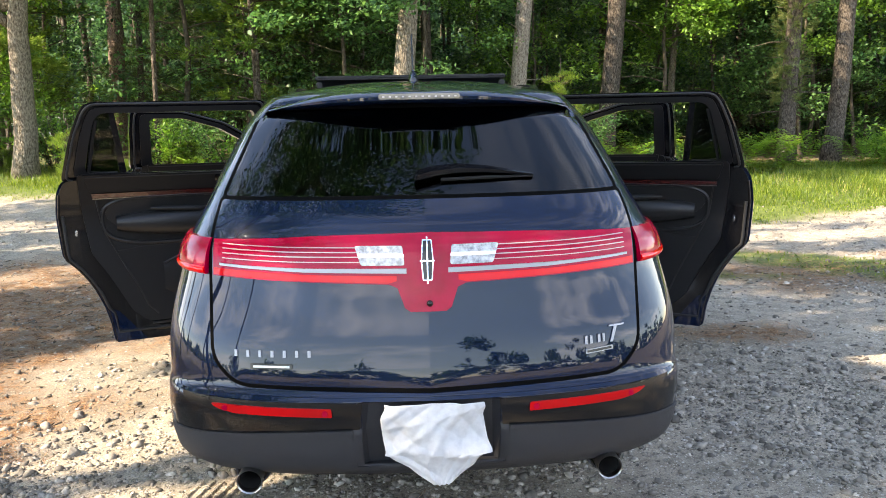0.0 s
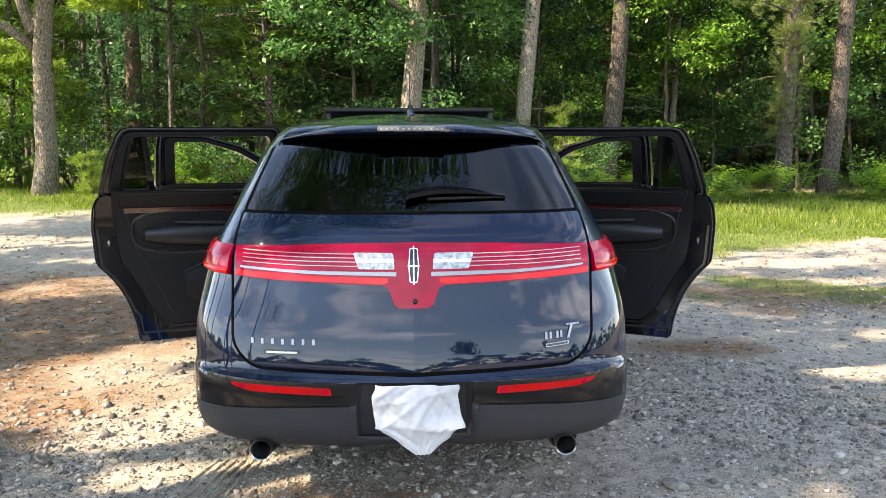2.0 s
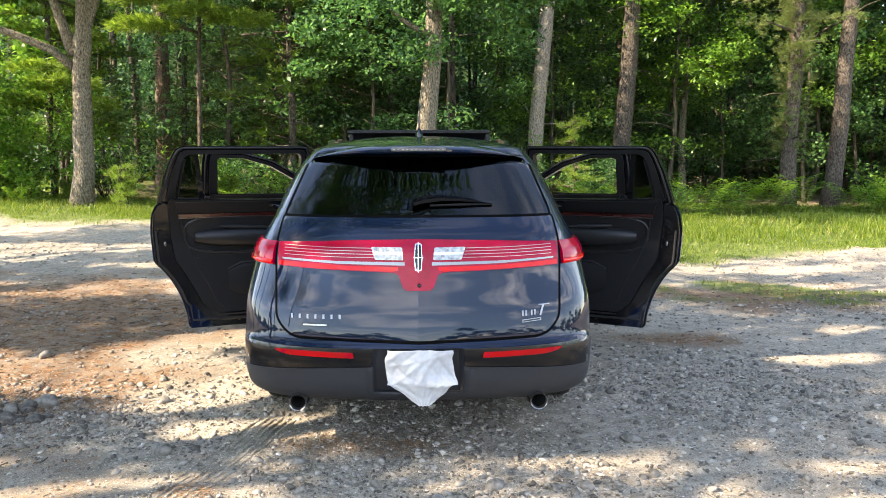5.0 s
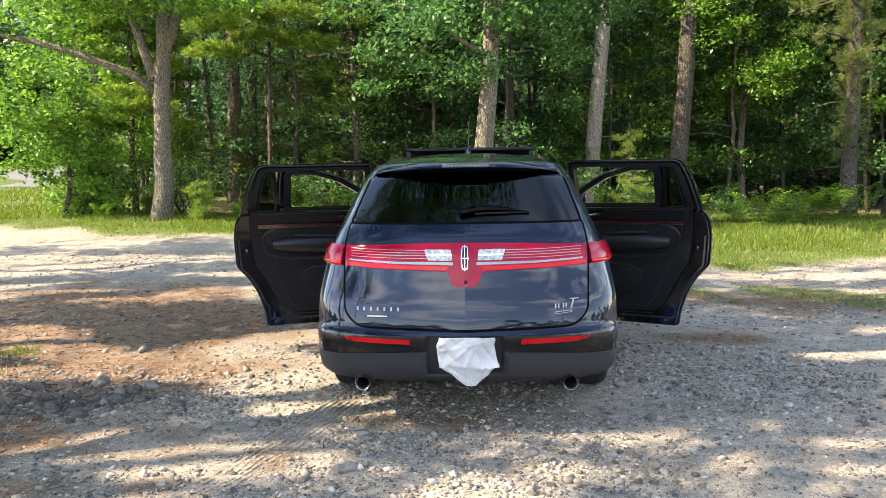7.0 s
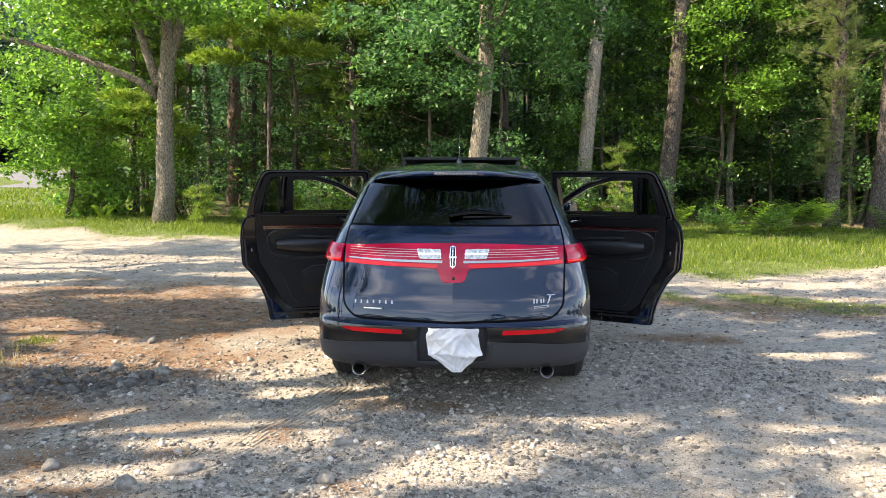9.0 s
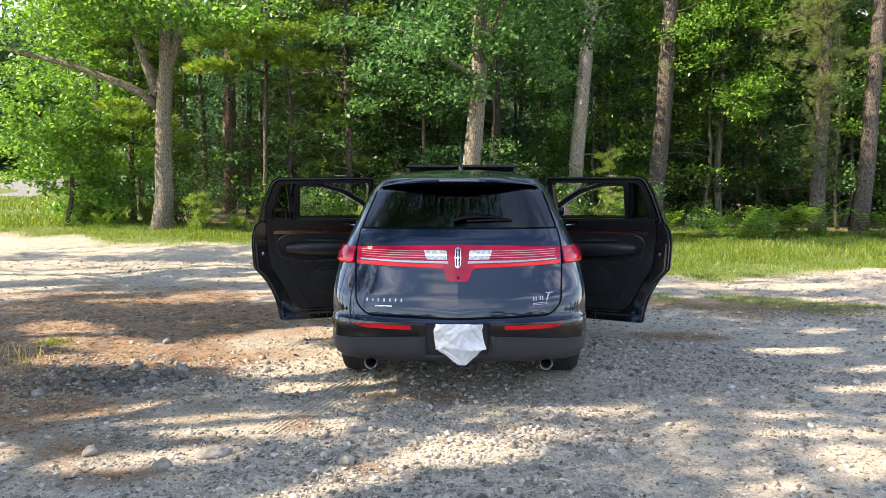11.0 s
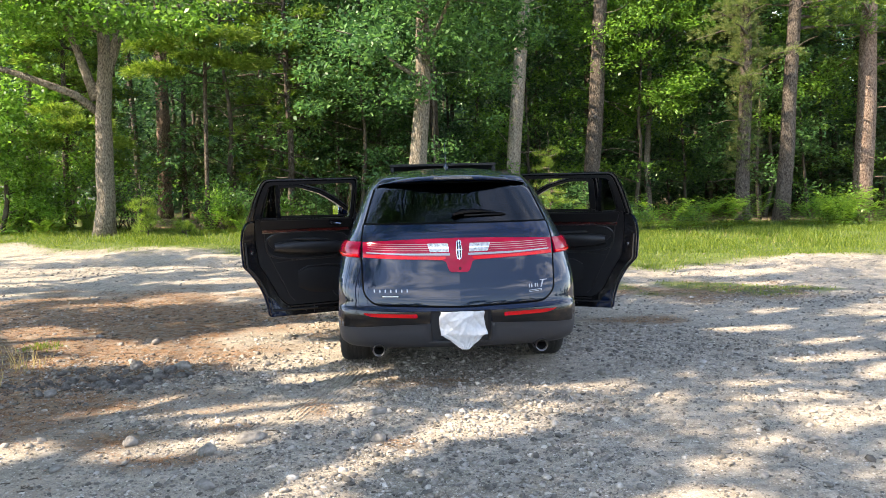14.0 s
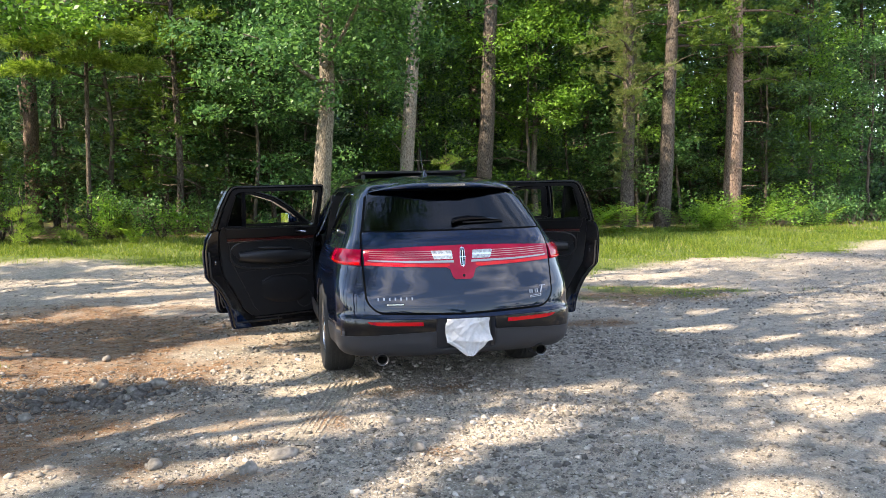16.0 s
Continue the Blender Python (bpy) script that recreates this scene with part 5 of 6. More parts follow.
bm = bmesh.new()
rws = []
for k in range(9):
    t = k / 8
    y, h, w = 1.30 + 0.16 * t, 0.062 * (1 - t) ** 0.7 * min(1, 0.3 + 4 * t) + 0.004, 0.030 * math.sin(math.pi * (0.12 + 0.8 * t)) ** 0.6
    rws.append([bm.verts.new((x * w, y, 1.662 + z * h)) for x, z in ((-1, -0.3), (-0.75, 0.45), (-0.25, 1.0), (0.25, 1.0), (0.75, 0.45), (1, -0.3))])
for a, b in zip(rws[:-1], rws[1:]):
    for j in range(5):
        bm.faces.new((a[j], a[j + 1], b[j + 1], b[j]))
bm.faces.new(rws[0]), bm.faces.new(rws[-1])
part("aerial_fin", bm, M_PAINT, car, "navy aerial fin on the roof")
v, f = tube([(0, 1.40, 1.70), (0, 1.46, 1.80), (0, 1.52, 1.90)], [0.005, 0.004, 0.003], 6)
adopt(link_mesh("aerial_mast", v, f, M_BLACK, True), car)


# wheels
def wheel(y, sg):
    ax = Matrix.Rotation(radians(90 * sg), 3, "Y")
    c = (sg * 0.835, y, WHEEL_Z)
    prof = [(0.262, -0.10), (0.30, -0.122), (0.35, -0.125), (0.374, -0.108), (0.381, -0.085), (0.381, 0.085), (0.374, 0.108), (0.35, 0.125), (0.30, 0.122), (0.262, 0.10)]
    w = part("wheel", lathe([(0.262, 0.10), (0.255, 0.095), (0.250, 0.0), (0.250, -0.095), (0.262, -0.10)], c, ax, 40), M_ALLOY, car, "polished alloy wheel with a black tyre")
    part("tyre", lathe(prof, c, ax, 56), M_TYRE, w, "black rubber tyre")
    for k in range(5):
        off = -0.066 + 0.033 * k
        part("tread_rib", lathe([(0.379, off - 0.012), (0.3855, off - 0.009), (0.3855, off + 0.009), (0.379, off + 0.012)], c, ax, 56), M_TYRE, w)
    bm = bmesh.new()
    for k in range(10):
        a = 2 * math.pi * k / 10
        m = Matrix.Translation(c) @ ax.to_4x4() @ Matrix.Rotation(a, 4, "Z") @ Matrix.Translation((0.14, 0, 0.085)) @ Matrix.Diagonal((0.23, 0.034, 0.028, 1))
        bmesh.ops.create_cube(bm, size=1, matrix=m)
    part("spokes", bm, M_ALLOY, w)
    part("hub_cap", lathe([(0.055, 0.06), (0.055, 0.10), (0.045, 0.108), (0.001, 0.110)], c, ax, 20), M_ALLOY, w)
    part("brake_disc", lathe([(0.001, 0.02), (0.17, 0.02), (0.17, 0.0), (0.001, 0.0)], c, ax, 28), M_STEEL, w)
    well = lathe([(ARCH + 0.01, 0.12), (ARCH + 0.02, -0.22), (0.10, -0.24)], (sg * 0.80, y, WHEEL_Z + 0.012), ax, 40)
    bmesh.ops.delete(well, geom=[q for q in well.faces if q.calc_center_median().z < 0.27], context="FACES")
    part("wheel_well", well, M_SEAL, car)


for wy in (AXLE_R, AXLE_F):
    for sg in (1, -1):
        wheel(wy, sg)

# side glass of the rear quarter, windscreen
for sg in (1, -1):
    bm = bmesh.new()
    zs, ys = (1.215, 1.30, 1.40, 1.505), (0.97, 1.1, 1.25, 1.4, 1.51)
    rws = [[bm.verts.new((sg * spline(HALF, z) * (1 + 0.03 * float(smooth01(0.4, 1.3, y))) - sg * 0.004, y, z)) for y in ys] for z in zs]
    for a, b in zip(rws[:-1], rws[1:]):
        for k in range(len(ys) - 1):
            bm.faces.new((a[k], a[k + 1], b[k + 1], b[k]))
    q = part("quarter_glass", bm, M_TINT, car, "dark tinted rear quarter window")
    for z, dz in ((1.212, 0.012), (1.508, 0.010)):
        bm = bmesh.new()
        rr = [[bm.verts.new((sg * (spline(HALF, z + o) * (1 + 0.03 * float(smooth01(0.4, 1.3, y))) + 0.004), y, z + o)) for y in ys] for o in (-dz / 2, dz / 2)]
        for k in range(len(ys) - 1):
            bm.faces.new((rr[0][k], rr[0][k + 1], rr[1][k + 1], rr[1][k]))
        thick(part("window_moulding", bm, M_CHROME, car, "bright window moulding"), 0.004)
bm = bmesh.new()
rws = []
for z in (1.115, 1.2, 1.3, 1.4, 1.5, 1.57):
    n, w = spline(NOSE, z), spline(HALF, z) * 0.93
    rws.append([bm.verts.new((w * u, n - 0.45 * (1 - (1 - abs(u * 0.93) ** 2.4) ** (1 / 2.4)) - 0.004, z)) for u in [-1 + k / 8 for k in range(17)]])
for a, b in zip(rws[:-1], rws[1:]):
    for k in range(16):
        bm.faces.new((a[k], a[k + 1], b[k + 1], b[k]))
g = part("windscreen", bm, M_GLASS, car)
g.visible_shadow = False
bm = bmesh.new()
bmesh.ops.create_cube(bm, size=1, matrix=Matrix.Translation((-0.115, 3.62, 1.41)) @ Matrix.Diagonal((0.055, 0.004, 0.06, 1)))
part("windscreen_tag", bm, M_PAPER, car, "pale paper tag inside the windscreen", smooth=False)


# cabin: floor, seats, dashboard, mirror
part("cabin_floor", soft_box((0, 2.45, 0.40), (1.64, 3.6, 0.06), 0.01), M_SEAL, car)
part("dashboard", soft_box((0, 3.80, 0.96), (1.50, 0.44, 0.30), 0.06), M_TRIM, car)
for y in (1.35, 2.05, 3.05):
    for x in (-0.40, 0.40):
        if y == 1.35:
            cush, back, rest = 0.86, 1.08, 1.31
        else:
            cush, back, rest = 0.68, 1.00, 1.33
        seat = part("seat", soft_box((x, y + 0.15, cush - 0.1), (0.50, 0.52, 0.20), 0.06), M_LEATHER, car, "black leather seat")
        part("backrest", soft_box((x, y - 0.16, back), (0.50, 0.16, 0.52 if y > 2 else 0.40), 0.06, Matrix.Rotation(radians(-10), 4, "X")), M_LEATHER, seat)
        part("headrest", soft_box((x, y - 0.20, rest), (0.26, 0.10, 0.15), 0.04), M_LEATHER, seat)
part("inside_mirror", soft_box((0.0, 3.50, 1.43), (0.24, 0.035, 0.07), 0.015), M_TRIM, car)
for sg in (1, -1):
    bm = bmesh.new()
    bmesh.ops.create_cube(bm, size=1, matrix=Matrix.Translation((sg * 0.86, 2.59, 0.93)) @ Matrix.Diagonal((0.10, 0.14, 1.14, 1)))
    for v in bm.verts:
        if v.co.z > 1.2:
            v.co.x -= sg * 0.19
    part("door_pillar", bm, M_TRIM, car)


# ---- doors ----
def door_point(s, z, n):
    """Door frame: s from the hinge to the free edge, z up, n inward from the outer skin (local x, y, z)."""
    lean = 0.93 - spline([(0.2, 0.905), (0.5, 0.93), (0.8, 0.935), (1.0, 0.925), (1.15, 0.87), (1.25, 0.815), (1.58, 0.675), (1.65, 0.65)], min(max(z, 0.2), 1.65))
    return Vector((-(n + lean), -s, z))


def door_slab(outline, n0, n1, step=0.06, bevel=0.0):
    bm = bmesh.new()
    bm.faces.new([bm.verts.new((s, 0, z)) for s, z in outline])
    ss, zs = [p[0] for p in outline], [p[1] for p in outline]
    for axis_n, lo, hi in ((Vector((1, 0, 0)), min(ss), max(ss)), (Vector((0, 0, 1)), min(zs), max(zs))):
        k_n = max(1, int((hi - lo) / step))
        for k in range(1, k_n):
            bmesh.ops.bisect_plane(bm, geom=bm.verts[:] + bm.edges[:] + bm.faces[:], plane_co=axis_n * (lo + (hi - lo) * k / k_n), plane_no=axis_n, dist=1e-5)
    out = bmesh.ops.extrude_face_region(bm, geom=bm.faces[:])
    top = {g for g in out["geom"] if isinstance(g, bmesh.types.BMVert)}
    for v in bm.verts:
        v.co = door_point(v.co.x, v.co.z, n1 if v in top else n0)
    return bm


def door_frame_ring(outer, inner, n0, n1):
    """A closed frame between two outlines with equal counts of corners."""
    bm = bmesh.new()
    dense_o, dense_i = [], []
    m = len(outer)
    for k in range(m):
        for t in (0, 0.25, 0.5, 0.75):
            dense_o.append(tuple(Vector(outer[k]).lerp(Vector(outer[(k + 1) % m]), t)))
            dense_i.append(tuple(Vector(inner[k]).lerp(Vector(inner[(k + 1) % m]), t)))
    rws = [[bm.verts.new(door_point(s, z, n)) for s, z in pts] for pts, n in ((dense_o, n0), (dense_o, n1), (dense_i, n1), (dense_i, n0))]
    cnt = len(dense_o)
    for a in range(4):
        for k in range(cnt):
            j = (k + 1) % cnt
            bm.faces.new((rws[a][k], rws[a][j], rws[(a + 1) % 4][j], rws[(a + 1) % 4][k]))
    return bm


def rail(points, radius, n, sides=8):
    path = [np.array(door_point(s, z, n)) for s, z in points]
    v, f = tube(path, [radius] * len(path), sides)
    bm = bmesh.new()
    vs = [bm.verts.new(tuple(p)) for p in v]
    for q in f:
        bm.faces.new([vs[i] for i in q])
    return bm


def armrest_bm(s0, s1, z0, z1, n0, n1):
    bm = bmesh.new()
    rws = []
    for k in range(15):
        t = k / 14
        s = s0 + (s1 - s0) * t
        bulge = math.sin(math.pi * (0.08 + 0.84 * t)) ** 0.45
        zc, hz = (z0 + z1) / 2 + 0.02 * t, (z1 - z0) / 2 * bulge
        row = []
        for a in range(9):
            w = math.pi * a / 8
            row.append(bm.verts.new(door_point(s, zc + hz * math.cos(w), n0 + (n1 - n0) * bulge * math.sin(w) ** 0.7)))
        rws.append(row)
    for a, b in zip(rws[:-1], rws[1:]):
        for j in range(8):
            bm.faces.new((a[j], a[j + 1], b[j + 1], b[j]))
    return bm


REAR_DOOR = [(0.0, 0.30), (0.02, 0.255), (0.40, 0.252), (0.885, 0.252), (0.898, 0.36), (0.925, 0.46), (0.962, 0.55), (1.008, 0.63), (1.062, 0.70), (1.118, 0.755), (1.125, 0.80), (1.140, 1.00), (1.132, 1.12), (1.10, 1.195), (0.0, 1.208)]
FRONT_DOOR = [(0.0, 0.30), (0.02, 0.262), (0.60, 0.258), (1.09, 0.268), (1.11, 0.32), (1.125, 0.60), (1.135, 1.00), (1.125, 1.16), (1.11, 1.200), (0.0, 1.172), (-0.12, 1.13), (-0.10, 1.05), (0.0, 1.0)]


def make_door(front, sg, hinge_y, angle):
    name = "front door" if front else "rear door"
    pivot = new("front_door" if front else "rear_door")
    outline = FRONT_DOOR if front else REAR_DOOR
    skin = part("outer_panel", door_slab(rounded(outline, 0.03, 3), 0.0, 0.028), M_PAINT, pivot)
    inner = [(s * 0.985 + 0.008, z + (0.012 if z < 0.5 else (-0.002 if z > 1.1 else 0))) for s, z in outline]
    part("door_shell", door_slab(rounded(inner, 0.03, 3), 0.029, 0.085), M_BLACK, pivot, "black door frame edge")
    if front:
        outer_w = [(1.11, 1.190), (1.12, 1.45), (1.11, 1.585), (0.78, 1.580), (0.50, 1.505), (0.28, 1.385), (0.10, 1.260), (-0.13, 1.125)]
        inner_w = [(0.975, 1.217), (0.99, 1.45), (1.00, 1.530), (0.78, 1.528), (0.53, 1.458), (0.33, 1.352), (0.18, 1.255), (0.11, 1.208)]
    else:
        outer_w = [(1.105, 1.185), (1.055, 1.42), (0.995, 1.575), (0.955, 1.608), (0.02, 1.615), (0.0, 1.200)]
        inner_w = [(0.985, 1.232), (0.957, 1.40), (0.935, 1.505), (0.905, 1.550), (0.075, 1.560), (0.065, 1.216)]
    outer_w, inner_w = rounded(outer_w, 0.035, 3), rounded(inner_w, 0.035, 3)
    part("window_frame", door_frame_ring(outer_w, inner_w, 0.004, 0.062), M_BLACK, pivot, "gloss black window frame")
    part("frame_lining", door_frame_ring([(s * 0.5 + a * 0.5, z * 0.5 + b * 0.5) for (s, z), (a, b) in zip(outer_w, inner_w)], inner_w, 0.063, 0.080), M_TRIM, pivot)
    part("frame_seal", rail([(p[0] * 0.8 + q[0] * 0.2, p[1] * 0.8 + q[1] * 0.2) for p, q in zip(outer_w, inner_w)], 0.007, 0.072), M_SEAL, pivot)
    # inner trim panel
    if front:
        panel = [(0.06, 0.36), (1.0, 0.35), (1.03, 0.60), (1.05, 1.0), (1.05, 1.217), (0.03, 1.195)]
    else:
        panel = [(0.05, 0.375), (0.70, 0.37), (0.785, 0.44), (0.84, 0.55), (0.905, 0.67), (0.975, 0.78), (0.995, 0.92), (1.02, 1.10), (1.028, 1.232), (0.90, 1.220), (0.05, 1.218)]
    part("inner_panel", door_slab(rounded(panel, 0.03, 3), 0.086, 0.118, 0.08), M_TRIM, pivot, "black soft inner panel")
    end = 1.0 if front else 0.985
    dz, ds = -0.046, -0.024
    part("upper_trim", door_slab(rounded([(0.05, 1.150 + ds), (end - 0.02, 1.150 + ds), (end + 0.02, 1.270 + dz), (0.05, 1.262 + dz)], 0.02, 3), 0.119, 0.140, 0.08), M_TRIM, pivot)
    part("wood_strip", door_slab([(0.07, 1.118 + ds), (end - 0.03, 1.118 + ds), (end - 0.025, 1.142 + ds), (0.07, 1.142 + ds)], 0.119, 0.130, 0.1), M_WOOD, pivot, "thin red-brown veneer strip")
    part("bright_strip", door_slab([(0.07, 1.111 + ds), (end - 0.03, 1.111 + ds), (end - 0.03, 1.116 + ds), (0.07, 1.116 + ds)], 0.119, 0.131, 0.1), M_SATIN, pivot)
    # recess rim and padded armrest
    part("armrest_recess", door_slab(rounded([(0.10, 0.93), (0.80, 0.90), (0.90, 0.985), (0.87, 1.085), (0.10, 1.085)], 0.04, 4), 0.119, 0.124, 0.08), M_LEATHER, pivot)
    ring = [(0.49 + 0.42 * math.copysign(abs(math.cos(a * math.pi / 16)) ** 0.5, math.cos(a * math.pi / 16)) + 0.02 * math.sin(a * math.pi / 16), 0.958 + 0.135 * math.copysign(abs(math.sin(a * math.pi / 16)) ** 0.7, math.sin(a * math.pi / 16))) for a in range(33)]
    part("recess_rim", rail(ring, 0.011, 0.121, 8), M_LEATHER, pivot, "raised black leather rim")
    part("armrest", armrest_bm(0.10, 0.84, 0.850, 1.000, 0.118, 0.215), M_LEATHER, pivot, "padded black leather armrest")
    part("pull_cup", armrest_bm(0.30, 0.66, 0.985, 1.020, 0.150, 0.190), M_SEAL, pivot)
    part("map_pocket", armrest_bm(0.12, 0.60, 0.46, 0.74, 0.116, 0.138), M_TRIM, pivot)
    part("pocket_lip", rail([(0.10, 0.735), (0.30, 0.752), (0.50, 0.745), (0.60, 0.700)], 0.006, 0.136, 6), M_LEATHER, pivot)
    # creases and seams pressed into the trim
    part("panel_seam", rail([(0.08, 0.815), (0.40, 0.812), (0.70, 0.805), (0.84, 0.79)], 0.0035, 0.1185, 5), M_SEAL, pivot)
    part("panel_seam", rail([(end - 0.045, 1.10), (end - 0.075, 0.92), (end - 0.16, 0.74), (end - 0.24, 0.58), (end - 0.29, 0.46), (end - 0.34, 0.41)], 0.005, 0.118, 6), M_LEATHER, pivot)
    part("upper_stitch", rail([(0.07, 1.252 + dz), (0.45, 1.252 + dz), (end, 1.256 + dz)], 0.004, 0.141, 5), M_LEATHER, pivot)
    # pressed sill of the shell under the trim
    part("sill_rib", rail([(0.06, 0.315), (0.36, 0.312), (0.66, 0.312)], 0.007, 0.087, 6), M_BLACK, pivot)
    part("sill_rib", rail([(0.44, 0.275), (0.44, 0.345)], 0.004, 0.087, 5), M_SEAL, pivot)
    part("drain_plug", armrest_bm(0.515, 0.545, 0.288, 0.316, 0.085, 0.092), M_SEAL, pivot)
    part("shell_edge", rail([(p[0] - 0.012, p[1] + (0.012 if p[1] < 0.5 else 0)) for p in outline[3:-2]], 0.006, 0.084, 6), M_BLACK, pivot, "rolled gloss black edge")
    h = part("inside_handle", armrest_bm(0.16, 0.30, 1.155 + ds, 1.215 + ds, 0.141, 0.150), M_BLACK, pivot)
    part("handle_lever", rail([(0.18, 1.180 + ds), (0.23, 1.186 + ds), (0.28, 1.190 + ds)], 0.010, 0.158), M_CHROME, h, "bright door lever")
    rim = [(0.16 + 0.085 * math.cos(a * math.pi / 10), 0.50 + 0.085 * math.sin(a * math.pi / 10)) for a in range(21)]
    part("speaker_ring", rail(rim, 0.006, 0.120, 6), M_SEAL, pivot)
    part("door_seal", rail([(s * 0.955 + 0.02, z + (0.07 if z < 0.4 else 0.0)) for s, z in outline[2:-3]], 0.009, 0.090), M_SEAL, pivot)
    part("lower_ledge", rail([(0.06, 0.355), (0.40, 0.352), (0.68, 0.352)], 0.008, 0.092), M_SEAL, pivot)
    if not front:
        part("painted_heel", door_slab([(0.715, 0.270), (0.876, 0.265), (0.888, 0.36), (0.912, 0.465), (0.855, 0.44), (0.79, 0.36)], 0.086, 0.094), M_PAINT, pivot, "navy painted lower corner")
        part("divider_bar", door_slab([(0.766, 1.216), (0.802, 1.216), (0.856, 1.553), (0.826, 1.553)], 0.030, 0.062), M_BLACK, pivot)
        gl = part("fixed_pane", door_slab([(0.800, 1.218), (0.980, 1.226), (0.957, 1.40), (0.935, 1.505), (0.905, 1.550), (0.854, 1.552)], 0.036, 0.041), M_TINT, pivot, "dark tinted fixed pane")
        part("pane_trim", rail([(0.815, 1.226), (0.962, 1.236), (0.942, 1.40), (0.918, 1.515)], 0.012, 0.060), M_TRIM, pivot)
    else:
        housing = part("door_mirror", soft_box(door_point(0.15, 1.255, -0.170), (0.21, 0.13, 0.155), 0.045), M_PAINT, pivot, "navy door mirror")
        part("mirror_glass", soft_box(door_point(0.15, 1.255, -0.170) + Vector((0, -0.066, 0)), (0.175, 0.008, 0.12), 0.003), material("mirror glass", (0.85, 0.87, 0.88), 0.02, 1.0), housing, "silvered mirror glass")
        part("mirror_foot", soft_box(door_point(0.12, 1.215, -0.04), (0.12, 0.06, 0.05), 0.015), M_BLACK, housing)
    part("latch", soft_box(door_point(1.045, 0.90, 0.088), (0.020, 0.014, 0.036), 0.004), M_STEEL, pivot, "bare metal door latch")
    for hz in (0.50, 1.02):
        part("hinge", soft_box(door_point(-0.02, hz, 0.05), (0.05, 0.07, 0.05), 0.008), M_BLACK, pivot)
    part("handle", armrest_bm(0.86, 1.02, 1.045, 1.085, 0.0, -0.035), M_PAINT, pivot)
    mm = Matrix.Translation((sg * 0.945, hinge_y, 0)) @ Matrix.Rotation(sg * radians(angle), 4, "Z") @ Matrix.Diagonal((sg, 1, 1, 1))
    for ob in pivot.children_recursive:
        ob.data.transform(mm)
        if sg < 0:
            ob.data.flip_normals()
        ob.parent = car if ob == skin else skin
    bpy.data.objects.remove(pivot)
    skin.name = "front_door" if front else "rear_door"
    tagged(skin, "open navy %s with black inner trim" % name)
    return skin


for sg, a_rear, a_front in ((1, 60, 60), (-1, 66, 64)):
    make_door(False, sg, 2.50, a_rear)
    make_door(True, sg, 3.68, a_front)

# ---- cloth hung over the number plate ----
bm = bmesh.new()
rws = []
for j in range(65):
    t = j / 64
    z = 0.586 - 0.286 * t
    lo, hi = -0.152, 0.168
    if z < 0.408:
        q = (0.408 - z) / (0.408 - 0.286)
        lo, hi = -0.140 + 0.160 * q ** 0.95, 0.168 - 0.118 * q
        lo, hi = min(lo, 0.018), max(hi, 0.052)
    else:
        q = (0.584 - z) / (0.584 - 0.408)
        lo, hi = lo - 0.010 * q - 0.006 * math.sin(q * 5), hi + 0.026 * q ** 2
    row = []
    for i in range(65):
        u = i / 64
        x = lo + (hi - lo) * u + 0.004 * math.sin(17 * t + 2 * math.sin(9 * t)) * abs(2 * u - 1) ** 3
        fold = 0.006 * math.sin(9 * u + 5 * t + 2 * math.sin(4 * t)) + 0.005 * abs(math.sin(11 * u - 9 * t + math.sin(7 * u))) + 0.006 * math.sin(7 * (u - t) + 1.0) + 0.003 * abs(math.sin(19 * (u + 0.7 * t) + 2 * math.sin(5 * t))) + 0.0045 * math.exp(-((u * 0.9 + t * 0.55 - 0.72) / 0.040) ** 2) + 0.004 * math.exp(-((u * 0.8 + t * 0.9 - 0.62) / 0.036) ** 2) + 0.0035 * math.exp(-((t - 0.3 + 0.25 * u) / 0.034) ** 2)
        edge = 0.010 * abs(2 * u - 1) ** 6
        y = min(rear_y(x, max(z, 0.46)), rear_y(x, max(z, 0.44))) - (0.012 + 0.014 / (1 + math.exp(-(z - 0.405 - 0.010 * math.sin(6 * u)) / 0.005))) - 1.5 * fold * (0.5 + 0.5 * t) * min(1.0, (hi - lo) / 0.30) + edge - 0.012 * math.exp(-((z - 0.40) / 0.04) ** 2)
        row.append(bm.verts.new((x, y + 0.03 * max(0, 0.40 - z), z + 0.002 * math.sin(25 * u + 3) * (1 if j == 64 else 0.2))))
    rws.append(row)
for a, b in zip(rws[:-1], rws[1:]):
    for i in range(64):
        bm.faces.new((a[i], a[i + 1], b[i + 1], b[i]))
cloth = thick(part("cloth", bm, M_CLOTH, None), 0.0025)
tagged(cloth, "creased white cotton cloth hung over the plate", "cloth")

# ---- asphalt road beyond the verge ----
M_ASPHALT = grained(material("worn asphalt", rough=0.85, spec=0.3), 3.0, [(0.3, (0.11, 0.11, 0.115)), (0.7, (0.19, 0.185, 0.18))], bump=0.4, bump_scale=120.0)
bm = bmesh.new()
rws = []
for k in range(25):
    x = -70 + k * 2.4
    yc = 37.4 + 0.03 * (x + 20)
    rws.append([bm.verts.new((x, yc + o, float(terrain(x, yc + o)) + 0.03 - (0.25 if o in (-3.7, 3.7) else 0))) for o in (-3.7, -3.6, -1.8, 0, 1.8, 3.6, 3.7)])
for a, b in zip(rws[:-1], rws[1:]):
    for j in range(6):
        bm.faces.new((a[j], a[j + 1], b[j + 1], b[j]))
road = part("road", bm, M_ASPHALT, None)
tagged(road, "grey asphalt road beyond the grass verge", "road", kind="structure")

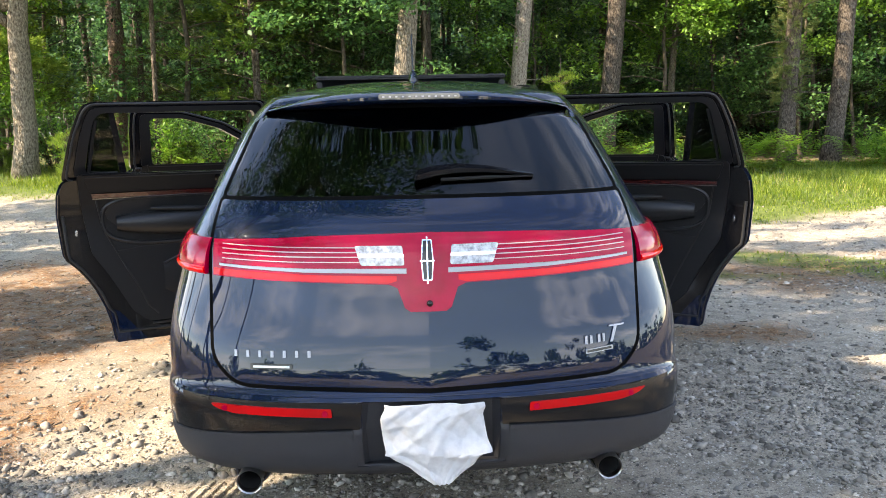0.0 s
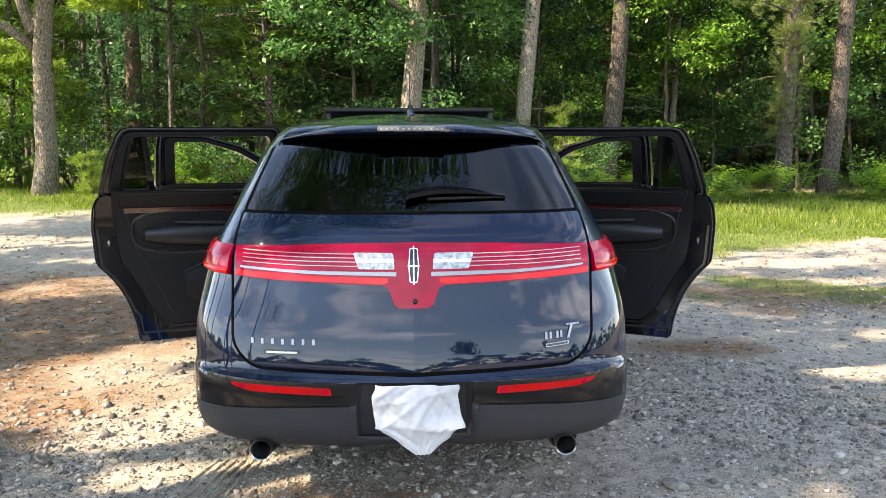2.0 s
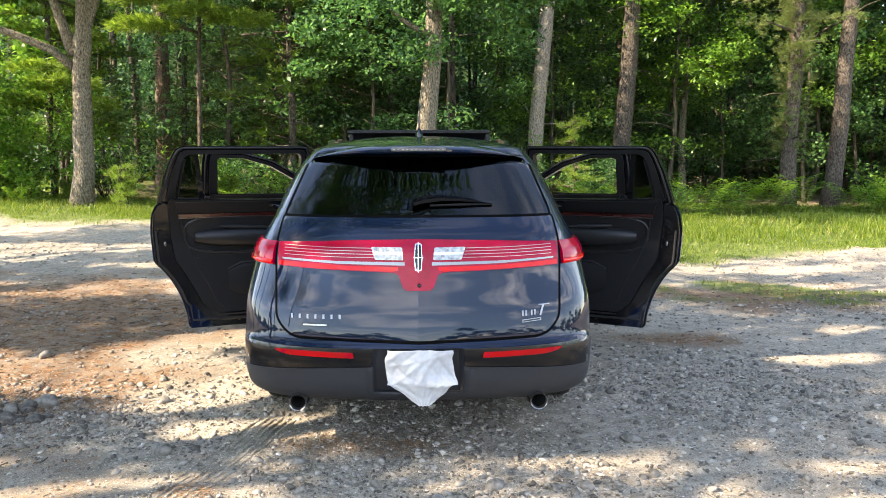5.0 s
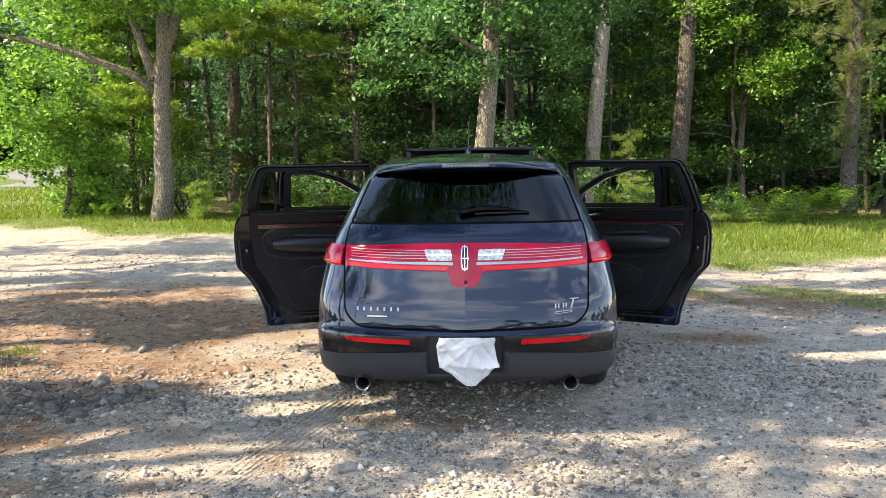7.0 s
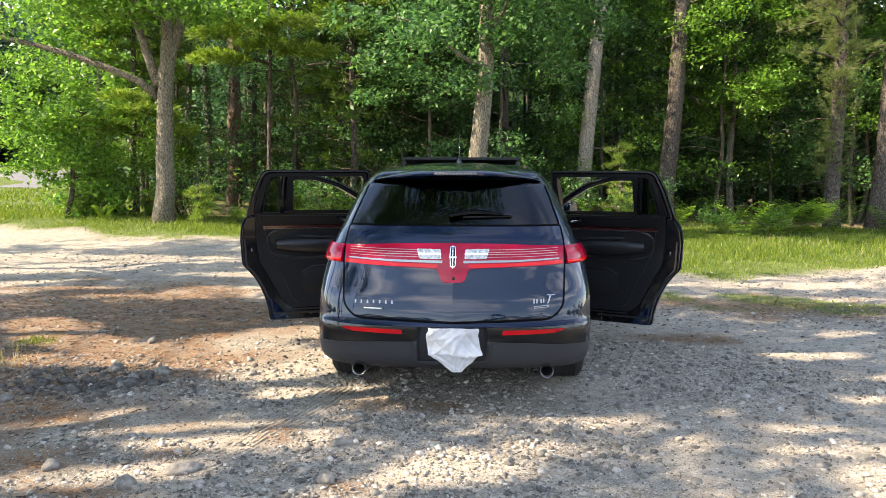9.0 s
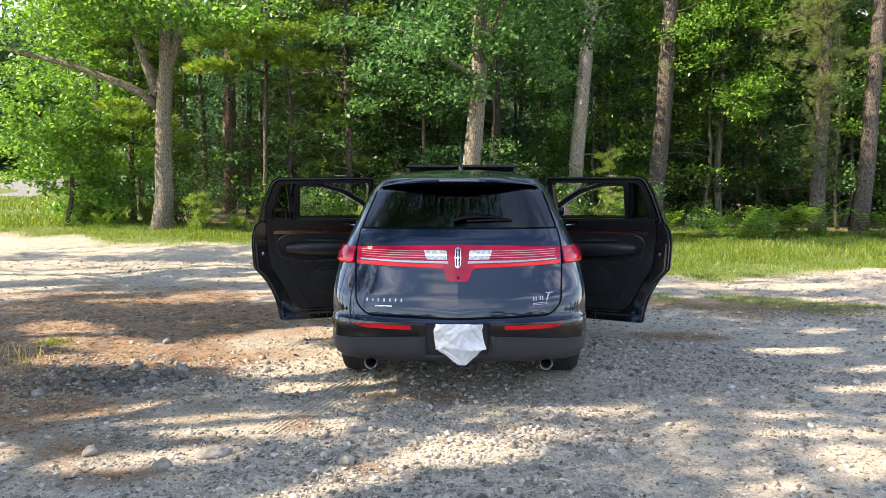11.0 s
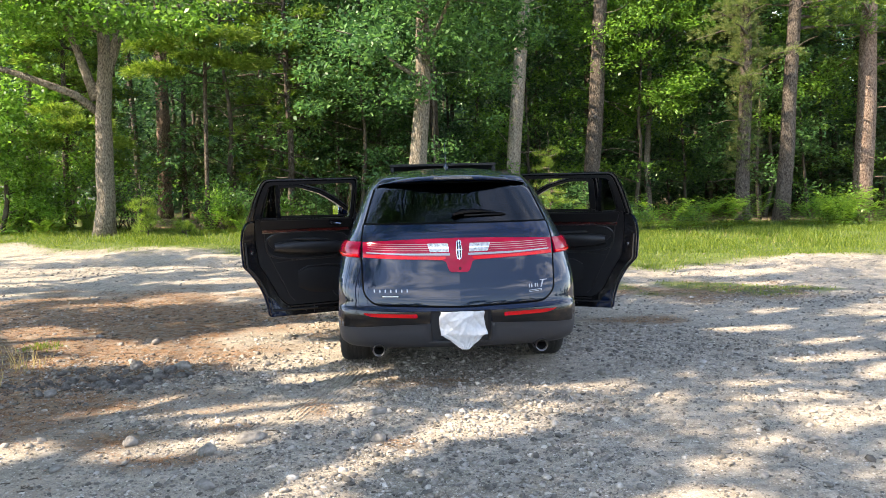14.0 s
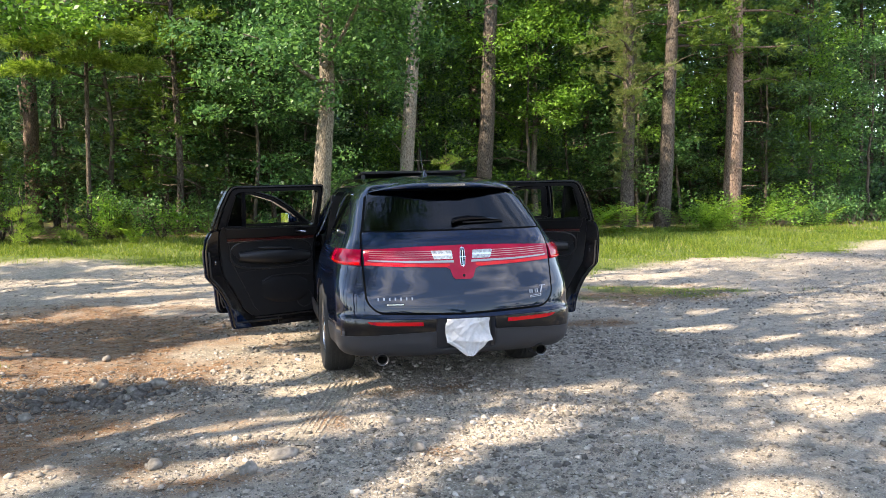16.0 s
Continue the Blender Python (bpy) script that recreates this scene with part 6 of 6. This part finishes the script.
# ---- stones ----
M_STONE = material("gravel stone", rough=0.85, spec=0.25)
st_geo = M_STONE.node_tree.nodes.new("ShaderNodeNewGeometry")
st_r = ramp(M_STONE, [(0.0, (0.085, 0.077, 0.067)), (0.3, (0.17, 0.154, 0.132)), (0.6, (0.27, 0.244, 0.207)), (0.85, (0.34, 0.308, 0.264)), (1.0, (0.47, 0.435, 0.38))])
link(M_STONE, st_geo, "Random Per Island", st_r, "Fac")
st_co = M_STONE.node_tree.nodes.new("ShaderNodeTexCoord")
st_n = node(M_STONE, "ShaderNodeTexNoise", Scale=45.0, Detail=5.0)
link(M_STONE, st_co, "Object", st_n, "Vector")
st_s = ramp(M_STONE, [(0.35, (0.72, 0.71, 0.70)), (0.65, (1.1, 1.1, 1.1))])
link(M_STONE, st_n, "Fac", st_s, "Fac")
st_m = M_STONE.node_tree.nodes.new("ShaderNodeMix")
st_m.data_type, st_m.blend_type = "RGBA", "MULTIPLY"
st_m.inputs[0].default_value = 1.0
link(M_STONE, st_r, "Color", st_m, 6)
link(M_STONE, st_s, "Color", st_m, 7)
link(M_STONE, st_m, 2, bsdf(M_STONE), "Base Color")
st_b = node(M_STONE, "ShaderNodeBump", Strength=0.5, Distance=0.006)
link(M_STONE, st_n, "Fac", st_b, "Height")
link(M_STONE, st_b, "Normal", bsdf(M_STONE), "Normal")


M_RUBBLE = grained(material("dark rubble", rough=0.95, spec=0.15), 30.0, [(0.3, (0.05, 0.045, 0.04)), (0.55, (0.12, 0.108, 0.095)), (0.75, (0.22, 0.20, 0.175))], bump=0.8, bump_scale=60.0)


def ico(subdiv):
    bm = bmesh.new()
    bmesh.ops.create_icosphere(bm, subdivisions=subdiv, radius=1.0)
    v = np.array([tuple(p.co) for p in bm.verts])
    f = np.array([[q.index for q in p.verts] for p in bm.faces])
    bm.free()
    return v, f


def ground_z(x, y):
    z = terrain(x, y) - 0.012 + 0.010 * fbm(x * 2.4, y * 2.4, 2.0, 4) + 0.007 * fbm(x * 8.0, y * 8.0, 4.0, 3)
    z = z - 0.07 * np.exp(-(((x + 2.9) / 0.55) ** 2 + ((y - 0.75) / 0.35) ** 2))
    return z + 0.035 * np.exp(-(((x + 2.25) / 0.4) ** 2 + ((y - 0.75) / 0.5) ** 2))


def scatter_stones(name, n, xr, yr, lo, hi, rng, keep, label, mat=None, fine=0, power=2.2):
    """Broken, flat-lying stones: rough solids with a few faces knocked off."""
    x, y = rng.uniform(*xr, n * 4), rng.uniform(*yr, n * 4)
    k = rng.uniform(0, 1, n * 4) < keep(x, y)
    x, y = x[k][:n], y[k][:n]
    n = len(x)
    size = lo * (hi / lo) ** (rng.uniform(0, 1, n) ** power)
    tv, tf = ico(fine)
    nv = len(tv)
    v = tv[None] * (1 + rng.uniform(-0.22, 0.22, (n, nv, 1)))
    for _ in range(3 if fine else 1):
        c = rng.normal(size=(n, 1, 3))
        c /= np.linalg.norm(c, axis=2)[:, :, None]
        over = np.clip((v * c).sum(2) - rng.uniform(0.35, 0.8, (n, 1)), 0, None)
        v = v - over[:, :, None] * c
    v = v * (size[:, None] * rng.uniform(0.65, 1.3, (n, 3)))[:, None, :]
    v[:, :, 2] *= 0.60
    a, tip = rng.uniform(0, 2 * math.pi, n), rng.normal(size=n) * 0.25
    v[:, :, 2] += v[:, :, 0] * tip[:, None]
    ca, sa = np.cos(a)[:, None], np.sin(a)[:, None]
    vx, vy = v[:, :, 0] * ca - v[:, :, 1] * sa, v[:, :, 0] * sa + v[:, :, 1] * ca
    v = np.stack([vx + x[:, None], vy + y[:, None], v[:, :, 2] + (ground_z(x, y) + size * 0.12)[:, None]], -1).reshape(-1, 3)
    f = (tf[None] + (np.arange(n) * nv)[:, None, None]).reshape(-1, 3)
    me = bpy.data.meshes.new(name)
    me.vertices.add(len(v))
    me.vertices.foreach_set("co", v.astype(np.float32).reshape(-1))
    me.loops.add(len(f) * 3)
    me.loops.foreach_set("vertex_index", f.astype(np.int32).reshape(-1))
    me.polygons.add(len(f))
    me.polygons.foreach_set("loop_start", np.arange(0, len(f) * 3, 3, dtype=np.int32))
    me.polygons.foreach_set("loop_total", np.full(len(f), 3, dtype=np.int32))
    me.materials.append(mat or M_STONE)
    me.update(calc_edges=True)
    return tagged(new(name, me), label, "gravel", kind="stuff")


TRACK = [(-0.84, 0.72), (-0.93, 0.30), (-1.04, -0.15), (-1.18, -0.65), (-1.34, -1.15)]


def on_track(x, y):
    xc = np.interp(y, [p[1] for p in TRACK[::-1]], [p[0] for p in TRACK[::-1]])
    return (np.abs(x - xc) < 0.13) * (y < 0.75) * (y > -1.1)


def gravelly(x, y):
    d = 0.22 + 0.6 * smooth01(-0.4, 0.8, fbm(x * 0.9, y * 0.9, 6.0, 3)) + 0.8 * np.exp(-(((x + 2.6) / 1.2) ** 2 + ((y - 0.7) / 0.6) ** 2))
    d = d * (1 - 0.75 * np.exp(-(((x + 1.35) / 0.7) ** 2 + ((y + 0.3) / 0.4) ** 2))) * (1 - 0.9 * on_track(x, y)) 
    return np.clip(d * (1 - 0.9 * grass_mask(x, y)) * (1 - 0.5 * needle_mask(x, y)), 0, 1)


rng = np.random.default_rng(31)
scatter_stones("gravel", 6500, (-3.8, 3.2), (-3.4, 2.6), 0.008, 0.036, rng, gravelly, "loose grey and tan stones on the lot", None, 1, 2.4)
scatter_stones("gravel", 34000, (-3.6, 3.4), (-3.6, 1.8), 0.004, 0.013, rng, gravelly, "loose grey and tan pebbles on the lot", None, 0, 1.6)
scatter_stones("gravel", 17000, (-6.0, 7.0), (-3.4, 5.0), 0.008, 0.026, rng, gravelly, "loose grey and tan pebbles on the lot", None, 0, 2.2)
scatter_stones("gravel", 7000, (-9.0, 11.0), (3.5, 10.0), 0.010, 0.030, rng, gravelly, "scattered pale pebbles on the far gravel")

scatter_stones("rubble", 420, (-3.7, -2.0), (0.1, 1.4), 0.014, 0.075, rng, lambda x, y: np.exp(-(((x + 2.85) / 0.5) ** 2 + ((y - 0.72) / 0.28) ** 2)), "broken dark rubble round a shallow hollow", M_RUBBLE, 1)
# tread pressed into the sand behind a rear tyre
v_t, f_t = [], []
for w0 in (-0.105, -0.063, -0.021, 0.021, 0.063, 0.105):
    for k in range(70):
        t0, t1 = k / 70, (k + 0.86 + 0.14 * (rng.uniform() < 0.6)) / 70
        if rng.uniform() < 0.06 + 0.35 * t0 ** 2:
            continue
        o, lift = len(v_t), (0.010 - 0.004 * t0) * rng.uniform(0.6, 1.1)
        for t in (t0, t1):
            yt = TRACK[0][1] + (TRACK[-1][1] - TRACK[0][1]) * t
            xt = float(np.interp(yt, [p[1] for p in TRACK[::-1]], [p[0] for p in TRACK[::-1]]))
            for wx, up in ((-0.015, -0.006), (-0.006, lift), (0.006, lift), (0.015, -0.006)):
                px = xt + w0 + wx + rng.normal() * 0.001
                v_t.append((px, yt, float(ground_z(px, yt)) + up))
        f_t += [(o + i, o + i + 1, o + i + 5, o + i + 4) for i in range(3)] + [(o, o + 1, o + 2, o + 3), (o + 4, o + 5, o + 6, o + 7)]
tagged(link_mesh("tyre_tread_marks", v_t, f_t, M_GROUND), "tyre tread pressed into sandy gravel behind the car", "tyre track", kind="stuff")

# single larger stones
M_ROCK = grained(material("weathered rock", rough=0.9, spec=0.2), 22.0, [(0.3, (0.10, 0.092, 0.082)), (0.52, (0.20, 0.183, 0.158)), (0.75, (0.31, 0.285, 0.25))], bump=0.8, bump_scale=40.0, dist=0.012)
tv, tf = ico(3)
ROCKS = [(-1.38, -1.12, 0.085, 0.035), (-1.57, -1.39, 0.052, 0.042), (-0.605, -1.23, 0.056, 0.036), (-1.325, 0.10, 0.04, 0.03), (-2.487, 0.887, 0.05, 0.045), (-2.494, 0.65, 0.04, 0.04), (-2.90, 2.28, 0.05, 0.04),
         (-2.30, 0.95, 0.07, 0.05), (-0.62, -0.62, 0.06, 0.03), (0.36, -0.35, 0.05, 0.03), (0.98, -0.55, 0.045, 0.03), (-2.1, -1.1, 0.05, 0.035), (1.15, 0.25, 0.05, 0.03), (-2.75, 1.15, 0.06, 0.05), (-3.1, 0.2, 0.05, 0.04)]
for _ in range(20):
    ROCKS.append((rng.uniform(-4.2, 3.4), rng.uniform(-3.0, 3.6), rng.uniform(0.028, 0.052), rng.uniform(0.016, 0.032)))
for k, (x, y, r, h) in enumerate(ROCKS):
    if -1.05 < x < 1.05 and y > 0.7:
        continue
    a = rng.uniform(0, 6.3)
    q = tv * (1 + 0.22 * fbm(tv[:, :1] * 1.7 + k, tv[:, 1:2] * 1.7 + tv[:, 2:3], k * 1.3, 3))
    q = np.stack([r * 1.15 * q[:, 0], r * 0.8 * q[:, 1], h * q[:, 2]], -1)
    q = np.stack([q[:, 0] * math.cos(a) - q[:, 1] * math.sin(a), q[:, 0] * math.sin(a) + q[:, 1] * math.cos(a), q[:, 2]], -1)
    ob = link_mesh("rock", q, tf, M_ROCK, True)
    ob.location = (x, y, float(ground_z(x, y)) + h * 0.35)
    tagged(ob, "rounded grey stone lying on the gravel", "stone", group="larger stones on the gravel")


# ---- grass, needles, ferns, shrubs ----
def blades(n, xr, yr, rng, keep, tall, width, mat, name, label):
    x, y = rng.uniform(*xr, n * 3), rng.uniform(*yr, n * 3)
    k = rng.uniform(0, 1, n * 3) < keep(x, y)
    x, y = x[k][:n], y[k][:n]
    n = len(x)
    z = ground_z(x, y)
    h = tall(x, y) * rng.uniform(0.45, 1.2, n)
    a = rng.uniform(0, 2 * math.pi, n)
    bx, by = np.cos(a), np.sin(a)
    bend = rng.uniform(0.1, 0.7, n) * h
    lx, ly = rng.normal(size=n), rng.normal(size=n)
    ln = np.hypot(lx, ly) + 1e-6
    lx, ly = lx / ln * bend, ly / ln * bend
    w = width * rng.uniform(0.6, 1.4, n)
    q = np.stack([np.stack([x - bx * w, y - by * w, z], -1), np.stack([x + bx * w, y + by * w, z], -1),
                  np.stack([x + bx * w * 0.5 + lx, y + by * w * 0.5 + ly, z + h], -1), np.stack([x - bx * w * 0.3 + lx, y - by * w * 0.3 + ly, z + h], -1)], 1)
    return tagged(quads_mesh(name, q, mat), label, "grass", kind="stuff")


def verge(x, y):
    return grass_mask(x, y) * (0.25 + 0.75 * smooth01(-0.5, 0.6, fbm(x * 1.1, y * 1.1, 9.0, 3))) * np.clip(1.25 - 0.03 * (y - 9), 0.15, 1)


def tall_grass(x, y):
    return 0.035 + np.where(x < 0, 0.07, 0.10) * smooth01(0.3, 2.4, y - verge_edge(x)) * (0.55 + 0.45 * smooth01(-0.4, 0.6, fbm(x * 0.8, y * 0.8, 4.0, 3)))


blades(150000, (-16, 20), (7.5, 20), rng, verge, tall_grass, 0.0065, M_GRASS, "verge_grass", "sunlit green and yellow verge grass")
blades(26000, (-34, -11), (15, 33.6), rng, lambda x, y: 0.9 + 0 * x, lambda x, y: 0.10 + 0 * x, 0.02, M_GRASS, "verge_grass", "grass field beside the asphalt road")
blades(1400, (-16, 20), (8.2, 18), rng, lambda x, y: grass_mask(x, y) * smooth01(0.1, 0.8, fbm(x * 0.7, y * 0.7, 2.0, 3)), lambda x, y: 0.07 + 0.09 * smooth01(1, 3, y - verge_edge(x)), 0.005, M_STRAW, "dry_grass", "dry straw-coloured grass in the verge")
blades(6500, (-9.5, 7), (1.0, 7.6), rng, lambda x, y: grass_mask(x, y) ** 1.5, lambda x, y: 0.035 + 0 * x, 0.006, M_GRASS, "low_grass", "thin low grass on the gravel")
blades(420, (-4.3, -3.7), (2.0, 2.5), rng, lambda x, y: np.exp(-(((x + 4.0) / 0.14) ** 2 + ((y - 2.22) / 0.1) ** 2)), lambda x, y: 0.05 + 0 * x, 0.004, M_GRASS, "low_grass", "small green tuft on the gravel")
blades(700, (-5.2, -3.6), (-0.6, 1.6), rng, lambda x, y: 0.5 + 0 * x, lambda x, y: 0.16 + 0 * x, 0.004, M_STRAW, "dry_grass", "tuft of dry grass at the lot's edge")
M_NEEDLE = leaf_material("fallen pine needle", (0.12, 0.048, 0.020), (0.29, 0.135, 0.055), (0.46, 0.27, 0.13), 0.7, 0.05)
n_try = 170000
nx_, ny_ = rng.uniform(-7.5, 6.5, n_try), rng.uniform(-3.4, 7.0, n_try)
kk = rng.uniform(0, 1, n_try) < needle_mask(nx_, ny_)
nx_, ny_ = nx_[kk][:60000], ny_[kk][:60000]
na, nl = rng.uniform(0, 2 * math.pi, len(nx_)), rng.uniform(0.03, 0.09, len(nx_))
nz = ground_z(nx_, ny_) + rng.uniform(0.004, 0.016, len(nx_))
dx, dy, ww = np.cos(na) * nl / 2, np.sin(na) * nl / 2, 0.0024
tagged(quads_mesh("pine_needles", np.stack([np.stack([nx_ - dx + dy / nl * ww, ny_ - dy - dx / nl * ww, nz], -1), np.stack([nx_ - dx - dy / nl * ww, ny_ - dy + dx / nl * ww, nz], -1),
                                            np.stack([nx_ + dx - dy / nl * ww, ny_ + dy + dx / nl * ww, nz + 0.004], -1), np.stack([nx_ + dx + dy / nl * ww, ny_ + dy - dx / nl * ww, nz + 0.004], -1)], 1), M_NEEDLE),
       "fallen rust-brown pine needles", "needles", kind="stuff")


# twigs and bark scraps among the needles
tx, ty = rng.uniform(-7.0, 6.0, 30000), rng.uniform(-3.2, 7.0, 30000)
kk = rng.uniform(0, 1, 30000) < 0.06 + needle_mask(tx, ty)
tx, ty = tx[kk][:3000], ty[kk][:3000]
ta, tl = rng.uniform(0, 2 * math.pi, len(tx)), 0.02 * 10 ** rng.uniform(0, 0.62, len(tx))
tz = ground_z(tx, ty) + 0.006
dx, dy, ww = np.cos(ta) * tl / 2, np.sin(ta) * tl / 2, rng.uniform(0.002, 0.006, len(tx))
tagged(quads_mesh("twig_litter", np.stack([np.stack([tx - dx + dy / tl * ww, ty - dy - dx / tl * ww, tz], -1), np.stack([tx - dx - dy / tl * ww, ty - dy + dx / tl * ww, tz + 0.004], -1),
                                           np.stack([tx + dx - dy / tl * ww, ty + dy + dx / tl * ww, tz + 0.012], -1), np.stack([tx + dx + dy / tl * ww, ty + dy - dx / tl * ww, tz + 0.006], -1)], 1), M_TWIG),
       "dark broken twigs and bark scraps", "twigs", kind="stuff")


def fern(x, y, size, seed):
    r = np.random.default_rng(seed)
    z0 = float(terrain(x, y))
    quads = []
    for k in range(9):
        a = 2 * math.pi * k / 9 + r.uniform(-0.3, 0.3)
        d = np.array([math.cos(a), math.sin(a), 0])
        side = np.array([-math.sin(a), math.cos(a), 0])
        ln = size * r.uniform(0.75, 1.15)
        prev = None
        for j in range(1, 13):
            t = j / 12
            p = np.array([x, y, z0]) + d * ln * 0.55 * t + np.array([0, 0, ln * (1.25 * t - 0.60 * t * t)])
            w = ln * 0.24 * math.sin(math.pi * (0.12 + 0.86 * t)) ** 0.8
            up = np.array([0, 0, 0.02])
            for s in (-1, 1):
                tip = p + side * s * w + d * w * 0.35 - up * w * 3
                quads.append([p - d * 0.016, p + side * s * w * 0.5 - d * 0.02 + up, tip, p + side * s * w * 0.5 + d * 0.03 + up])
    ob = quads_mesh("fern", np.array(quads), M_FERN)
    return tagged(ob, "bright green fern at the edge of the wood", "fern", group="ferns along the wood")


k = 0
for x in np.linspace(3.2, 13.5, 26):
    fern(float(x + rng.normal() * 0.25), float(14.2 + rng.normal() * 0.45 + 0.14 * (x - 3)), float(rng.uniform(0.8, 1.4)), 500 + k)
    k += 1
for x, y in [(-6.3, 15.6), (-5.4, 16.2), (-4.4, 15.4), (-3.3, 16.0), (-2.5, 15.2), (-1.4, 16.2), (-9.4, 15.4), (-10.6, 16.3), (0.9, 15.0), (1.9, 15.4)]:
    fern(x, y, float(rng.uniform(0.5, 0.85)), 500 + k)
    k += 1


def shrub(x, y, h, w, seed, mat, leaf=0.10, per=420, n=11, label="leafy green shrub under the trees"):
    r = np.random.default_rng(seed)
    z0 = float(terrain(x, y))
    tubes, cs, rs = [], [], []
    for q in range(n):
        a = r.uniform(0, 2 * math.pi)
        lp = limb_path((x, y, z0 - 0.03), (math.cos(a) * w / h, math.sin(a) * w / h, 1.0), h * r.uniform(0.6, 1.05), r, 5, 0.0, 0.2)
        tubes.append(tube(lp, [0.016, 0.014, 0.011, 0.008, 0.006, 0.004], 5))
        for i in (2, 3, 4, 5):
            cs.append(lp[i] + r.normal(size=3) * 0.12)
            rs.append(r.uniform(0.16, 0.34) * max(w, 0.6))
    base = new("shrub")
    base.empty_display_size = 0.1
    v, f = join_tubes(tubes)
    adopt(link_mesh("stem", v, f, M_TWIG, True), base)
    adopt(quads_mesh("foliage", leaf_quads(clump_points(cs, rs, per, r, 0.9), leaf, r), mat), base)
    return tagged(base, label, "shrub", group="shrubs along the wood")


SHRUBS = [(-7.4, 16.6, 1.9, 0.6, 0), (-5.2, 17.0, 1.6, 0.9, 0), (-3.9, 16.8, 1.1, 0.8, 0), (-10.2, 17.6, 3.0, 1.6, 0), (-11.2, 18.8, 3.4, 1.5, 0), (-10.6, 16.9, 1.6, 1.1, 0), (-8.0, 17.8, 2.2, 0.7, 0), (-5.9, 19.0, 1.8, 1.1, 1), (-8.6, 18.6, 1.8, 1.0, 1),
          (-4.6, 18.2, 1.4, 1.0, 1), (-2.8, 18.6, 1.5, 1.1, 1), (0.6, 18.0, 1.6, 1.1, 1), (2.6, 17.8, 1.4, 1.0, 1), (4.6, 18.6, 1.6, 1.2, 1), (7.0, 19.0, 0.7, 0.9, 1), (8.4, 18.8, 0.6, 0.9, 1), (12.4, 17.8, 1.1, 1.1, 0), (13.0, 18.6, 1.3, 1.0, 0),
          (15.2, 18.2, 1.4, 1.2, 0), (16.6, 18.8, 1.2, 1.1, 1), (18.2, 18.4, 1.3, 1.2, 1), (20.0, 19.4, 1.5, 1.4, 1), (3.4, 20.6, 2.0, 0.9, 0), (-1.2, 17.2, 0.9, 0.7, 1)]
for k, (x, y, h, w, m) in enumerate(SHRUBS):
    shrub(x, y, h, w, 700 + k, (M_LEAF_SUNNY, M_LEAF)[m])
for k, (x, y, h) in enumerate([(-6.6, 14.6, 1.5), (-4.9, 16.8, 1.2), (-5.7, 15.0, 0.9), (3.9, 17.2, 2.8), (-9.0, 16.9, 1.1)]):
    pine(x, y, h, 0.02, (0, 0), 800 + k, 0.25, 20, 0.30 * h ** 0.8, 6 + int(5 * h), "young pine sapling in the grass", size=0.11, snags=0, per=14, width=0.007, needles=M_PINE_LIT, name="pine_sapling")
